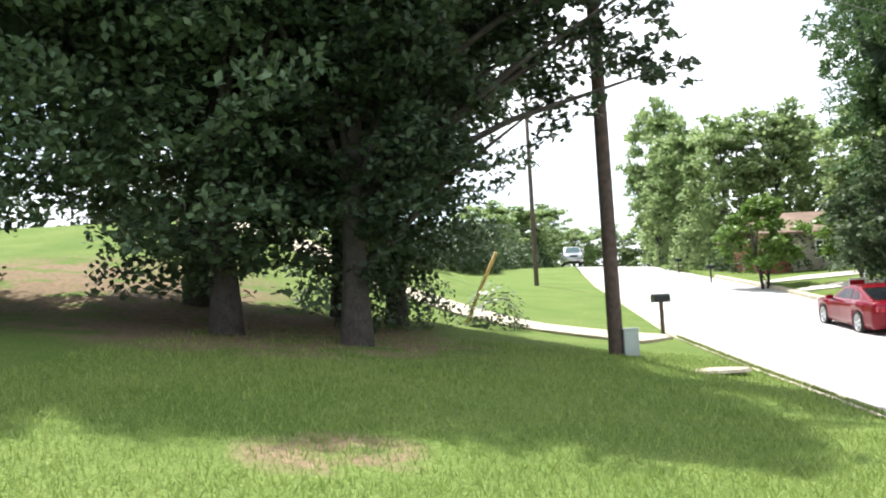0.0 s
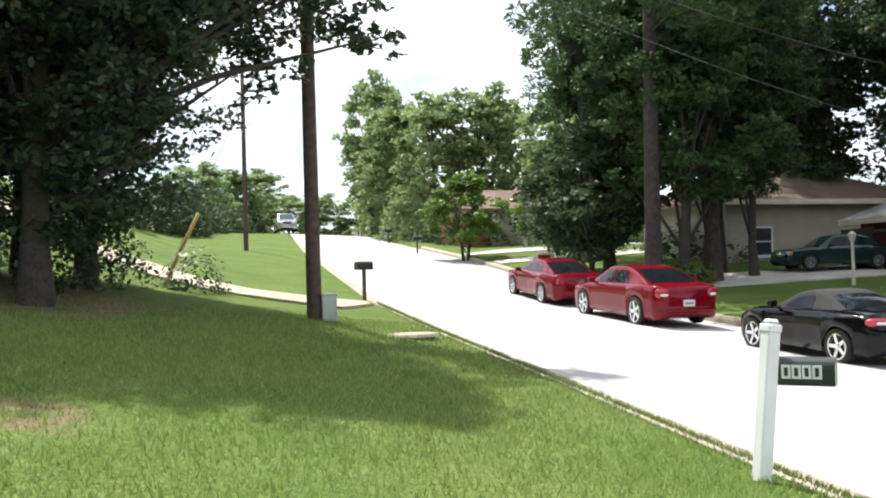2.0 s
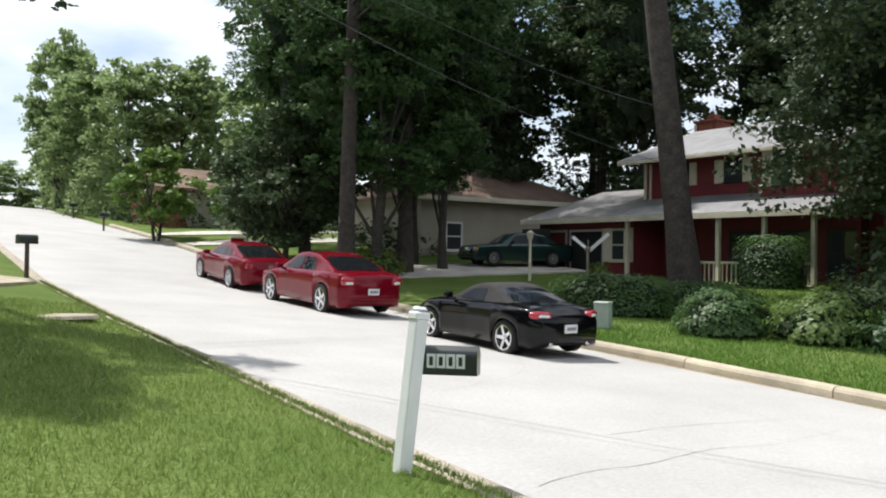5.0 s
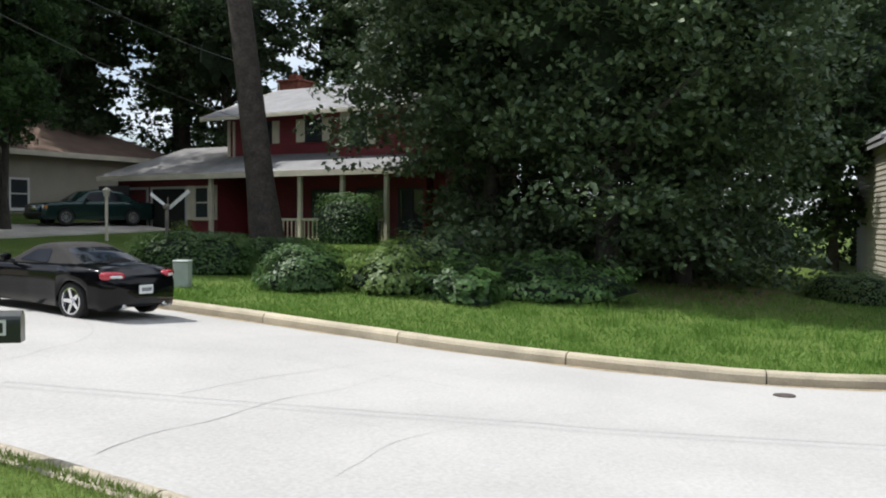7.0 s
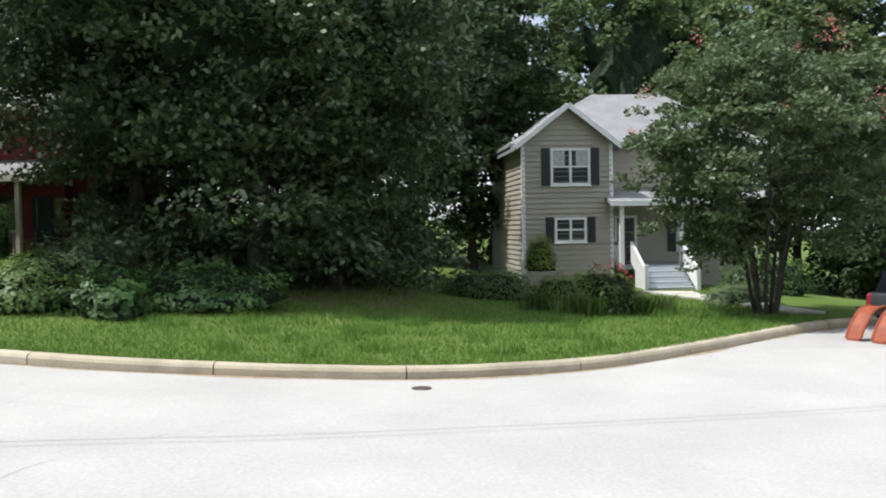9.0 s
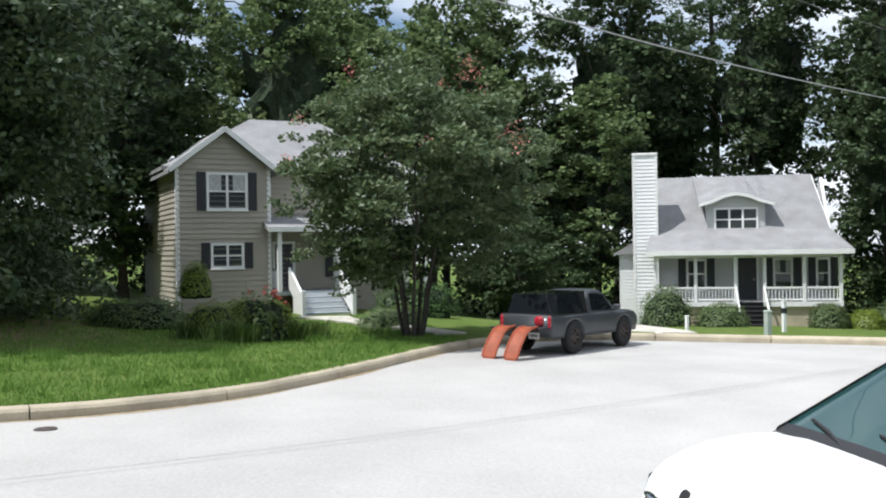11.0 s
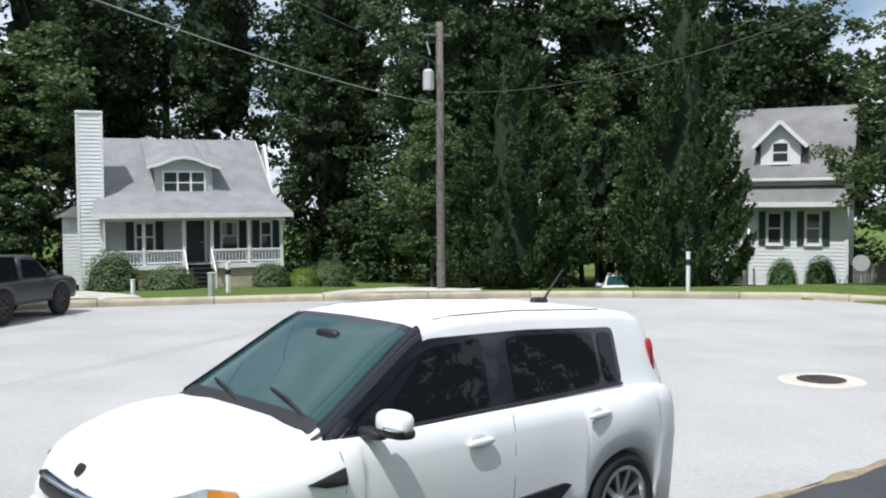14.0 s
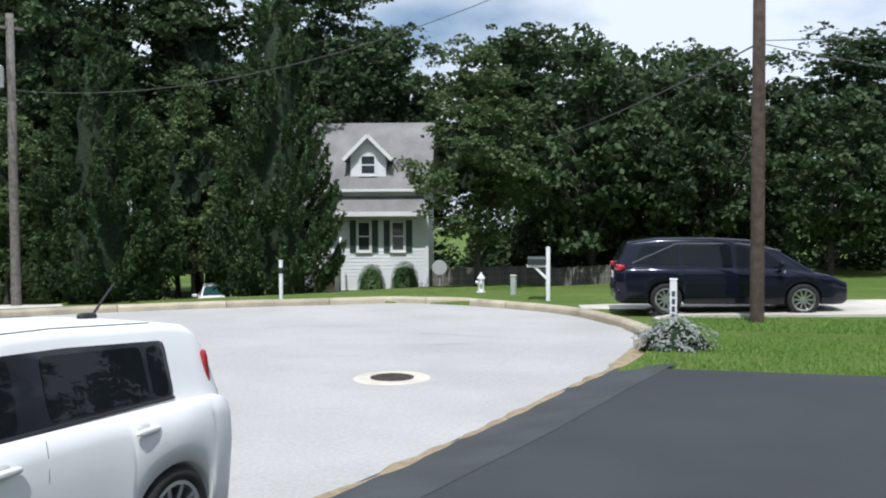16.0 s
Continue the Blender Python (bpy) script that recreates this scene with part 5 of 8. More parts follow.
def wheel(parent, x, y, r, side, rim_r, spokes, rim_mat, width=0.21):
    """A wheel on the side +1 (left) or -1: tyre with a rim of spokes."""
    w = new("wheel")
    w.parent = parent
    w.matrix_basis = pose(x, y, r, -90 * side, 0, 0)
    prof = [(rim_r, -width * 0.42), (rim_r + 0.03, -width / 2), (r - 0.03, -width / 2), (r, -width * 0.36), (r, width * 0.36), (r - 0.03, width / 2), (rim_r + 0.03, width / 2), (rim_r, width * 0.42)]
    n, vs, fs = 28, [], []
    for k in range(n):
        a = 2 * math.pi * k / n
        vs += [(math.cos(a) * p, math.sin(a) * p, q) for p, q in prof]
    m = len(prof)
    for k in range(n):
        for j in range(m - 1):
            a, b = k * m + j, ((k + 1) % n) * m + j
            fs.append((a, b, b + 1, a + 1))
    mesh_from("tyre", vs, fs, M_RUBBER, w, soft=True)
    bm = bmesh.new()
    prof = [(rim_r, width * 0.44), (rim_r - 0.025, width * 0.46), (rim_r - 0.04, width * 0.2), (rim_r - 0.05, -0.05)]
    rows = [[bm.verts.new((math.cos(2 * math.pi * k / n) * p, math.sin(2 * math.pi * k / n) * p, q)) for p, q in prof] for k in range(n)]
    for k in range(n):
        for j in range(3):
            bm.faces.new((rows[k][j], rows[(k + 1) % n][j], rows[(k + 1) % n][j + 1], rows[k][j + 1]))
    cyl(bm, rim_r * 0.2, rim_r * 0.16, 0.05, pose(0, 0, width * 0.22), 14)
    for k in range(spokes):
        a = 360 / spokes * k
        wd = rim_r * (0.16 if spokes <= 6 else 0.09)
        vs = box(bm, 0.02, -wd, width * 0.18, rim_r - 0.02, wd, width * 0.30)
        for v in vs:
            if v.co.x > 0.1:
                v.co.y *= 0.75
                v.co.z += 0.02
        bmesh.ops.transform(bm, matrix=pose(0, 0, 0, 0, 0, a), verts=vs)
    part("rim", bm, rim_mat, w)
    bm = bmesh.new()
    cyl(bm, rim_r - 0.03, rim_r - 0.03, 0.02, pose(0, 0, -0.02), 24)
    part("brake_disc", bm, M_BLACKP, w)
    return w


class Body:
    """Loft of a car: lower body to the shoulder line, and a glasshouse above it."""

    def __init__(self, s):
        self.s = s
        self.hw, self.sh, self.deck, self.top = curve_at(s["half"]), curve_at(s["shoulder"]), curve_at(s["deck"]), curve_at(s["roof"])

    def bottom(self, x):
        s, z = self.s, self.s["sill"]
        for xw in s["axles"]:
            d = abs(x - xw)
            if d < s["arch"]:
                z = max(z, s["wheel"] + math.sqrt(s["arch"] ** 2 - d * d) * 0.96)
        nose = s["len"] / 2 - abs(x)
        if nose < 0.12:
            z += (0.12 - nose) * 0.6
        return z

    def lower_half(self, x):
        """Half of the lower body's cross-section, from the sill to the middle of the bonnet or deck."""
        s = self.s
        w, zs, zd, zb = self.hw(x), self.sh(x), self.deck(x), self.bottom(x)
        fl = 0.0
        for xw in s["axles"]:
            fl = max(fl, s.get("flare", 0.02) * math.exp(-((x - xw) / (s["arch"] * 1.05)) ** 2))
        zc = max(zb + 0.03, zb + (zs - zb) * s.get("crease", 0.55))
        return [(w * 0.70, zb), (w * 0.965 + fl, zb), (w * 0.985 + fl, zb + (zc - zb) * 0.5), (w + fl * 0.8, zc), (w * 0.985 + fl * 0.3, zb + (zs - zb) * 0.85), (w * 0.955, zs - 0.012), (w * 0.91, zs + (zd - zs) * 0.30), (w * 0.72, zs + (zd - zs) * 0.75), (w * 0.38, zs + (zd - zs) * 0.97), (0, zd)]

    def flank(self, x, z):
        """Half width of the lower body at height z."""
        h = self.lower_half(x)[1:6]
        return float(np.interp(z, [p[1] for p in h], [p[0] for p in h]))

    def lower(self):
        s, h, front = self.s, self.s["len"] / 2, self.s["half"][-1][0]
        xs = sorted(set([round(-h + 0.05 * k, 3) for k in range(int(2 * h / 0.05) + 1)] + [front, -h] + [round(a + d * s["arch"], 3) for a in s["axles"] for d in (-1.01, -0.995, -0.97, -0.9, 0.9, 0.97, 0.995, 1.01)]))
        xs = [x for x in xs if x <= front]
        vs, fs, ring = [], [], None
        for x in xs:
            half = self.lower_half(x)
            pts = [(x, y, z) for y, z in half] + [(x, -y, z) for y, z in reversed(half[:-1])]
            vs += pts
            ring = len(pts)
        for i in range(len(xs) - 1):
            for k in range(ring - 1):
                a = i * ring + k
                fs.append((a, a + 1, a + ring + 1, a + ring))
        fs.append(tuple(range(ring))[::-1])
        fs.append(tuple(range((len(xs) - 1) * ring, len(xs) * ring)))
        return vs, fs

    def frac(self, z, x):
        s = self.s
        zs = self.sh(x)
        return (z - zs) / (s["height"] - zs)

    def side_y(self, x, z):
        """Half width of the glasshouse at height z."""
        s = self.s
        wb = self.hw(x) * s["tumble"][0]
        return wb + (s["roof_half"] * (1 - s.get("bow", 0.10) * ((x - s["roof_mid"]) / 1.4) ** 2) - wb) * self.frac(z, x)

    def section(self, x):
        """Half of the glasshouse's cross-section, from the shoulder up to the middle of the roof."""
        zt, zs = self.top(x), self.sh(x) - 0.04
        zt = max(zt, zs + 0.02)
        e = min(self.s.get("edge", 0.09), (zt - zs) * 0.4)
        yr = self.side_y(x, zt - e)
        return [(self.side_y(x, zs), zs), (self.side_y(x, zs + (zt - e - zs) * 0.5), zs + (zt - e - zs) * 0.5), (yr, zt - e), (yr * 0.965, zt - e * 0.45), (yr * 0.88, zt - e * 0.14), (yr * 0.5, zt - 0.004), (0, zt)]

    def cabin(self):
        s = self.s
        x0, x1 = s["cabin"]
        vs, fs, n = [], [], int((x1 - x0) / s.get("fine", 0.06))
        for i in range(n + 1):
            x = x0 + (x1 - x0) * i / n
            half = self.section(x)
            pts = [(x, y, z) for y, z in half] + [(x, -y, z) for y, z in reversed(half[:-1])]
            vs += pts
            ring = len(pts)
        for i in range(n):
            for k in range(ring - 1):
                a = i * ring + k
                fs.append((a, a + 1, a + ring + 1, a + ring))
        fs.append(tuple(range(ring))[::-1])
        fs.append(tuple(range(n * ring, (n + 1) * ring)))
        return vs, fs

    def pane(self, parent, name, outline, side, mat, off, label=""):
        """A flat pane on the side of the glasshouse from an outline of (x, z), with rounded corners."""
        pts = []
        n = len(outline)
        for i, p in enumerate(outline):
            a, b = Vector(outline[i - 1]), Vector(outline[(i + 1) % n])
            p = Vector(p)
            ra, rb = min(0.05, (a - p).length * 0.3), min(0.05, (b - p).length * 0.3)
            pa, pb = p + (a - p).normalized() * ra, p + (b - p).normalized() * rb
            pts += [pa, (pa + pb + p * 2) / 4, pb]
        bm = bmesh.new()
        bm.faces.new([bm.verts.new((p.x, 0, p.y)) for p in pts])
        bmesh.ops.triangulate(bm, faces=list(bm.faces))
        bmesh.ops.subdivide_edges(bm, edges=list(bm.edges), cuts=3, use_grid_fill=True)
        for v in bm.verts:
            v.co.y = side * (self.side_y(v.co.x, v.co.z) + off)
        bmesh.ops.recalc_face_normals(bm, faces=list(bm.faces))
        return part(name, bm, mat, parent, label)

    def screen(self, parent, name, xa, xb, mat, off=0.012, inset=0.9):
        """Windscreen or rear window laid on the glasshouse between two stations."""
        vs, fs, n, m = [], [], 10, 12
        for i in range(n + 1):
            x = xa + (xb - xa) * i / n
            zt = self.top(x)
            yr = self.side_y(x, zt - 0.05) * inset
            d = 0.01
            slope = (self.top(x + d) - self.top(x - d)) / (2 * d)
            nz = 1 / math.sqrt(1 + slope * slope)
            for j in range(m + 1):
                q = -1 + 2 * j / m
                vs.append((x - slope * nz * off, yr * q, zt + nz * off - 0.030 * abs(q) ** 3.5 * inset))
        for i in range(n):
            for j in range(m):
                a = i * (m + 1) + j
                fs.append((a, a + 1, a + m + 2, a + m + 1))
        return mesh_from(name, vs, fs, mat, parent, soft=True)


def blob(parent, name, x, y, z, sx, sy, sz, mat, turn=0, tip=0, label="", lean=0):
    """A rounded lens or moulding."""
    bm = bmesh.new()
    bmesh.ops.create_uvsphere(bm, u_segments=16, v_segments=10, radius=1.0)
    for v in bm.verts:
        k = (abs(v.co.x) ** 3.4 + abs(v.co.y) ** 3.4 + abs(v.co.z) ** 3.4) ** (1 / 3.4)
        v.co = v.co / k
    bmesh.ops.transform(bm, matrix=pose(x, y, z, lean, tip, turn) @ Matrix.Diagonal((sx, sy, sz, 1)), verts=bm.verts)
    return part(name, bm, mat, parent, label, True)


def plate(parent, x, z, y=0.0, front=False):
    s = 1 if front else -1
    bm = bmesh.new()
    box(bm, x - 0.012, y - 0.155, z - 0.078, x + 0.012, y + 0.155, z + 0.078, bevel=0.006)
    p = part("number_plate", bm, M_PLATE, parent, "pale number plate with illegible marks")
    bm = bmesh.new()
    for k in range(5):
        box(bm, x + s * 0.012, y - 0.11 + k * 0.045, z - 0.03, x + s * 0.016, y - 0.08 + k * 0.045, z + 0.03)
    part("bar", bm, M_BARS, p)


def car(name, label, s, x, y, z, heading, mat, glass=None, cabin_mat=None, rim=None, scale=1.0, category="car", pitch=0.0):
    """Build a car from its measures s; heading in degrees from +x, pitch nose up."""
    c = thing(name, label, category, x, y, z, heading)
    c.matrix_basis = pose(x, y, z, 0, -pitch, heading)
    c.scale = (scale, scale, scale)
    b = Body(s)
    vs, fs = b.lower()
    mesh_from("body", vs, fs, mat, c, soft=True)
    vs, fs = b.cabin()
    mesh_from("roof", vs, fs, cabin_mat or mat, c, soft=True)
    bm = bmesh.new()
    h = s["len"] / 2
    box(bm, -h + 0.2, -s["width"] * 0.34, s["sill"] + 0.02, h - 0.2, s["width"] * 0.34, min(0.66, b.sh(0) - 0.1), bevel=0.05)
    box(bm, s["axles"][1] + s["arch"], -s["width"] * 0.44, s["sill"] + 0.03, s["axles"][0] - s["arch"], s["width"] * 0.44, s["sill"] + 0.2)
    part("underbody", bm, M_BLACKP, c)
    for xw in s["axles"]:
        for sd in (1, -1):
            wheel(c, xw, sd * (s["width"] / 2 - 0.115), s["wheel"], sd, s["rim"], s["spokes"], rim or M_ALLOY)
    for sd in (1, -1):
        if "surround" in s:
            b.pane(c, "window_surround", s["surround"], sd, M_GLOSSB, 0.006)
        for o in s["windows"]:
            b.pane(c, "side_window", o, sd, glass or G_DARK, 0.011)
    if "ws" in s:
        b.screen(c, "windscreen", *s["ws"], G_SCREEN)
    if "rw" in s:
        b.screen(c, "rear_window", *s["rw"], G_DARK)
    if "mirror" in s:
        mx, mz = s["mirror"]
        for sd in (1, -1):
            yb = b.hw(mx) + 0.10
            cap = blob(c, "wing_mirror", mx, sd * yb, mz, 0.055, 0.115, 0.07, mat, turn=sd * 8)
            blob(cap, "mirror_foot", mx + 0.01, sd * (yb - 0.13), mz - 0.07, 0.04, 0.06, 0.03, M_BLACKP)
    return c, b


def slope_at(x, y, heading):
    """The road's rise in degrees along a heading."""
    dx, dy = math.cos(radians(heading)), math.sin(radians(heading))
    return math.degrees(math.atan2(road_z(x + dx, y + dy) - road_z(x - dx, y - dy), 2.0))


# low wide two-seater
ROADSTER = dict(len=4.09, width=1.81, height=1.27, sill=0.2, axles=(1.22, -1.195), arch=0.37, wheel=0.325, rim=0.235, spokes=5, flare=0.045, crease=0.6,
    half=[(-2.05, 0.66), (-1.85, 0.83), (-1.2, 0.905), (0, 0.87), (1.2, 0.905), (1.75, 0.78), (2.05, 0.52)],
    shoulder=[(-2.05, 0.74), (-1.7, 0.88), (-1.1, 0.92), (0, 0.86), (1.2, 0.84), (1.8, 0.66), (2.05, 0.5)],
    deck=[(-2.05, 0.78), (-1.8, 0.96), (-1.0, 1.0), (0.3, 0.93), (1.2, 0.88), (1.8, 0.7), (2.05, 0.52)],
    roof=[(-1.25, 0.93), (-0.85, 1.12), (-0.45, 1.25), (-0.1, 1.27), (0.2, 1.2), (0.75, 0.9)],
    cabin=(-1.25, 0.75), roof_half=0.52, roof_mid=-0.2, tumble=(0.86,), windows=[[(-0.38, 0.93), (0.42, 0.93), (0.1, 1.13), (-0.32, 1.17)]], ws=(0.22, 0.68), rw=(-1.15, -0.62), mirror=(0.45, 0.98))
rd, rb = car("black_roadster", "glossy black soft-top roadster parked at the kerb", ROADSTER, 12.87, 15.25, road_z(12.87, 15.25), 90.5, P_BLACK, pitch=slope_at(12.87, 15.25, 90.5), cabin_mat=M_SOFT, rim=M_CHROME)
for sd in (1, -1):
    lamp = blob(rd, "tail_lamp", -1.9, sd * 0.62, 0.80, 0.10, 0.21, 0.075, G_RED, turn=sd * -28)
    blob(lamp, "lamp_insert", -1.955, sd * 0.60, 0.795, 0.07, 0.13, 0.035, M_PLATE, turn=sd * -28, label="clear lens strip")
    blob(rd, "exhaust_tip", -2.0, sd * 0.45, 0.28, 0.06, 0.06, 0.04, M_CHROME)
plate(rd, -2.06, 0.56)
blob(rd, "rear_valance", -1.93, 0, 0.36, 0.12, 0.62, 0.10, M_BLACKP)

# four-door sedan with a high shoulder
SEDAN = dict(len=5.08, width=1.89, height=1.48, sill=0.22, axles=(1.56, -1.49), arch=0.42, wheel=0.37, rim=0.28, spokes=5, flare=0.03, crease=0.6,
    half=[(-2.54, 0.72), (-2.35, 0.88), (-1.5, 0.93), (0, 0.93), (1.5, 0.93), (2.3, 0.84), (2.54, 0.7)],
    shoulder=[(-2.54, 0.95), (-2.3, 1.02), (-1.5, 1.03), (-0.9, 1.0), (0.5, 0.96), (1.6, 0.90), (2.3, 0.8), (2.54, 0.68)],
    deck=[(-2.54, 1.0), (-2.3, 1.1), (-1.6, 1.1), (0.8, 1.04), (1.6, 0.98), (2.3, 0.86), (2.54, 0.7)],
    roof=[(-1.95, 1.06), (-1.3, 1.3), (-0.7, 1.45), (-0.1, 1.48), (0.35, 1.44), (1.25, 1.0)],
    cabin=(-1.95, 1.25), roof_half=0.60, roof_mid=-0.3, tumble=(0.88,), windows=[[(-0.95, 1.04), (-0.15, 1.03), (-0.15, 1.36), (-0.75, 1.34)], [(-0.08, 1.03), (0.85, 1.02), (0.35, 1.32), (-0.08, 1.36)]], ws=(0.42, 1.18), rw=(-1.85, -0.95), mirror=(0.75, 1.05))
sd1, sb1 = car("red_sedan", "dark red four-door sedan with large chrome wheels", SEDAN, 12.87, 22.7, road_z(12.87, 22.7), 89.0, P_RED, pitch=slope_at(12.87, 22.7, 89.0), rim=M_CHROME)
for sd in (1, -1):
    lamp = blob(sd1, "tail_lamp", -2.47, sd * 0.68, 0.87, 0.08, 0.17, 0.115, G_RED, turn=sd * -14)
    blob(lamp, "lamp_insert", -2.52, sd * 0.66, 0.83, 0.06, 0.10, 0.035, M_PLATE, turn=sd * -14, label="clear lens strip")
plate(sd1, -2.56, 0.62)
blob(sd1, "bumper_step", -2.48, 0, 0.46, 0.09, 0.78, 0.09, P_RED)

COUPE = dict(len=4.77, width=1.88, height=1.38, sill=0.22, axles=(1.42, -1.30), arch=0.39, wheel=0.345, rim=0.25, spokes=5, flare=0.035, crease=0.6,
    half=[(-2.38, 0.72), (-2.2, 0.86), (-1.3, 0.93), (0, 0.9), (1.4, 0.92), (2.1, 0.84), (2.38, 0.72)],
    shoulder=[(-2.38, 0.88), (-2.2, 0.96), (-1.3, 0.99), (0, 0.92), (1.4, 0.88), (2.2, 0.8), (2.38, 0.7)],
    deck=[(-2.38, 0.94), (-2.2, 1.03), (-1.6, 1.04), (0.6, 0.99), (1.4, 0.95), (2.2, 0.84), (2.38, 0.72)],
    roof=[(-1.95, 1.0), (-1.2, 1.22), (-0.6, 1.36), (-0.1, 1.38), (0.25, 1.33), (1.0, 0.95)],
    cabin=(-1.95, 1.0), roof_half=0.58, roof_mid=-0.3, tumble=(0.86,), windows=[[(-0.55, 0.99), (0.65, 0.97), (0.2, 1.23), (-0.5, 1.28)], [(-1.15, 1.02), (-0.66, 1.0), (-0.64, 1.24), (-0.9, 1.2)]], ws=(0.3, 0.92), rw=(-1.85, -0.85), mirror=(0.55, 0.98))
cp, cb = car("red_coupe", "dark red two-door coupe parked ahead of the sedan", COUPE, 13.2, 29.2, road_z(13.2, 29.2), 88.0, P_RED, pitch=slope_at(13.2, 29.2, 88.0))
for sd in (1, -1):
    blob(cp, "tail_lamp", -2.33, sd * 0.66, 0.80, 0.06, 0.13, 0.09, G_RED, turn=sd * -12)
plate(cp, -2.40, 0.6)
bm = bmesh.new()
cyl(bm, 0.09, 0.09, 0.03, pose(-2.385, 0, 0.8, 0, 90, 0), 18)
part("badge", bm, M_CHROME, cp)

OLDSEDAN = dict(len=4.75, width=1.76, height=1.42, sill=0.22, axles=(1.45, -1.35), arch=0.36, wheel=0.315, rim=0.21, spokes=8, flare=0.015, crease=0.5,
    half=[(-2.37, 0.74), (-2.2, 0.83), (-1.3, 0.87), (0, 0.87), (1.4, 0.86), (2.2, 0.81), (2.37, 0.72)],
    shoulder=[(-2.37, 0.86), (-2.2, 0.9), (0, 0.91), (1.4, 0.88), (2.25, 0.8), (2.37, 0.72)],
    deck=[(-2.37, 0.92), (-2.2, 0.98), (0.8, 0.97), (1.4, 0.94), (2.25, 0.85), (2.37, 0.74)],
    roof=[(-1.65, 0.95), (-1.05, 1.34), (-0.5, 1.42), (0.1, 1.41), (0.4, 1.36), (1.05, 0.95)],
    cabin=(-1.65, 1.05), roof_half=0.58, roof_mid=-0.2, tumble=(0.88,), windows=[[(-0.95, 0.97), (-0.22, 0.96), (-0.22, 1.31), (-0.78, 1.29)], [(-0.14, 0.96), (0.72, 0.95), (0.38, 1.28), (-0.14, 1.31)]], ws=(0.44, 0.98), rw=(-1.58, -1.05), mirror=(0.65, 0.98))
og, ob_ = car("green_sedan", "dark green older sedan on the neighbour's driveway", OLDSEDAN, 26.7, 31.6, 0.0, 168.0, P_GREEN)
og.location.z = ground_z(26.7, 31.6) + 0.03
for sd in (1, -1):
    lamp = blob(og, "headlamp", 2.30, sd * 0.62, 0.70, 0.06, 0.16, 0.085, G_LAMP)
    blob(lamp, "indicator", 2.24, sd * 0.82, 0.69, 0.06, 0.05, 0.07, G_AMBER)
blob(og, "grille", 2.34, 0, 0.66, 0.05, 0.32, 0.11, M_CHROME)
blob(og, "bumper", 2.36, 0, 0.42, 0.07, 0.82, 0.09, M_BLACKP)

SUV = dict(len=4.6, width=1.85, height=1.75, sill=0.26, axles=(1.4, -1.35), arch=0.4, wheel=0.35, rim=0.23, spokes=6, flare=0.02, crease=0.55,
    half=[(-2.3, 0.8), (-2.0, 0.9), (0, 0.91), (1.4, 0.9), (2.1, 0.84), (2.3, 0.72)],
    shoulder=[(-2.3, 1.0), (0, 1.03), (1.4, 1.0), (2.1, 0.92), (2.3, 0.8)], deck=[(-2.3, 1.06), (0.9, 1.1), (1.5, 1.06), (2.1, 0.98), (2.3, 0.84)],
    roof=[(-2.2, 1.35), (-1.9, 1.7), (-0.5, 1.75), (0.3, 1.7), (1.2, 1.08)], cabin=(-2.25, 1.2), roof_half=0.66, roof_mid=-0.5, tumble=(0.9,),
    windows=[[(-1.9, 1.08), (-0.2, 1.08), (-0.2, 1.55), (-1.7, 1.55)], [(-0.1, 1.08), (0.85, 1.08), (0.35, 1.52), (-0.1, 1.55)]], ws=(0.4, 1.12), rw=(-2.18, -1.98), mirror=(0.8, 1.12))
sv, svb = car("silver_suv", "silver sport utility vehicle at the crest of the street", SUV, 11.6, 84.5, ground_z(11.6, 84.5) + 0.05, -93.0, P_SILVER)
for sd in (1, -1):
    blob(sv, "headlamp", 2.2, sd * 0.66, 0.82, 0.08, 0.16, 0.09, G_LAMP)
blob(sv, "grille", 2.28, 0, 0.76, 0.05, 0.4, 0.12, M_BLACKP)
wc, wcb = car("white_sedan", "white car parked beyond the cul-de-sac", OLDSEDAN, 25.6, -33.5, 0.0, 127.0, P_WHITE)
wc.location = (25.6, -33.5, ground_z(25.6, -33.5))

# dark minivan on the far driveway
VAN = dict(len=5.15, width=2.0, height=1.74, sill=0.24, axles=(1.55, -1.45), arch=0.40, wheel=0.35, rim=0.25, spokes=10, flare=0.015, crease=0.55,
    half=[(-2.57, 0.84), (-2.4, 0.95), (-1, 0.99), (1.4, 0.98), (2.2, 0.86), (2.57, 0.66)],
    shoulder=[(-2.57, 1.0), (-2.2, 1.06), (0, 1.04), (1.4, 0.98), (2.2, 0.86), (2.57, 0.7)],
    deck=[(-2.57, 1.06), (0.9, 1.12), (1.5, 1.06), (2.2, 0.9), (2.57, 0.72)],
    roof=[(-2.5, 1.2), (-2.3, 1.64), (-1.6, 1.73), (-0.4, 1.74), (0.5, 1.68), (1.0, 1.48), (1.8, 1.0)], cabin=(-2.52, 1.8), roof_half=0.72, roof_mid=-0.5, tumble=(0.9,),
    windows=[[(-2.2, 1.16), (-1.15, 1.12), (-1.15, 1.55), (-1.95, 1.55)], [(-1.08, 1.12), (0.0, 1.1), (0.0, 1.56), (-1.08, 1.56)], [(0.08, 1.1), (1.2, 1.07), (0.75, 1.42), (0.08, 1.55)]], ws=(0.85, 1.7), rw=(-2.49, -2.30), mirror=(1.05, 1.15))
mv, mvb = car("minivan", "dark blue minivan parked on a concrete driveway", VAN, 3.65, -23.3, 0.0, 196.7, P_NAVY)
mv.location.z = ground_z(3.3, -23.35) + 0.03
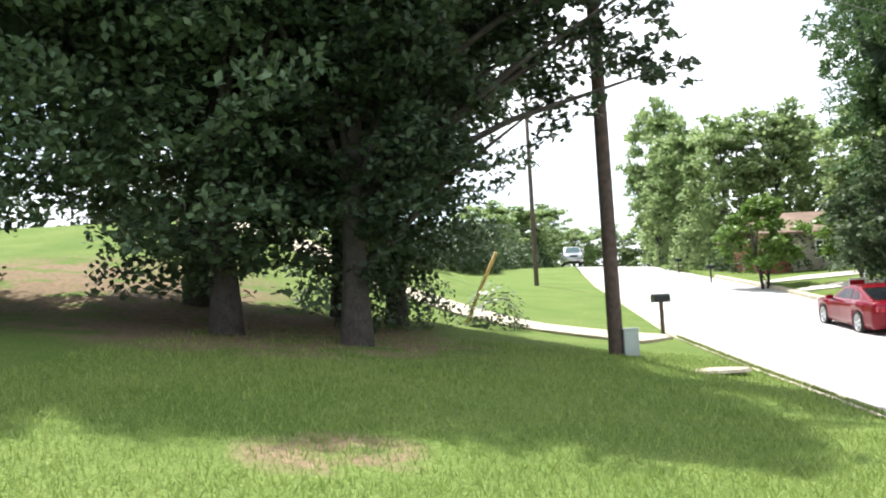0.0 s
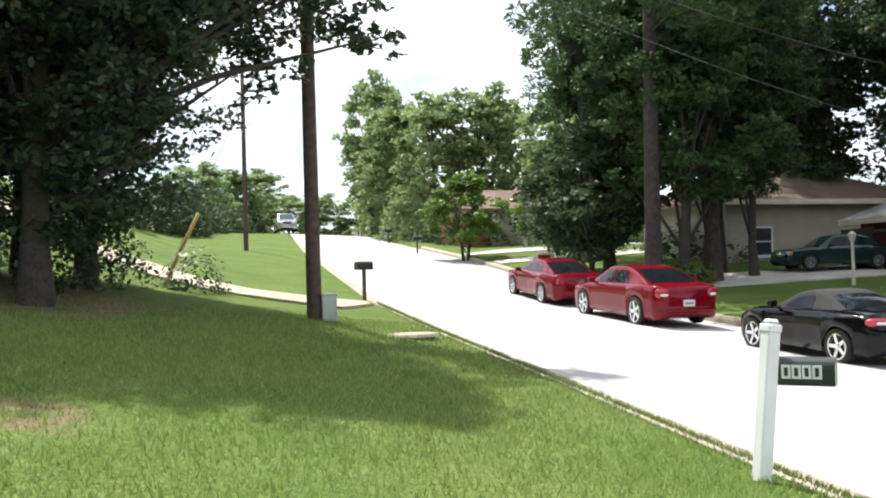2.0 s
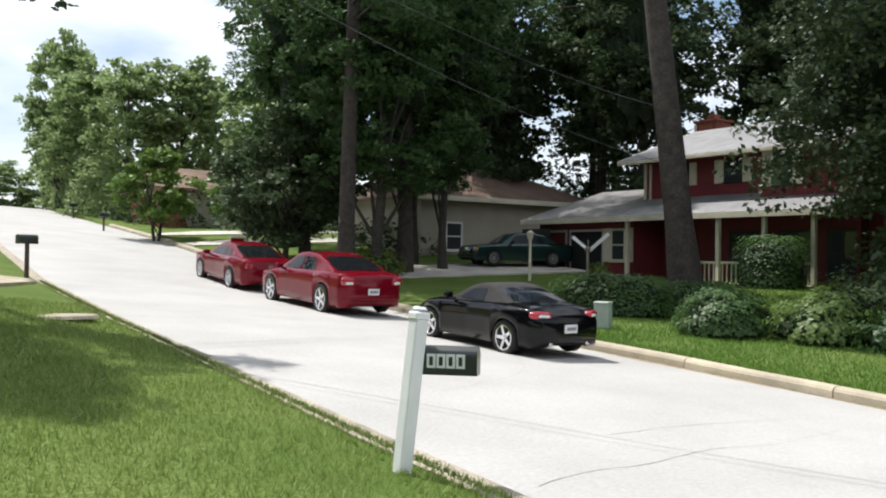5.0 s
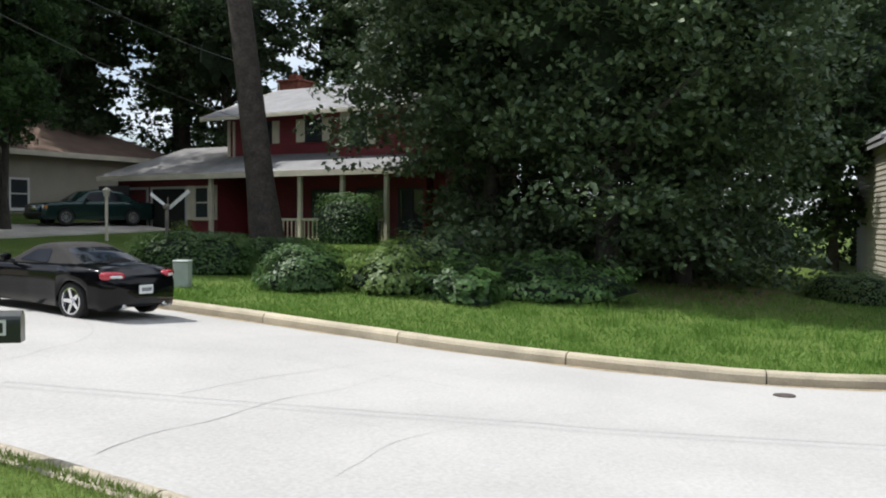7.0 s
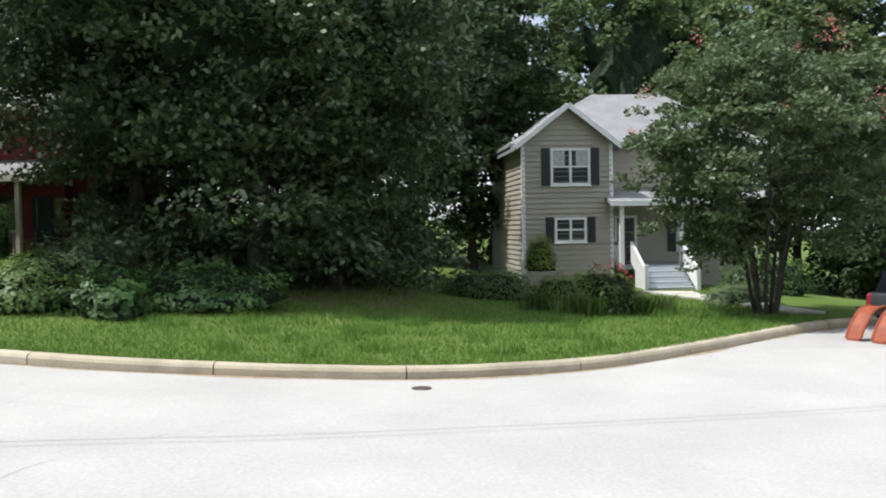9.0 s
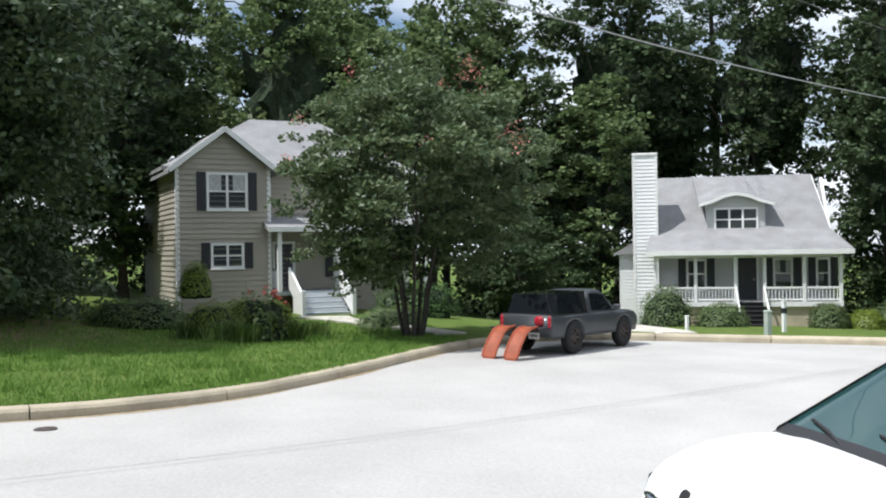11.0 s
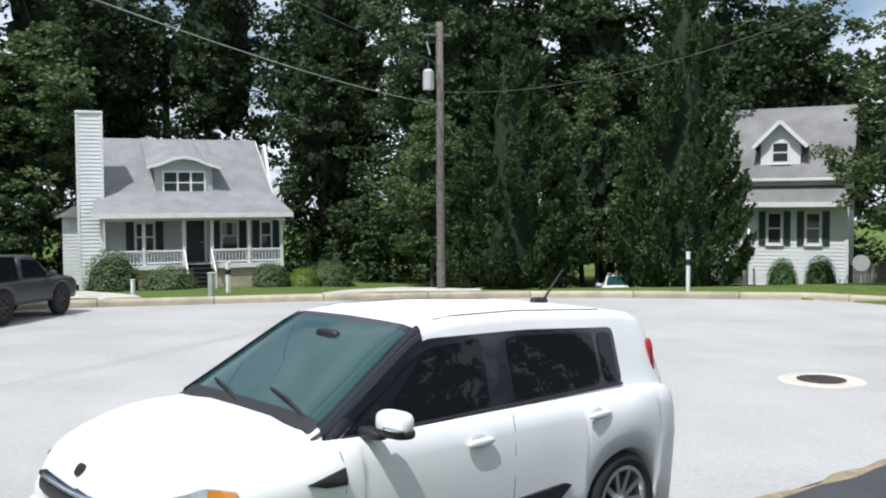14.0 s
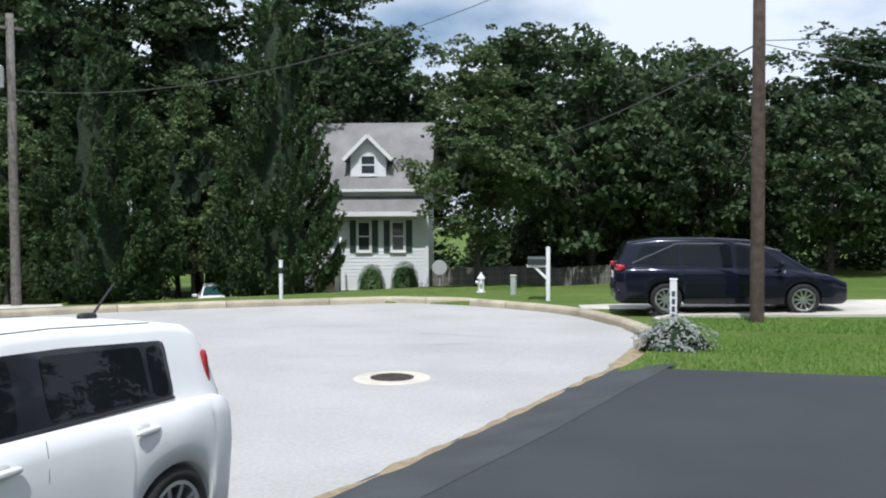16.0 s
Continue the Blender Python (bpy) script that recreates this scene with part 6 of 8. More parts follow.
for sd in (1, -1):
    blob(mv, "tail_lamp", -2.48, sd * 0.80, 1.06, 0.10, 0.15, 0.075, G_RED, turn=sd * -20)
    for a, q in ((-2.2, -1.2), (-1.2, 0.2), (0.2, 1.1)):
        za, zq = (1.6 if a > -2 else 1.16, 1.6 if q < 1 else 1.44)
        bar(mv, "window_chrome", (a, sd * (mvb.side_y(a, za) + 0.012), za), (q, sd * (mvb.side_y(q, zq) + 0.012), zq), 0.012, 0.025, M_CHROME)
plate(mv, -2.59, 0.86)
blob(mv, "rear_bumper", -2.5, 0, 0.5, 0.12, 0.9, 0.12, P_NAVY)

# white boxy hatchback close to the camera
HATCH = dict(len=4.14, width=1.79, height=1.60, sill=0.22, axles=(1.21, -1.34), arch=0.385, wheel=0.335, rim=0.245, spokes=10, flare=0.055, crease=0.62, fine=0.03, edge=0.075,
    half=[(-2.07, 0.75), (-2.0, 0.815), (-1.8, 0.86), (-1.34, 0.87), (0, 0.86), (1.2, 0.87), (1.50, 0.835), (1.74, 0.75), (1.88, 0.63), (1.98, 0.46)],
    shoulder=[(-2.07, 0.98), (-1.9, 1.06), (-1.45, 1.085), (-0.16, 1.035), (0.36, 1.01), (0.95, 0.985), (1.3, 0.955), (1.60, 0.905), (1.83, 0.82), (1.98, 0.70)],
    deck=[(-2.07, 0.99), (-1.9, 1.07), (0.5, 1.04), (0.85, 1.06), (1.05, 1.085), (1.25, 1.09), (1.45, 1.065), (1.68, 1.00), (1.84, 0.93), (1.93, 0.85), (1.98, 0.74)],
    roof=[(-1.98, 1.10), (-1.92, 1.32), (-1.84, 1.51), (-1.76, 1.565), (-1.5, 1.592), (-0.6, 1.612), (0.0, 1.598), (0.26, 1.560), (0.40, 1.485), (1.06, 1.06)],
    cabin=(-1.98, 1.08), roof_half=0.585, bow=0.02, roof_mid=-0.5, tumble=(0.865,),
    surround=[(-1.45, 1.105), (-0.16, 1.055), (0.90, 1.012), (0.62, 1.215), (0.33, 1.435), (0.22, 1.478), (-0.6, 1.492), (-1.47, 1.470)],
    windows=[[(-1.41, 1.13), (-1.27, 1.125), (-1.28, 1.445), (-1.43, 1.44)], [(-1.22, 1.125), (-0.41, 1.09), (-0.41, 1.46), (-1.23, 1.447)], [(-0.19, 1.082), (0.64, 1.045), (0.25, 1.42), (-0.2, 1.462)]],
    rw=(-1.965, -1.86))
HX, HY, HP = 6.06, -4.155, 2.8
so, sob = car("white_hatchback", "white boxy hatchback with tinted windows parked at the roadside", HATCH, HX, HY, -0.885, 89.2, P_WHITE, scale=1.01, pitch=HP)


def skin(parent, name, b, x0, x1, u0, u1, mat, off, both=False, label="", n=16, m=8):
    """A sheet over the glasshouse from station x0 to x1, between two distances (towards the middle) from its upper edge."""
    made = None
    for sd in (1, -1) if not both else (1,):
        vs, fs = [], []
        for i in range(n + 1):
            x = x0 + (x1 - x0) * i / n
            sec = [Vector((0, y, z)) for y, z in b.section(x)]
            acc = [0.0]
            for p, q in zip(sec, sec[1:]):
                acc.append(acc[-1] + (q - p).length)
            ref, end = acc[2], acc[-1]
            a0, a1 = ref + u0, end if u1 is None else min(ref + u1, end)
            row = []
            for j in range(m + 1):
                d = a0 + (a1 - a0) * j / m
                y, z = np.interp(d, acc, [p.y for p in sec]), np.interp(d, acc, [p.z for p in sec])
                row.append((x, y, z))
            if both:
                row = row + [(x, -y, z) for x, y, z in reversed(row[:-1])]
            else:
                row = [(x, sd * y, z) for x, y, z in row]
            vs += row
        w = len(row)
        slope = (b.top(x1) - b.top(x0)) / (x1 - x0)
        up = 1 / math.sqrt(1 + slope * slope)
        vs = [(x - slope * up * off, y + (sd * off * 0.6 if not both else 0), z + up * off) for x, y, z in vs]
        for i in range(n):
            for j in range(w - 1):
                k = i * w + j
                fs.append((k, k + 1, k + w + 1, k + w))
        made = mesh_from(name, vs, fs, mat, parent, label, True)
    return made


def on_side(parent, name, b, outline, sd, mat, off, label=""):
    """A panel laid on the flank of the lower body from an outline of (x, z)."""
    bm = bmesh.new()
    f = bm.faces.new([bm.verts.new((x, 0, z)) for x, z in outline])
    bmesh.ops.triangulate(bm, faces=[f])
    bmesh.ops.subdivide_edges(bm, edges=list(bm.edges), cuts=3, use_grid_fill=True)
    for v in bm.verts:
        v.co.y = sd * (b.flank(v.co.x, v.co.z) + off)
    ext = bmesh.ops.extrude_face_region(bm, geom=list(bm.faces))
    for v in ext["geom"]:
        if isinstance(v, bmesh.types.BMVert):
            v.co.y -= sd * (off + 0.02)
    bmesh.ops.recalc_face_normals(bm, faces=list(bm.faces))
    return part(name, bm, mat, parent, label)


skin(so, "windscreen", sob, 0.31, 1.045, 0.0, None, G_SCREEN, 0.010, True)
skin(so, "windscreen_pillar", sob, 0.25, 1.0, -0.085, 0.075, M_GLOSSB, 0.018)
skin(so, "windscreen_header", sob, 0.275, 0.325, 0.0, None, M_GLOSSB, 0.010, True, n=3)
skin(so, "cowl", sob, 0.975, 1.06, 0.0, None, M_BLACKP, 0.011, True, n=4)
for sd in (1, -1):
    lamp = on_side(so, "headlamp", sob, [(1.53, 0.868), (1.65, 0.885), (1.77, 0.855), (1.87, 0.79), (1.94, 0.70), (1.90, 0.64), (1.76, 0.66), (1.62, 0.72), (1.56, 0.79)], sd, G_LAMP, 0.012)
    on_side(lamp, "indicator", sob, [(1.528, 0.865), (1.64, 0.878), (1.66, 0.77), (1.61, 0.755), (1.56, 0.80)], sd, G_AMBER, 0.018)
    bowl = blob(lamp, "reflector", 1.78, sd * (sob.flank(1.78, 0.76) - 0.03), 0.76, 0.06, 0.05, 0.06, M_CHROME)
    blob(so, "tail_lamp", -1.868, sd * 0.670, 1.18, 0.022, 0.032, 0.20, G_RED, tip=9)
    on_side(so, "fender_vent", sob, [(1.20, 0.862), (0.955, 0.905), (0.955, 0.825), (1.09, 0.832)], sd, M_BLACKP, 0.010)
    on_side(so, "side_moulding", sob, [(0.82, 0.44), (0.80, 0.385), (-0.70, 0.47), (-0.79, 0.545), (-0.74, 0.56)], sd, M_BLACKP, 0.020)
    for hx, hz in ((0.0, 0.905), (-1.04, 0.955)):
        hy = sob.flank(hx, hz)
        grip = blob(so, "door_handle", hx, sd * (hy + 0.022), hz, 0.105, 0.018, 0.020, P_WHITE, tip=3)
        # no hollow: a flat grey bulge whose colour paints the recess's shade
        blob(grip, "handle_recess_shade", hx + 0.0, sd * (hy - 0.022), hz - 0.005, 0.065, 0.026, 0.048, M_GSIDE)
    vs, fs = [], []
    tube(vs, fs, [(x, sd * sob.section(x)[4][0], sob.section(x)[4][1] + 0.001) for x in [0.10 - 0.17 * k for k in range(10)]], [0.0045] * 10, 6)
    mesh_from("roof_groove", vs, fs, M_BLACKP, so)
    for outline in ([(0.955, z) for z in (0.36, 0.5, 0.65, 0.8, 0.93, 0.975)], [(-0.30, z) for z in (0.30, 0.5, 0.65, 0.8, 0.93, 1.02)]):
        vs, fs = [], []
        tube(vs, fs, [(x, sd * (sob.flank(x, z) - 0.001), z) for x, z in outline], [0.0025] * len(outline), 5)
        mesh_from("door_gap", vs, fs, M_BLACKP, so)
    vs, fs = [], []
    tube(vs, fs, [(x, sd * (sob.side_y(x, z) + 0.008), z) for x, z in ((0.90, 1.010), (0.36, 1.030), (-0.16, 1.050), (-0.80, 1.077), (-1.44, 1.102))], [0.012] * 5, 6)
    mesh_from("belt_trim", vs, fs, M_BLACKP, so)
    if sd < 0:
        continue
    cap = blob(so, "wing_mirror", 0.735, sd * 0.985, 1.120, 0.055, 0.108, 0.062, P_WHITE, turn=sd * 10)
    blob(cap, "mirror_base_cover", 0.730, sd * 0.985, 1.072, 0.060, 0.112, 0.030, M_BLACKP, turn=sd * 10)
    blob(cap, "mirror_foot", 0.76, sd * 0.84, 1.045, 0.045, 0.10, 0.028, M_BLACKP)
    blob(cap, "indicator_strip", 0.782, sd * 1.03, 1.098, 0.020, 0.065, 0.010, M_CHROME, turn=sd * 10)
for y0, y1, xa, xb in ((0.56, 0.10, 0.985, 0.90), (-0.02, -0.48, 1.02, 0.93)):
    vs, fs = [], []
    tube(vs, fs, [(xa, y0, sob.top(xa) - 0.035 + 0.03), ((xa + xb) / 2, (y0 + y1) / 2, sob.top((xa + xb) / 2) + 0.022), (xb, y1, sob.top(xb) + 0.02)], [0.012, 0.014, 0.010], 6)
    mesh_from("wiper", vs, fs, M_BLACKP, so)
vs, fs = [], []
tube(vs, fs, [(-1.46, 0.0, 1.60), (-1.57, 0.0, 1.72), (-1.68, 0.0, 1.835)], [0.011, 0.009, 0.006], 8)
ant = mesh_from("antenna", vs, fs, M_BLACKP, so)
blob(ant, "antenna_base", -1.42, 0.0, 1.605, 0.08, 0.035, 0.028, M_BLACKP)
blob(so, "interior_mirror", 0.455, 0.0, 1.452, 0.030, 0.11, 0.035, M_BLACKP)
bm = bmesh.new()
cyl(bm, 0.034, 0.034, 0.02, pose(1.915, 0, 0.852, 0, 58, 0), 18)
part("badge", bm, M_BLACKP, so, "dark round badge")
grille = blob(so, "upper_grille", 1.945, 0, 0.735, 0.075, 0.40, 0.058, M_BLACKP)
blob(grille, "grille_chrome", 1.955, 0, 0.785, 0.07, 0.39, 0.010, M_CHROME)
blob(so, "lower_grille", 1.94, 0, 0.42, 0.06, 0.50, 0.10, M_BLACKP)
blob(so, "front_bumper", 1.90, 0, 0.57, 0.12, 0.62, 0.075, P_WHITE)

# grey pickup with loading ramps
PICK = dict(len=4.5, width=1.68, height=1.62, sill=0.42, axles=(1.38, -1.20), arch=0.46, wheel=0.41, rim=0.23, spokes=6, flare=0.02, crease=0.55,
    half=[(-2.25, 0.80), (-1.2, 0.82), (0, 0.82), (1.4, 0.83), (2.1, 0.79), (2.25, 0.74)],
    shoulder=[(-2.25, 1.0), (0, 1.0), (1.4, 0.98), (2.1, 0.92), (2.25, 0.85)], deck=[(-2.25, 1.01), (0.5, 1.01), (0.8, 1.06), (1.4, 1.05), (2.1, 0.99), (2.25, 0.9)],
    roof=[(-0.45, 1.3), (-0.3, 1.58), (0.1, 1.62), (0.4, 1.58), (1.05, 1.06)], cabin=(-0.45, 1.08), roof_half=0.62, roof_mid=0.1, tumble=(0.92,),
    windows=[[(-0.28, 1.06), (0.82, 1.04), (0.42, 1.46), (-0.24, 1.50)]], ws=(0.42, 1.0), mirror=(0.75, 1.12))
PX, PY, PA = 23.8, -7.55, -50.0
pk, pkb = car("pickup_truck", "matt grey pickup with raised bed cover and lowered tailgate", PICK, PX, PY, road_z(23.0, PY), PA, P_GREY, rim=M_IRON, scale=0.92, pitch=slope_at(PX, PY, PA))
bm = bmesh.new()
box(bm, -2.2, -0.78, 1.0, -0.5, 0.78, 1.02)
part("bed_liner", bm, M_BLACKP, pk)
vs = [(-1.95, -0.76, 1.03), (-1.95, 0.76, 1.03), (-0.5, 0.76, 1.03), (-0.5, -0.76, 1.03), (-1.8, -0.66, 1.52), (-1.8, 0.66, 1.52), (-0.5, 0.66, 1.58), (-0.5, -0.66, 1.58)]
mesh_from("bed_cap", vs, [(0, 1, 5, 4), (1, 2, 6, 5), (2, 3, 7, 6), (3, 0, 4, 7), (4, 5, 6, 7)], G_DARK, pk, "black bed cap with dark glass")
bm = bmesh.new()
box(bm, -2.72, -0.74, 0.66, -2.27, 0.74, 0.72, bevel=0.01)
part("tailgate", bm, M_BLACKP, pk, "tailgate folded down flat")
bar(pk, "cap_strut", (-2.15, -0.7, 1.02), (-2.4, -0.72, 1.5), 0.03, 0.03, M_BLACKP)
for sd in (1, -1):
    blob(pk, "tail_lamp", -2.24, sd * 0.72, 0.84, 0.03, 0.05, 0.16, G_RED)
    blob(pk, "headlamp", 2.2, sd * 0.6, 0.74, 0.05, 0.14, 0.08, G_LAMP)
plate(pk, -2.31, 0.5, -0.3)
hd = Vector((math.cos(radians(PA)), math.sin(radians(PA)), 0))
lf = Vector((-hd.y, hd.x, 0))
for k, off in enumerate((-0.42, 0.18)):
    o = Vector((PX, PY, 0)) - hd * 2.46 + lf * off
    rz = road_z(22.0, -5.5)
    rp = thing("loading_ramp", "curved orange steel loading ramp leaning on the tailgate", "ramp", o.x, o.y, rz, PA, "ramps behind the pickup")
    vs, fs, n = [], [], 10
    for i in range(n + 1):
        f = i / n
        x, z = -0.8 * f, 0.63 * (1 - f) ** 0.8 + 0.16 * math.sin(math.pi * f) + 0.01
        vs += [(x, -0.16, z), (x, 0.16, z), (x, 0.16, z + 0.05), (x, -0.16, z + 0.05)]
    for i in range(n):
        for j in range(4):
            a, b = i * 4 + j, i * 4 + (j + 1) % 4
            fs.append((a, b, b + 4, a + 4))
    fs += [(3, 2, 1, 0), (n * 4, n * 4 + 1, n * 4 + 2, n * 4 + 3)]
    mesh_from("deck", vs, fs, M_ORANGE, rp, soft=False)
    for sd in (-1, 1):
        vs, fs = [], []
        tube(vs, fs, [(-0.8 * i / 8, sd * 0.17, 0.63 * (1 - i / 8) ** 0.8 + 0.16 * math.sin(math.pi * i / 8) + 0.06) for i in range(9)], [0.03] * 9, 6)
        mesh_from("side_rail", vs, fs, M_ORANGE, rp)
blob(pk, "red_toolbox", -2.2, -0.42, 0.86, 0.12, 0.14, 0.13, G_RED)

# ---------- drives, paths and street furniture ----------
def strip(name, label, category, rows, mat, lift=0.05, kind="structure"):
    """A paved strip over the ground: rows of points across it."""
    vs, fs, n = [], [], len(rows[0])
    for r in rows:
        vs += [(x, y, ground_z(x, y) + lift) for x, y in r]
    for i in range(len(rows) - 1):
        for k in range(n - 1):
            a = i * n + k
            fs.append((a, a + 1, a + n + 1, a + n))
    m = len(vs)
    vs += [(x, y, z - 0.16) for x, y, z in vs]
    for i in range(len(rows) - 1):
        a, b = i * n, i * n + n - 1
        fs += [(a, a + n, a + n + m, a + m), (b + n, b, b + m, b + n + m)]
    for k in range(n - 1):
        b = (len(rows) - 1) * n + k
        fs += [(k + 1, k, k + m, k + 1 + m), (b, b + 1, b + 1 + m, b + m)]
    return tagged(mesh_from(name, vs, fs, mat, soft=False), label, category, kind=kind)


def between(a, b, n):
    return [(a[0] + (b[0] - a[0]) * k / n, a[1] + (b[1] - a[1]) * k / n) for k in range(n + 1)]


def south_edge(x):
    return -14.95 + 0.27 * (4.2 - x)


strip("driveway", "freshly sealed black asphalt driveway", "driveway", [[(road_left(y) - 0.95 - 16.0 * (1 - k / 14), y) for k in range(15)] for y in [south_edge(3.5) + (-3.4 - south_edge(3.5)) * j / 22 for j in range(23)]], M_DRIVE, 0.055)
M_OLDASPH = material("old_grey_asphalt", (0.058, 0.062, 0.065), 0.9, 0.25, 1.2, 0.4, 60.0, fine=0.4)
avs, afs = [], []
for j in range(24):
    y = -15.35 + 0.52 * j
    l = road_left(y)
    zr, zg = road_z(l, y) + 0.014, ground_z(l - 1.0, y) + 0.058
    for k in range(5):
        avs.append((l - 0.98 + 1.03 * k / 4, y, zg + (zr - zg) * k / 4))
for j in range(23):
    for k in range(4):
        a = j * 5 + k
        afs.append((a, a + 1, a + 6, a + 5))
tagged(mesh_from("driveway_apron", avs, afs, M_OLDASPH), "worn grey asphalt strip at the street edge", "driveway", kind="structure")
nd = [(5.6, 24.2, 3.2), (4.3, 24.6, 2.4), (2.4, 26.3, 2.0), (0.0, 30.0, 2.0), (-4.0, 35.0, 2.2), (-9.0, 41.0, 2.6), (-16.0, 48.0, 2.8)]
nd = [tuple(p + (q - p) * k / 8 for p, q in zip(a, b)) for a, b in zip(nd, nd[1:]) for k in range(8)] + nd[-1:]
strip("neighbour_driveway", "narrow pale concrete driveway climbing the lawn", "driveway", [between((x - w * 0.25, y - w * 0.5), (x + w * 0.3, y + w * 0.5), 3) for x, y, w in nd], M_CONC, 0.07)
strip("neighbour_driveway", "pale concrete driveway beside the red house", "driveway", [between((x, 29.0), (x, 32.6), 3) for x in (15.0, 17.0, 19.5, 22.0, 25.0, 28.6)], M_CONCW, 0.05)
strip("neighbour_driveway", "pale concrete driveway under the minivan", "driveway", [between((7.3, -23.9), (5.5, -20.9), 3), between((5.6, -24.8), (4.6, -21.8), 3), between((3.0, -25.6), (2.4, -22.3), 3), between((-4.0, -27.3), (-4.6, -23.9), 3)], M_CONCW, 0.06)
strip("neighbour_driveway", "pale concrete driveway before the cottage", "driveway", [between((26.0, -9.0), (25.3, -11.6), 3), between((30.0, -10.5), (29.2, -13.2), 3), between((39.5, -12.8), (38.7, -15.5), 3)], M_CONCW, 0.06)
strip("neighbour_driveway", "pale concrete driveway down from the cul-de-sac", "driveway", [between((23.2, -16.0), (20.4, -20.0), 4), between((26.0, -19.0), (23.2, -22.4), 4), between((29, -24), (27, -26), 4)], M_CONCW, 0.06)
for y0 in (44.0, 50.5):
    strip("neighbour_driveway", "pale concrete driveway far up the street", "driveway", [between((road_right(y0) + 0.3 + d, y0 - 1.2 + d * 0.15), (road_right(y0) + 0.3 + d, y0 + 1.4 + d * 0.15), 2) for d in (0, 3, 7, 12)], M_CONCW, 0.06)
strip("garden_path", "narrow pale concrete path to the porch steps", "path", [between((34.9, -2.9), (34.75, -1.1), 2), between((33.0, -3.1), (32.9, -2.0), 2), between((29.5, -4.4), (29.3, -3.5), 2), between((26.4, -5.4), (26.2, -4.5), 2)], M_CONCW, 0.06)

# dry grass and grit along the edge of the apron
M_DRY = material("dry_grass_and_grit", (0.34, 0.27, 0.17), 0.95, 0.4, 6.0, 0.8, 60.0, fine=0.5)
vs, fs = [], []
for j in range(90):
    y = -19.0 + j * 0.14
    w = 0.09 + 0.15 * noise.noise((y * 1.7, 2, 0)) + (0.12 if y < -15.5 else 0)
    c = road_left(y) - 0.02 + 0.06 * noise.noise((y * 0.9, 7, 0))
    for k, (o, u) in enumerate(((-1, 0.0), (-0.4, 0.03), (0.4, 0.03), (1, 0.0))):
        vs.append((c + o * max(0.01, w), y, road_z(c, y) + 0.014 + u * min(1, max(0, w * 8))))
for j in range(89):
    for k in range(3):
        a = j * 4 + k
        fs.append((a, a + 1, a + 5, a + 4))
tagged(mesh_from("dry_verge", vs, fs, M_DRY), "strip of dry yellow grass and grit", "verge", kind="stuff")

vs, fs = [], []
gut = [q for q in resample(edge_line(road_right, -9.0, 30.0, 0.1), 0.2)]
for j, q in enumerate(gut):
    w = max(0.012, 0.07 + 0.16 * noise.noise((j * 0.11, 3, 1)) + 0.05 * noise.noise((j * 0.6, 9, 1)))
    a, b = Vector(gut[max(0, j - 1)][:2]), Vector(gut[min(len(gut) - 1, j + 1)][:2])
    d = (b - a).normalized()
    n2 = Vector((-d.y, d.x))
    for o, u in ((-0.005, 0.012), (0.5, 0.010), (1.0, 0.003)):
        e = Vector(q[:2]) + n2 * o * w
        vs.append((e.x, e.y, road_z(e.x, e.y) + u))
for j in range(len(gut) - 1):
    for k in range(2):
        a = j * 3 + k
        fs.append((a, a + 1, a + 4, a + 3))
tagged(mesh_from("gutter_grit", vs, fs, M_DRY), "sandy grit and dead grass along the gutter", "grit", kind="stuff")

# manhole, drain slab, iron covers, cracks and oil marks
M_COLLAR = material("manhole_collar_concrete", (0.60, 0.55, 0.47), 0.9, 0.12, 3.0, 0.2, 40.0)
M_CRACK = material("tar_filled_crack", (0.30, 0.295, 0.29), 0.95, 0.25, 3.0)
mz = road_z(7.47, -13.42)
mh = thing("manhole", "iron manhole cover in a pale concrete collar", "manhole", 7.47, -13.42, mz + 0.004)
bm = bmesh.new()
cyl(bm, 0.60, 0.58, 0.015, None, 40)
part("collar", bm, M_COLLAR, mh)
bm = bmesh.new()
cyl(bm, 0.34, 0.335, 0.02, pose(0, 0, 0.004), 36)
for k in range(9):
    for j in range(9):
        px_, py_ = (k - 4) * 0.065, (j - 4) * 0.065
        if px_ * px_ + py_ * py_ < 0.09:
            box(bm, px_ - 0.02, py_ - 0.02, 0.024, px_ + 0.02, py_ + 0.02, 0.03)
part("cover", bm, M_IRON, mh)
cv = thing("valve_cover", "small dark iron valve cover set in the street", "iron cover", 14.6, 2.75, road_z(14.6, 2.75) + 0.003)
bm = bmesh.new()
cyl(bm, 0.15, 0.145, 0.015, None, 20)
part("lid", bm, M_IRON, cv)
sl = thing("storm_drain_slab", "round-cornered pale concrete drain slab in the grass", "drain", 4.95, 16.7, ground_z(4.95, 16.7) + 0.02)
bm = bmesh.new()
cyl(bm, 0.50, 0.47, 0.05, None, 20)
part("slab", bm, M_LOWKERB, sl)
rng = random.Random(4)


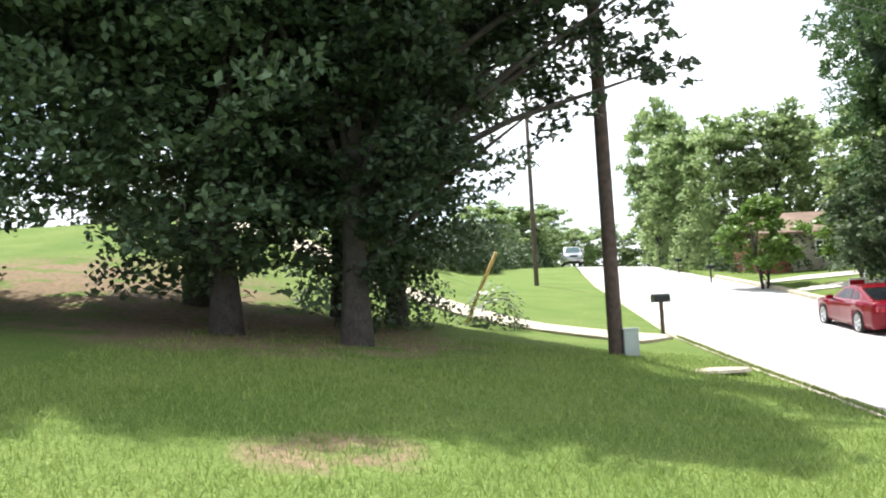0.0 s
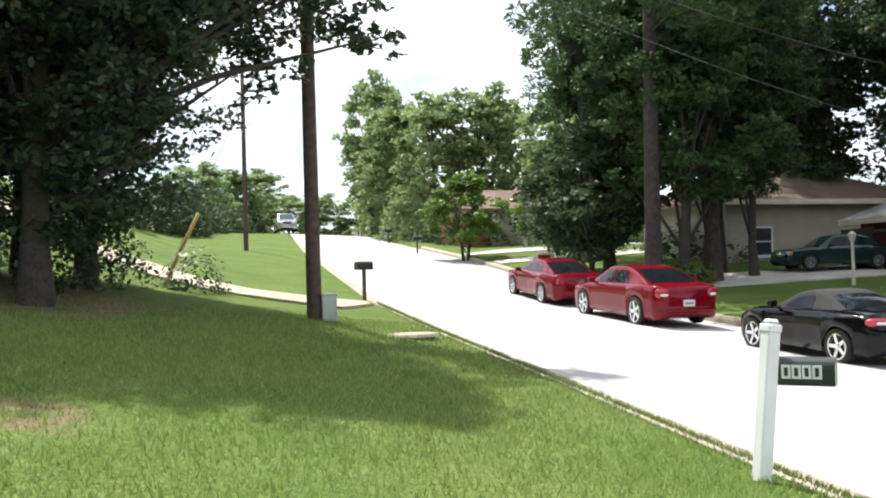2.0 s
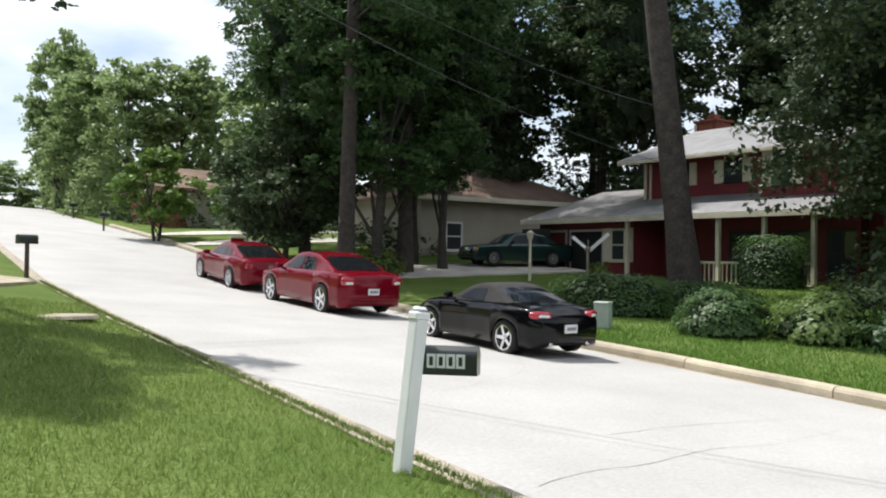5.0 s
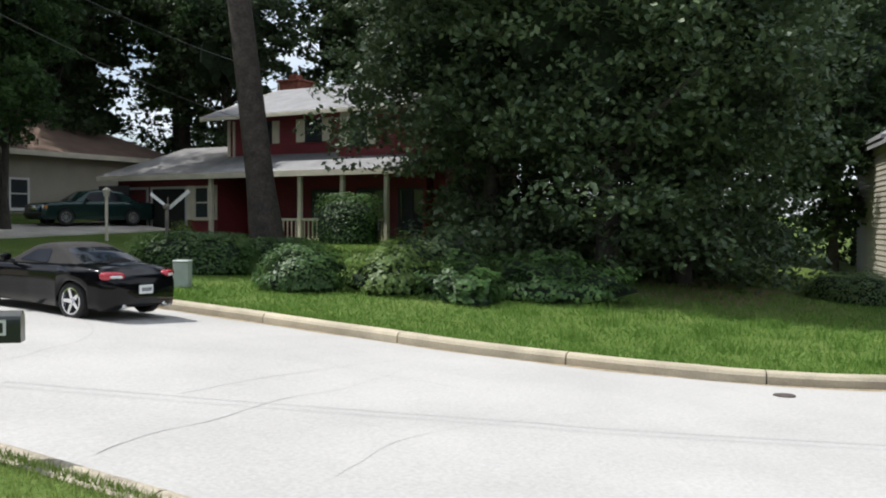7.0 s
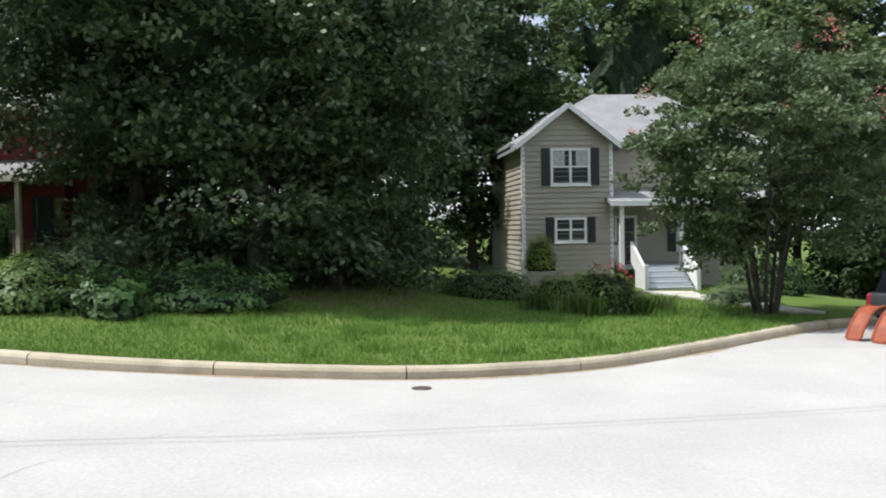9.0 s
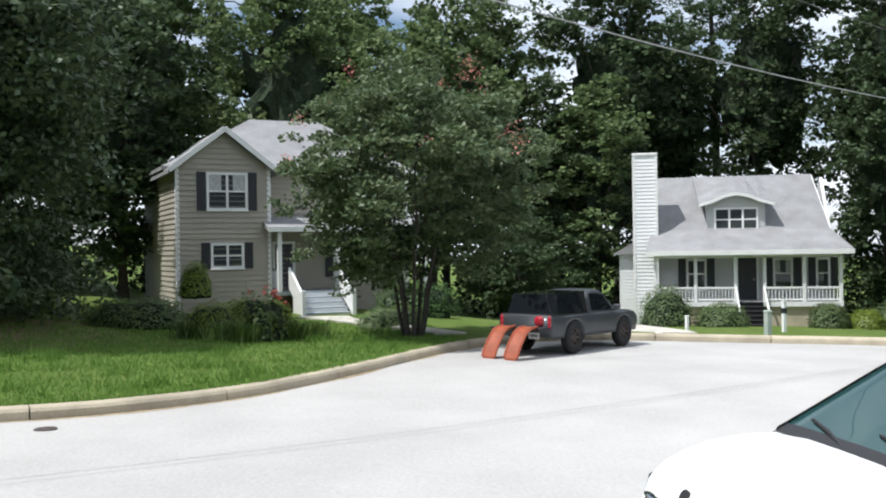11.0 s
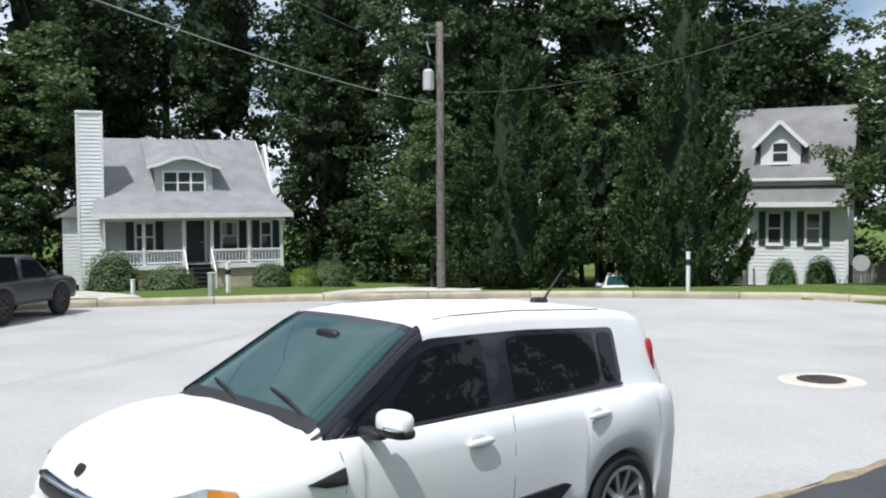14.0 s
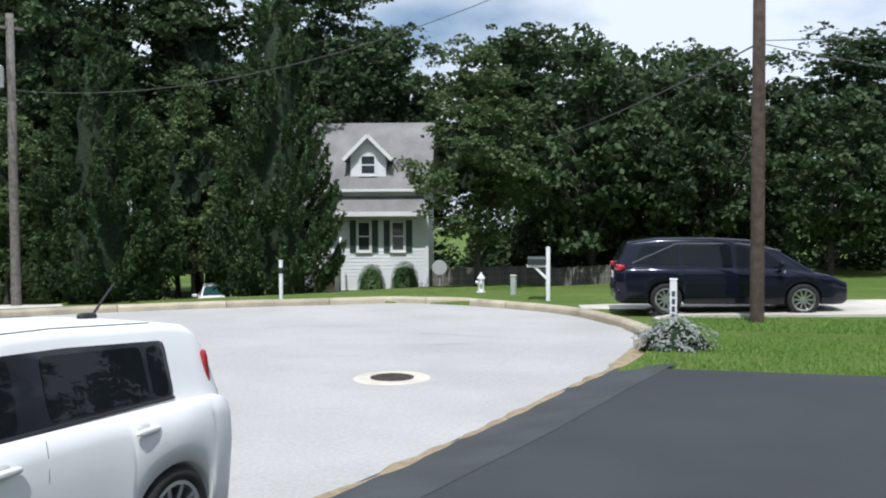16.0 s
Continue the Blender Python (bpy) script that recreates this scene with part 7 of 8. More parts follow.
def crack(x, y, ang, length, width):
    pts, p, a = [], Vector((x, y, 0)), radians(ang)
    n = int(length / 0.25)
    for i in range(n):
        pts.append(p.copy())
        a += rng.uniform(-0.14, 0.14)
        p = p + Vector((math.cos(a), math.sin(a), 0)) * 0.25
        if not road_left(p.y) + 0.1 < p.x < road_right(p.y) - 0.2:
            break
    vs, fs = [], []
    for i, q in enumerate(pts):
        w = width * rng.uniform(0.4, 1.0) * (1 - 0.6 * i / max(1, n))
        d = (pts[min(i + 1, len(pts) - 1)] - pts[max(i - 1, 0)]).normalized()
        s = Vector((-d.y, d.x, 0)) * w / 2
        for e in (q - s, q + s):
            vs.append((e.x, e.y, road_z(e.x, e.y) + 0.004))
    for i in range(len(pts) - 1):
        fs.append((2 * i, 2 * i + 1, 2 * i + 3, 2 * i + 2))
    return vs, fs


cv_, cf_ = [], []
for x, y, a, l, w in ((6.2, 6.3, 28, 6.5, 0.02), (8.5, 7.8, 8, 6, 0.016), (7.0, 4.6, 20, 5, 0.012), (8.2, 10.5, 15, 6, 0.014), (11.5, 6.0, 80, 6, 0.012), (9.6, -19.0, 170, 3, 0.05), (11.5, -20.0, 20, 2.5, 0.06), (7.8, -17.6, 30, 1.8, 0.05), (9.0, -15.5, 10, 2.0, 0.04), (13.0, -12.0, 0, 4, 0.02), (11.0, -8.0, 150, 3, 0.02), (6.5, -17.5, 80, 3, 0.02)):
    v, f = crack(x, y, a, l, w * 0.7)
    o = len(cv_)
    cv_ += v
    cf_ += [tuple(i + o for i in q) for q in f]
tagged(mesh_from("road_cracks", cv_, cf_, M_CRACK), "hairline cracks and tar seams in the street", "cracks", kind="stuff")

# mailbox at the camera's own drive
M_BOX = material("black_mailbox_enamel", (0.018, 0.026, 0.024), 0.35, 0.15, 5.0, coat=0.3)
M_WPOST = material("white_vinyl_post", (0.82, 0.83, 0.84), 0.45, 0.04, 2.0)


def lean_to(a, b):
    d = (Vector(b) - Vector(a)).normalized()
    return Matrix.Translation(a) @ d.to_track_quat("Z", "Y").to_matrix().to_4x4()


def mail_box(parent, x, y, z, turn, l=0.48, w=0.17, h=0.22, bars=False):
    """A domed mailbox lying along its own x axis."""
    vs, fs, n = [], [], 10
    prof = [(-w / 2, 0.0), (w / 2, 0.0)] + [(w / 2 * math.cos(math.pi * k / n), h - w / 2 + w / 2 * math.sin(math.pi * k / n)) for k in range(n + 1)]
    m = len(prof)
    for xx in (-l / 2, l / 2):
        vs += [(xx, yy, zz) for yy, zz in prof]
    fs = [(k, (k + 1) % m, m + (k + 1) % m, m + k) for k in range(m)] + [tuple(reversed(range(m))), tuple(range(m, 2 * m))]
    o = new("mailbox")
    me = bpy.data.meshes.new("mailbox")
    me.from_pydata(vs, [], fs)
    me.materials.append(M_BOX)
    o.data if o.data else None
    bpy.data.objects.remove(o)
    o = new("mailbox", me)
    o.parent = parent
    o.matrix_basis = pose(x, y, z, 0, 0, turn)
    bm = bmesh.new()
    box(bm, -l / 2 - 0.012, -w / 2 - 0.006, 0.0, -l / 2 - 0.002, w / 2 + 0.006, h - 0.03, bevel=0.004)
    part("mailbox_door", bm, M_BOX, o)
    if bars:
        for k in range(4):
            bm = bmesh.new()
            xa = -0.17 + k * 0.078
            box(bm, xa, -w / 2 - 0.006, 0.055, xa + 0.07, -w / 2 - 0.001, 0.165)
            tile = part("number_tile", bm, M_PLATE, o)
            bm = bmesh.new()
            box(bm, xa + 0.02, -w / 2 - 0.009, 0.075, xa + 0.05, -w / 2 - 0.0065, 0.145)
            part("bar", bm, M_BOX, tile)
    return o


gz = ground_z(5.12, 6.68)
mb = thing("mailbox_post", "leaning white vinyl post with a black mailbox", "mailbox", 5.12, 6.68, -0.27)
top = Vector((0.157, 0.005, 1.33))
bm = bmesh.new()
box(bm, -0.06, -0.06, -0.1, 0.06, 0.06, top.length - 0.1, bevel=0.012)
bmesh.ops.transform(bm, matrix=lean_to((0, 0, 0), top), verts=bm.verts)
part("post", bm, M_WPOST, mb)
bm = bmesh.new()
box(bm, -0.068, -0.068, top.length - 0.11, 0.068, 0.068, top.length - 0.04, bevel=0.014)
box(bm, -0.055, -0.055, top.length - 0.042, 0.055, 0.055, top.length, bevel=0.025)
bmesh.ops.transform(bm, matrix=lean_to((0, 0, 0), top), verts=bm.verts)
part("post_cap", bm, M_WPOST, mb)
BT = math.degrees(math.atan2(-0.76, 0.65))
mail_box(mb, 0.36, -0.13, 0.80, -46.0, 0.46, 0.17, 0.225, True)

# black mailboxes up the street
def post_mailbox(x, y, label, turn, lean=0.0):
    g = ground_z(x, y)
    t = thing("roadside_mailbox", label, "mailbox", x, y, g, turn, "mailboxes up the street")
    bm = bmesh.new()
    box(bm, -0.045, -0.045, -0.2, 0.045, 0.045, 0.92, bevel=0.008)
    part("post", bm, M_POLE, t)
    mail_box(t, 0, 0, 0.92, 0, 0.5, 0.19, 0.24)
    return t


post_mailbox(6.15, 26.3, "black mailbox on a thin post at the street edge", 15)
post_mailbox(15.5, 54.3, "dark mailbox on a post far up the street", 10)
post_mailbox(17.2, 68.5, "small dark mailbox near the crest of the street", 10)


# utility poles and wires
def pole(name, label, x, y, h, r, mat, base=None, lean=(0, 0)):
    z = ground_z(x, y) if base is None else base
    p = thing(name, label, "utility pole", x, y, z)
    vs, fs = [], []
    tube(vs, fs, [(0, 0, -0.4), (lean[0] * 0.5, lean[1] * 0.5, h * 0.5), (lean[0], lean[1], h)], [r, r * 0.88, r * 0.74], 14)
    fs.append(tuple(range(len(vs) - 14, len(vs))))
    mesh_from("shaft", vs, fs, mat, p, soft=True)
    return p


M_CABLE = material("cable", (0.10, 0.10, 0.10), 0.6, 0.1, 3.0)
M_LCABLE = material("bright_cable", (0.30, 0.31, 0.31), 0.5, 0.1, 3.0)


def wire(label, a, b, sag, r=0.010, mat=None):
    a, b = Vector(a), Vector(b)
    vs, fs, n = [], [], 24
    tube(vs, fs, [a + (b - a) * (i / n) - Vector((0, 0, sag * 4 * (i / n) * (1 - i / n))) for i in range(n + 1)], [r] * (n + 1), 6)
    return tagged(mesh_from("overhead_wire", vs, fs, mat or M_CABLE), label, "wire", "overhead wires")


pole("utility_pole", "dark creosoted utility pole on the lawn", 3.54, 19.0, 11.5, 0.155, M_POLE, lean=(-0.02, 0.0))
pole("utility_pole", "thin distant utility pole beside the street", 5.0, 50.0, 10.5, 0.13, M_POLE)
rp_ = pole("utility_pole", "brown wooden utility pole on the lawn edge", 2.75, -21.2, 10.5, 0.15, M_POLE, lean=(0.0, 0.1))
tp = pole("utility_pole", "grey utility pole with a transformer can", 25.4, -22.7, 9.9, 0.16, M_GREYPOLE, base=-2.2)
bm = bmesh.new()
cyl(bm, 0.19, 0.19, 0.62, pose(0.12, 0.42, 7.55), 18)
cyl(bm, 0.19, 0.10, 0.08, pose(0.12, 0.42, 8.17), 18)
can = part("transformer", bm, M_GSIDE, tp, "pale grey transformer can")
bm = bmesh.new()
cyl(bm, 0.035, 0.025, 0.25, pose(0.12, 0.42, 8.22), 8)
box(bm, 0.02, 0.05, 7.75, 0.22, 0.3, 7.82)
part("bushing", bm, M_IRON, can)
bar(tp, "crossarm", (-0.2, -0.35, 9.45), (0.25, 0.5, 9.45), 0.07, 0.09, M_GREYPOLE)
bar(tp, "fuse_cutout", (0.1, 0.35, 8.75), (0.12, 0.5, 9.2), 0.05, 0.05, M_GSIDE)
wire("bright twisted service cable across the street", (25.4, -22.6, 4.85), (3.3, 19.0, 8.2), 1.3, 0.013, M_LCABLE)
wire("thin cable above the cul-de-sac", (25.4, -22.6, 6.3), (3.3, 19.0, 10.4), 1.3, 0.010)
wire("thin cable at the top of the pole", (25.4, -22.6, 7.5), (14.0, 21.0, 12.0), 0.9, 0.014)
wire("thin cable between the two poles", (25.4, -22.7, 5.3), (2.75, -21.2, 8.4), 1.5, 0.011)
wire("cable from the pole into the trees", (2.75, -21.2, 4.85), (15.5, -42.0, 4.2), 0.3, 0.02)
wire("cable running on from the lawn pole", (2.75, -21.2, 4.85), (-9.0, -27.0, 3.4), 0.3, 0.011)
wire("cable running on from the lawn pole", (2.75, -21.2, 4.9), (-14.0, -24.0, 5.6), 0.3, 0.011)
wire("cable over the red house lawn", (30.0, 26.0, 5.4), (3.3, 19.0, 9.6), 0.8, 0.011)
wire("cable among the pines", (37.0, 30.0, 8.5), (3.3, 19.0, 10.2), 1.0, 0.011)

# utility pedestals, stake, hydrant, posts, fence
M_PED = material("pale_green_pedestal", (0.40, 0.45, 0.42), 0.5, 0.1, 3.0)


def pedestal(x, y, w, d, h, label, turn=0.0):
    p = thing("utility_pedestal", label, "utility box", x, y, ground_z(x, y) - 0.02, turn)
    bm = bmesh.new()
    box(bm, -w / 2, -d / 2, 0, w / 2, d / 2, h * 0.94, bevel=0.015)
    part("cabinet", bm, M_PED, p)
    bm = bmesh.new()
    box(bm, -w / 2 - 0.012, -d / 2 - 0.012, h * 0.9, w / 2 + 0.012, d / 2 + 0.012, h, bevel=0.02)
    part("lid", bm, M_PED, p)
    return p


pedestal(3.82, 18.95, 0.30, 0.28, 0.58, "pale green utility pedestal beside the pole")
pedestal(16.35, 15.85, 0.34, 0.34, 0.62, "pale green utility box before the hedge", 30)
pedestal(10.3, -27.6, 0.16, 0.16, 0.62, "slim grey-green utility post on the lawn", 0)
pedestal(26.2, -14.2, 0.17, 0.17, 0.72, "slim leaning pale utility post on the lawn", 10)
M_YEL = material("faded_yellow_plastic", (0.55, 0.38, 0.10), 0.6, 0.2, 4.0)
st = thing("guy_wire_marker", "leaning faded yellow guy-wire marker on the lawn", "marker", 0.65, 24.5, ground_z(0.65, 24.5))
vs, fs = [], []
tube(vs, fs, [(0, 0, -0.1), (0.44, -0.2, 0.9), (0.88, -0.45, 1.8)], [0.035, 0.04, 0.045], 8)
fs.append(tuple(range(len(vs) - 8, len(vs))))
mesh_from("sleeve", vs, fs, M_YEL, st, soft=True)
wire("steel guy wire of the utility pole", (0.65, 24.5, ground_z(0.65, 24.5)), (3.45, 19.05, 8.0), 0.0, 0.008)
hy = thing("fire_hydrant", "white fire hydrant on the far lawn", "hydrant", 12.0, -29.3, ground_z(12.0, -29.3), 20)
bm = bmesh.new()
cyl(bm, 0.15, 0.15, 0.05, None, 16)
cyl(bm, 0.105, 0.10, 0.42, pose(0, 0, 0.05), 16)
cyl(bm, 0.14, 0.14, 0.04, pose(0, 0, 0.45), 16)
cyl(bm, 0.125, 0.04, 0.13, pose(0, 0, 0.49), 16)
part("barrel", bm, M_WHITE, hy, soft=False)
for a in (0, 180, 90):
    bm = bmesh.new()
    cyl(bm, 0.055, 0.05, 0.09, pose(0, 0, 0.34, 90, 0, a) @ pose(0, 0, 0.09), 12)
    part("outlet", bm, M_WHITE, hy)
bm = bmesh.new()
cyl(bm, 0.03, 0.03, 0.06, pose(0, 0, 0.61), 5)
part("operating_nut", bm, M_WHITE, hy)


def white_post(x, y, h, label, band=False, bars=0, w=0.1):
    p = thing("white_post", label, "post", x, y, ground_z(x, y), 10, "white posts")
    bm = bmesh.new()
    box(bm, -w / 2, -w / 2, -0.1, w / 2, w / 2, h, bevel=0.008)
    part("post", bm, M_WPOST, p)
    bm = bmesh.new()
    box(bm, -w / 2 - 0.008, -w / 2 - 0.008, h, w / 2 + 0.008, w / 2 + 0.008, h + 0.03, bevel=0.01)
    part("cap", bm, M_WPOST, p)
    if band:
        bm = bmesh.new()
        box(bm, -w / 2 - 0.005, -w / 2 - 0.005, h - 0.38, w / 2 + 0.005, w / 2 + 0.005, h - 0.2)
        part("band", bm, M_SHUT, p, "black band")
    for k in range(bars):
        bm = bmesh.new()
        box(bm, -0.03, w / 2 + 0.001, h - 0.30 - k * 0.14, 0.03, w / 2 + 0.006, h - 0.20 - k * 0.14)
        part("bar", bm, M_BARS, p)
    return p


white_post(17.0, -25.1, 1.2, "white post with a black band at the kerb", True)
np_ = white_post(4.0, -18.2, 1.18, "white wooden post with illegible marks", False, 4, 0.13)
white_post(30.2, -13.6, 0.5, "short white pipe post on the cottage lawn")
white_post(29.4, -16.6, 1.0, "white post before the cottage steps", True, 0, 0.12)
fm = white_post(8.7, -25.9, 1.45, "white post carrying a dark mailbox", False, 0, 0.11)
mail_box(fm, 0.32, 0.0, 0.98, 0, 0.5, 0.19, 0.24)
bar(fm, "bracket", (0.05, 0, 0.6), (0.42, 0, 0.96), 0.07, 0.07, M_WPOST)
bar(fm, "arm", (0.0, 0, 0.94), (0.6, 0, 0.94), 0.07, 0.07, M_WPOST)
M_FENCE = material("weathered_fence_wood", (0.20, 0.185, 0.17), 0.95, 0.3, 5.0, 0.3, 40.0, per_object=0.2)
fn = thing("picket_fence", "weathered grey board fence behind the far lawn", "fence", 18.6, -40.2, 0.0, kind="")
bm = bmesh.new()
box(bm, -0.07, -0.012, 0.0, 0.07, 0.012, 0.78)
first = part("board", bm, M_FENCE, fn)
board_mesh = first.data
a, b = Vector((18.6, -40.2, 0)), Vector((5.0, -38.6, 0))
n = int((b - a).length / 0.16)
for k in range(n):
    p = a + (b - a) * (k / n)
    o = first if k == 0 else new("board", board_mesh)
    o.parent = fn
    zz = ground_z(p.x, p.y) + 0.02 * noise.noise((k * 0.7, 0, 0))
    o.matrix_basis = Matrix.Translation((p.x - 18.6, p.y + 40.2, zz)) @ pose(0, 0, 0, 0, 0, math.degrees(math.atan2(b.y - a.y, b.x - a.x)))
lz = ground_z(23.6, 27.0)
lp = thing("lamp_post", "cream garden lamp post with a glass lantern", "lamp post", 23.6, 27.0, lz)
bm = bmesh.new()
cyl(bm, 0.06, 0.05, 1.55, None, 12)
part("post", bm, M_CREAM, lp)
bm = bmesh.new()
cyl(bm, 0.09, 0.13, 0.22, pose(0, 0, 1.55), 8)
cyl(bm, 0.16, 0.02, 0.12, pose(0, 0, 1.77), 8)
part("lantern", bm, M_COLLAR, lp)
sp = thing("sign_post", "grey post with a round knob at the kerb", "post", 18.0, 18.1, ground_z(18.0, 18.1))
bm = bmesh.new()
cyl(bm, 0.04, 0.035, 1.55, None, 10)
part("post", bm, M_GREYPOLE, sp)
blob(sp, "knob", 0, 0, 1.6, 0.07, 0.07, 0.07, M_GREYPOLE)
fl = thing("folded_flag", "white folded flag on a slanting garden pole", "flag", 19.5, 19.6, ground_z(19.5, 19.6))
bar(fl, "pole", (0, 0, 0), (-0.05, 0, 1.75), 0.03, 0.03, M_GREYPOLE)
mesh_from("cloth", [(0.0, 0, 1.52), (0.42, -0.28, 1.98), (0.50, -0.30, 1.90), (0.06, 0.02, 1.42), (0.02, 0.03, 1.5), (-0.38, 0.25, 1.88), (-0.42, 0.28, 1.80), (-0.02, 0.04, 1.44)], [(0, 1, 2, 3), (4, 5, 6, 7), (0, 3, 7, 4)], M_WHITE, fl)
sg = thing("yard_sign", "small red and white yard sign on a post", "sign", 15.9, 36.0, ground_z(15.9, 36.0), 0)
bm = bmesh.new()
box(bm, -0.33, -0.015, 0.62, 0.28, 0.015, 0.98, bevel=0.005)
brd = part("board", bm, M_WHITE, sg)
bm = bmesh.new()
box(bm, -0.31, -0.02, 0.68, 0.26, -0.0155, 0.9)
part("red_field", bm, G_RED, brd)
bm = bmesh.new()
box(bm, 0.28, -0.03, -0.1, 0.36, 0.03, 1.15, bevel=0.006)
part("post", bm, M_WHITE, sg)


# ---------- shrubs and hedges ----------


def shrub(name, label, x, y, rx, ry, h, mat, n, leaf, seed, boxy=2.0, turn=0.0, lumps=0.12, dz=0.0):
    """A shrub: leaves over a rounded or clipped form, with a woody stem inside."""
    r_ = np.random.default_rng(seed)
    d = r_.normal(size=(n, 3))
    d[:, 2] = np.abs(d[:, 2])
    k = (np.abs(d) ** boxy).sum(1) ** (1 / boxy)
    d /= k[:, None]
    rad = r_.uniform(0.45, 1.0, n) ** 0.25
    lump = np.array([1 + lumps * noise.noise((v[0] * 3 + seed, v[1] * 3, v[2] * 3)) * 2 for v in d])
    p = d * (rad * lump)[:, None] * np.array([rx, ry, h])
    t = thing(name, label, "hedge" if "hedge" in name else "shrub", x, y, ground_z(x, y) + dz, turn)
    add_mesh_part("foliage", leaf_mesh("foliage", p + np.array([0, 0, 0.03]), leaf, seed), mat, t)
    # added dark form under the leaves, its colour standing in for inner shade
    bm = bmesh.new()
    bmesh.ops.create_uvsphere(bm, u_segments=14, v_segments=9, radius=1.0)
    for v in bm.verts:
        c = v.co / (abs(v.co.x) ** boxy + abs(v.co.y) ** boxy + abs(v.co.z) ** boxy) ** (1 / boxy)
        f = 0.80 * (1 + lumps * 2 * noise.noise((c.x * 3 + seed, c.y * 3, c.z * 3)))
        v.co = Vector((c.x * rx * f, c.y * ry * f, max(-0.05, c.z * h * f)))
    part("shade_core", bm, M_SHADE_CORE, t, "added dark shell standing in for the shade inside the foliage", True)
    vs, fs = [], []
    for q in range(4):
        a = q * 1.57 + seed
        tube(vs, fs, [(0, 0, -0.1), (math.cos(a) * rx * 0.25, math.sin(a) * ry * 0.25, h * 0.4), (math.cos(a) * rx * 0.6, math.sin(a) * ry * 0.6, h * 0.75)], [0.035, 0.025, 0.01], 5)
    mesh_from("stem", vs, fs, M_BARK, t)
    return t


L_SILVER = leaf_material("silver_foliage", (0.30, 0.32, 0.30), (0.45, 0.47, 0.45), 0.7, 0.2)
L_MEAD = leaf_material("loose_shrub_leaves", (0.07, 0.13, 0.03), (0.15, 0.21, 0.06))
L_REDFL = leaf_material("red_flowers", (0.55, 0.06, 0.07), (0.65, 0.18, 0.16))
# before the red house
shrub("clipped_hedge", "dark clipped hedge beside the driveway", 18.2, 17.4, 1.6, 0.6, 1.0, L_HEDGE, 4200, 0.10, 1, 5.0, -58, 0.03)
shrub("clipped_hedge", "low dark clipped hedge under the pine", 21.0, 16.9, 1.1, 0.55, 0.72, L_HEDGE, 2600, 0.10, 2, 5.0, -50, 0.03)
shrub("clipped_hedge", "tall square clipped hedge before the porch", 27.3, 19.3, 1.15, 0.8, 1.7, L_HEDGE, 3400, 0.10, 3, 6.0, -80, 0.02)
shrub("round_shrub", "small yellow-green rounded shrub by the garage", 25.4, 25.2, 0.55, 0.5, 0.75, L_LIME, 1400, 0.08, 4)
shrub("round_shrub", "broad dark green rounded shrub on the lawn", 18.2, 13.9, 1.15, 1.0, 1.0, L_HEDGE, 4200, 0.10, 5, 2.6)
for i, (x, y, rx, ry, h, m, lb) in enumerate(((19.6, 12.2, 1.4, 1.0, 1.05, L_MEAD, "loose leafy shrub at the lawn edge"), (19.7, 10.6, 1.4, 0.9, 0.85, L_HEDGE, "loose leafy shrub at the lawn edge"), (21.2, 12.3, 1.4, 1.1, 1.3, L_WOOD, "tall leafy shrub under the oaks"), (21.6, 9.2, 1.8, 1.3, 0.95, L_HEDGE, "dark leafy shrub in the shade"))):
    shrub("leafy_shrub", lb, x, y, rx, ry, h, m, 3000, 0.13, 20 + i, 2.2, i * 40, 0.3)
shrub("round_shrub", "flat lime-green clipped shrub behind the parked sedan", 18.5, 30.2, 1.6, 1.2, 0.95, L_LIME, 2600, 0.10, 40, 2.6)
shrub("clipped_hedge", "dark clipped hedge at the street edge", 15.7, 34.2, 0.9, 0.9, 0.8, L_HEDGE, 1800, 0.10, 41, 4.0)
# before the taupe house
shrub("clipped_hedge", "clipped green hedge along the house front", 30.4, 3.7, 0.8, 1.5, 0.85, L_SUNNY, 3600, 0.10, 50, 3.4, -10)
shrub("ball_topiary", "ball-shaped yew standing by the house corner", 34.8, 2.35, 0.62, 0.62, 1.25, L_LIME, 2000, 0.09, 51, 2.0, 0, 0.08, 0.75)
for i, (x, y, r, h) in enumerate(((31.2, 1.6, 0.80, 0.75), (33.0, 0.7, 0.8, 0.8), (33.4, -0.3, 0.6, 0.7))):
    shrub("mound_shrub", "clipped yellow-green mound before the house", x, y, r, r, h, L_LIME, 1900, 0.08, 52 + i, 2.3)
rose = shrub("rose_bush", "loose rose bush with red blooms on the lawn", 25.9, -0.05, 0.7, 0.7, 1.15, L_MEAD, 1300, 0.11, 56, 2.0, 0, 0.35)
r_ = np.random.default_rng(9)
for k in range(9):
    bl = np.array([r_.uniform(-0.7, 0.7), r_.uniform(-0.6, 0.6), r_.uniform(0.8, 1.35)]) + r_.normal(size=(14, 3)) * 0.035
    add_mesh_part("bloom", leaf_mesh("bloom", bl, 0.085, 3 + k), L_REDFL, rose, "red bloom")


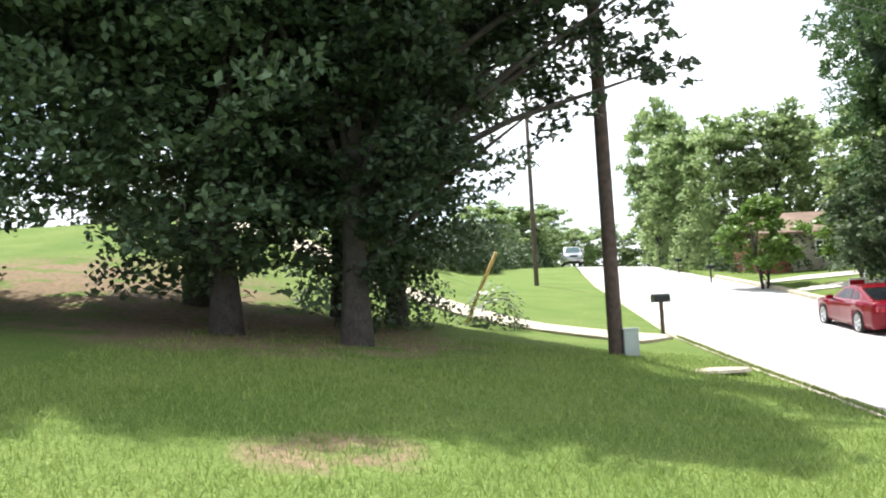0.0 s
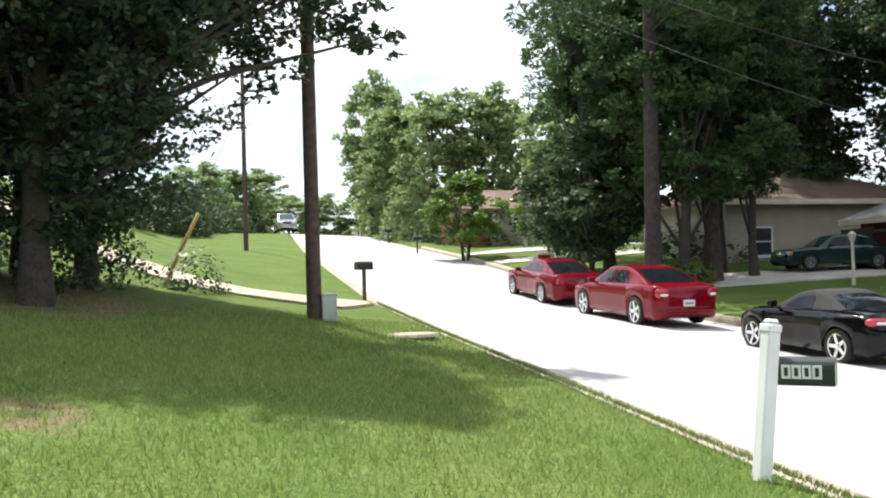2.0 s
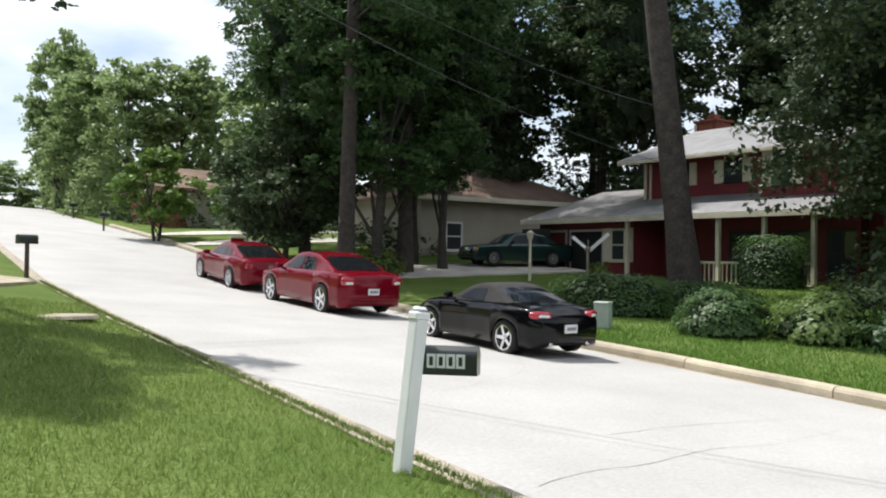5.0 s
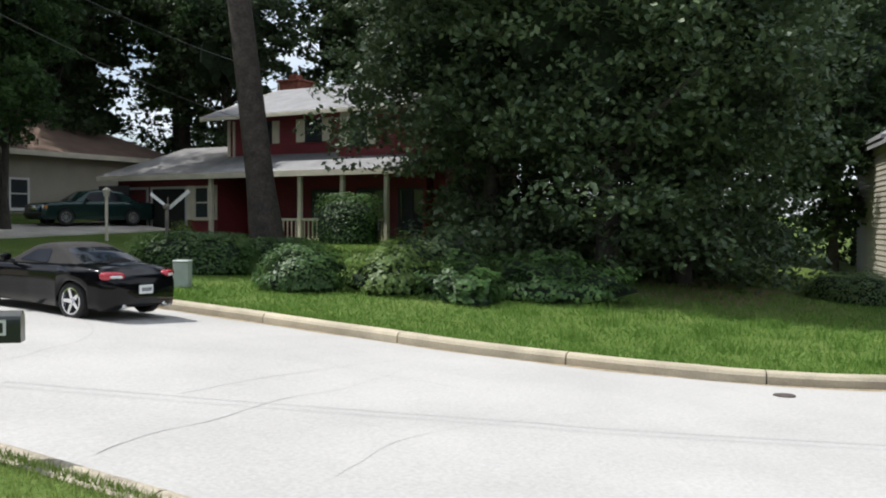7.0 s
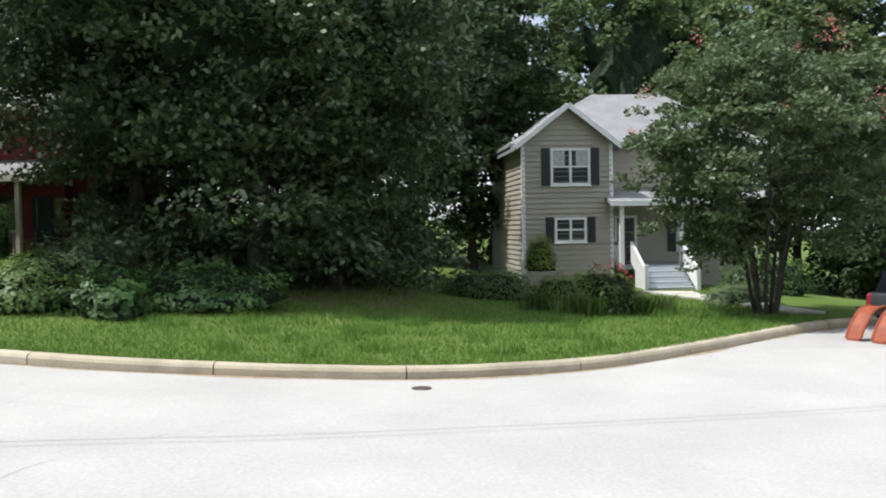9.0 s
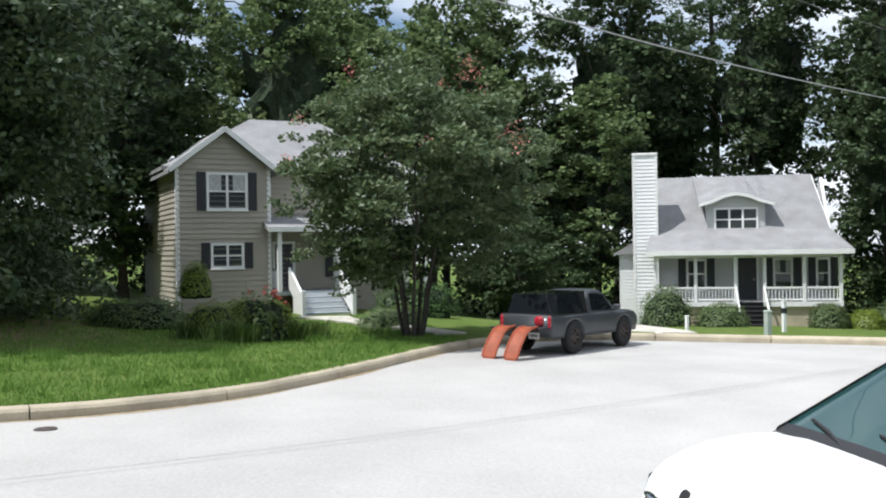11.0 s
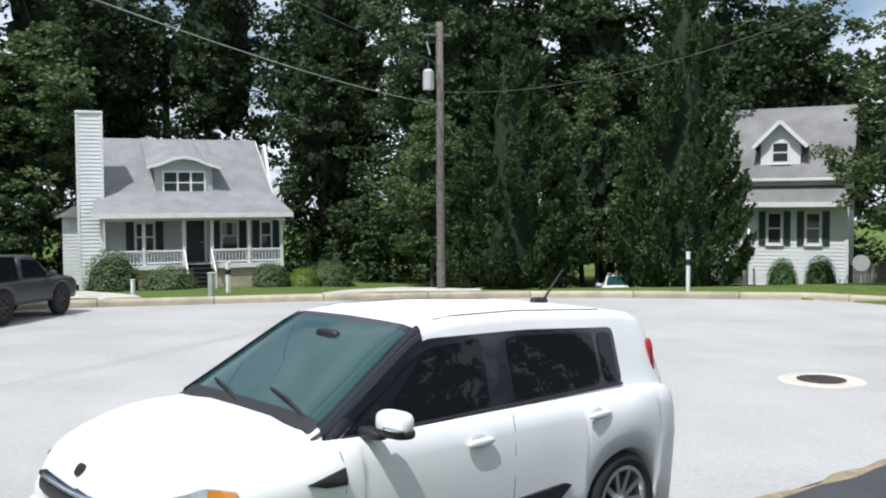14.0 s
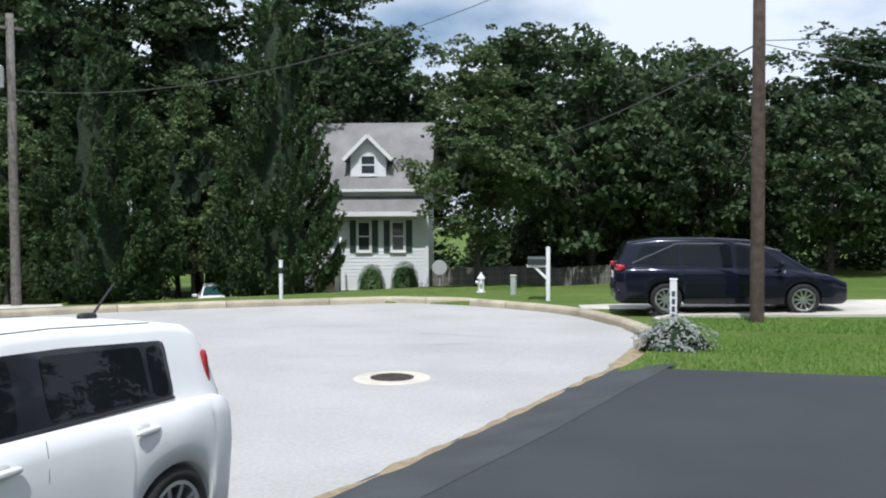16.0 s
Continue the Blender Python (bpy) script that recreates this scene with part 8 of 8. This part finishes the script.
def spray(name, label, x, y, r, h, n, seed, mat):
    """Arching strap leaves from one crown."""
    q = np.random.default_rng(seed)
    vs, fs = [], []
    for k in range(n):
        a, ln = q.uniform(0, 6.28), q.uniform(0.6, 1.0)
        c = Vector((q.normal() * r * 0.35, q.normal() * r * 0.35, 0))
        o = Vector((math.cos(a), math.sin(a), 0))
        s = Vector((-o.y, o.x, 0)) * 0.018
        b = len(vs)
        for f, u in ((0, 0), (0.45, 0.8), (1.0, 0.85)):
            p = c + o * r * f * ln * 0.8 + Vector((0, 0, h * u * ln))
            vs += [p - s * (1.1 - f), p + s * (1.1 - f)]
        fs += [(b, b + 1, b + 3, b + 2), (b + 2, b + 3, b + 5, b + 4)]
    t = thing(name, label, "plant", x, y, ground_z(x, y), 0, "lily clumps")
    mesh_from("leaves", vs, fs, mat, t)
    return t


for i, (x, y) in enumerate(((26.6, 1.9), (26.2, 0.9), (25.8, -0.7), (26.1, -1.3), (25.3, 0.4))):
    spray("daylily", "arching daylily clump in the front lawn", x, y, 0.6, 0.6, 130, 60 + i, L_MEAD)
shrub("clipped_hedge", "yellow-topped clipped hedge under the window", 36.6, -5.6, 0.8, 1.6, 1.25, L_HEDGE, 3800, 0.10, 70, 4.0, -8)
shrub("clipped_hedge", "low bright green hedge along the path", 30.2, -3.9, 1.9, 0.6, 0.55, L_SUNNY, 2600, 0.09, 71, 3.5, -30)
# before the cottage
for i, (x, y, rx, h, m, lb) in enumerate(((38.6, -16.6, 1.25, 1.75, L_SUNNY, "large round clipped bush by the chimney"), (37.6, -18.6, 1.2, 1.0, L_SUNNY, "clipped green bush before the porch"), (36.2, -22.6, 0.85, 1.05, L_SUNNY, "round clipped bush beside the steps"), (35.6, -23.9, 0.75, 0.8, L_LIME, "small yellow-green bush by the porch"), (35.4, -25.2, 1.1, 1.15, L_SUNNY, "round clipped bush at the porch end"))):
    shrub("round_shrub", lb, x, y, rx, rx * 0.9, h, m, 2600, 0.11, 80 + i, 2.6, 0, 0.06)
for i, (x, y) in enumerate(((20.2, -37.3), (18.9, -38.0))):
    shrub("round_shrub", "round clipped box bush by the steps", x, y, 0.62, 0.62, 1.2, L_HEDGE, 2200, 0.09, 90 + i, 2.4, 0, 0.05)
shrub("silver_bush", "silvery dusty-miller bush around the white post", 3.9, -17.4, 0.66, 0.5, 0.55, L_SILVER, 1500, 0.075, 95, 2.0, 0, 0.3)
shrub("round_shrub", "low green mound far on the lawn", -1.6, -25.6, 0.5, 0.5, 0.4, L_HEDGE, 900, 0.08, 96)


# ---------- undergrowth, grass and weeds ----------
def undergrowth(name, label, spots, leaf, per, mat, seed):
    """One mass of brush: clumps of leaves over many spots of (x, y, radius, height)."""
    q = np.random.default_rng(seed)
    out = []
    for x, y, r, h in spots:
        k = int(per * r * h / 6)
        p = q.normal(size=(k, 3))
        p /= np.linalg.norm(p, axis=1)[:, None]
        p *= (q.uniform(0.4, 1.0, k) ** 0.4)[:, None]
        p[:, 2] = np.abs(p[:, 2])
        out.append(p * np.array([r, r, h]) * q.uniform(0.8, 1.1) + np.array([x, y, ground_z(x, y) - 0.1]))
    me = leaf_mesh(name, np.concatenate(out), leaf, seed)
    return tagged(add_mesh_part(name, me, mat, None), label, "undergrowth", kind="stuff")


def along(pts, step, r, h, seed):
    q = random.Random(seed)
    out = []
    for (xa, ya), (xb, yb) in zip(pts, pts[1:]):
        n = max(1, int(math.hypot(xb - xa, yb - ya) / step))
        for k in range(n):
            f = (k + q.random()) / n
            out.append((xa + (xb - xa) * f + q.uniform(-1, 1), ya + (yb - ya) * f + q.uniform(-1, 1), r * q.uniform(0.7, 1.3), h * q.uniform(0.6, 1.4)))
    return out


# the first three masses take the leaf colour darkened for tree shade
undergrowth("undergrowth", "dark woodland undergrowth behind the houses", along([(24, 66), (30, 52), (38, 46), (46, 36), (49, 24), (50, 10), (52, -2), (56, -12), (54, -24), (48, -32), (40, -36), (32, -33), (27, -29.5)], 1.9, 2.1, 3.4, 1), 0.34, 420, L_SHADED_BRUSH, 1)
undergrowth("undergrowth", "dark woodland undergrowth behind the houses", along([(44, -9.5), (48, -13), (50, -19), (48, -26), (41, -29.5), (34, -29.5)], 1.6, 1.7, 2.4, 2), 0.30, 420, L_SHADED_BRUSH, 2)
undergrowth("undergrowth", "leafy brush along the far wood edge", along([(33, -46), (24, -50), (15, -44), (8, -42), (0, -40.5), (-8, -42), (-20, -44)], 1.7, 2.0, 2.9, 3), 0.32, 420, L_SHADED_BRUSH, 3)
undergrowth("undergrowth", "dark brush in the shade of the oaks", along([(27, 13), (29, 8.5), (31, 5.5), (33.5, 8), (31, 13), (34, 16)], 1.1, 1.5, 2.4, 4), 0.24, 520, L_OAK, 4)
undergrowth("undergrowth", "leafy brush behind the bank oaks", along([(1.2, 24.5), (-0.6, 21.0), (-1.0, 19.6)], 0.8, 0.9, 1.3, 5), 0.15, 1500, L_OAK, 5)
undergrowth("undergrowth", "distant hedges and brush beyond the lawn", along([(9.8, 100), (3, 78), (-3, 62), (-12, 50), (-24, 42), (-34, 34)], 1.8, 2.4, 4.0, 6), 0.40, 330, L_WOOD, 6)
undergrowth("undergrowth", "tall brush behind the far fence", along([(17.5, -43.5), (12, -44), (6, -43), (0, -42.5), (-6, -43.5)], 1.3, 2.1, 4.6, 9), 0.32, 1150, L_WOOD, 9)
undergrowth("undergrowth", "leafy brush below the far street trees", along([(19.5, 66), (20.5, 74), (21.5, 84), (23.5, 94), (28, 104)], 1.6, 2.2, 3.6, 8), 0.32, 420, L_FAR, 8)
undergrowth("undergrowth", "brush under the pines along the street", along([(20, 64), (24, 52), (24.5, 46), (27, 45.5), (24, 36.5)], 1.5, 1.6, 2.2, 7), 0.28, 420, L_WOOD, 7)


def grass(name, label, n, seed, region, height, width, mat):
    """Single grass blades over a region given as a function from two random numbers to a place."""
    q = np.random.default_rng(seed)
    pts = []
    while len(pts) < n:
        p = region(q)
        if p:
            pts.append((p[0], p[1], ground_z(p[0], p[1]) - 0.01 + (p[2] if len(p) > 2 else 0)))
    p = np.array(pts)
    a = q.uniform(0, 6.28, n)
    s = np.stack([np.cos(a), np.sin(a), np.zeros(n)], 1) * (width * q.uniform(0.6, 1.3, n))[:, None] / 2
    t = p + np.stack([q.normal(size=n) * height * 0.45, q.normal(size=n) * height * 0.45, height * q.uniform(0.5, 1.3, n)], 1)
    v = np.stack([p - s, p + s, t], 1).astype(np.float32)
    me = bpy.data.meshes.new(name)
    me.vertices.add(n * 3)
    me.vertices.foreach_set("co", v.ravel())
    me.loops.add(n * 3)
    me.loops.foreach_set("vertex_index", np.arange(n * 3, dtype=np.int32))
    me.polygons.add(n)
    me.polygons.foreach_set("loop_start", np.arange(0, n * 3, 3, dtype=np.int32))
    me.update(calc_edges=True)
    return tagged(add_mesh_part(name, me, mat, None), label, "grass", kind="stuff")


def near_lawn(q):
    y = 3.0 + 17.0 * q.uniform() ** 1.5
    x = road_left(y) - 0.2 - 10.5 * q.uniform()
    if math.hypot(x + 0.75, y - 8.1) < 1.0 and q.uniform() < 0.5 or math.hypot(x + 3.6, y - 18.5) < 4.8 and q.uniform() < 0.8:
        return None
    return x, y


grass("grass", "short mown grass of the near lawn", 90000, 1, near_lawn, 0.075, 0.016, L_GRASS)
grass("grass", "lush grass along the far kerb", 95000, 2, lambda q: (lambda y, d: (road_right(y) + 0.28 + d, y))(-5 + 26 * q.uniform(), 14.0 * q.uniform() ** 1.6), 0.085, 0.024, L_LUSH)
grass("grass", "mown grass beside the asphalt driveway", 30000, 3, lambda q: (lambda x, y: (x, y) if y < south_edge(x) - 0.05 and x < road_left(y) - 0.25 else None)(4.5 - 9 * q.uniform(), -22 + 8.0 * q.uniform()), 0.075, 0.018, L_LUSH)
grass("verge_weeds", "ragged weeds along the low kerb", 15000, 4, lambda q: (lambda y, w: (road_left(y) + 0.06 - 0.34 * w, y, 0.07) if noise.noise((y * 1.3, 4, 0)) + 0.9 * w > 0.25 else None)(3.2 + 22 * q.uniform(), q.uniform()), 0.055, 0.013, L_GRASS)
grass("grass_tufts", "taller uncut tufts in the front lawn", 2600, 5, lambda q: (lambda y, d: (road_right(y) + 1.0 + d, y) if noise.noise((y * 1.1, d, 3)) > 0.25 else None)(-3 + 12 * q.uniform(), 6 * q.uniform()), 0.26, 0.02, L_LUSH)
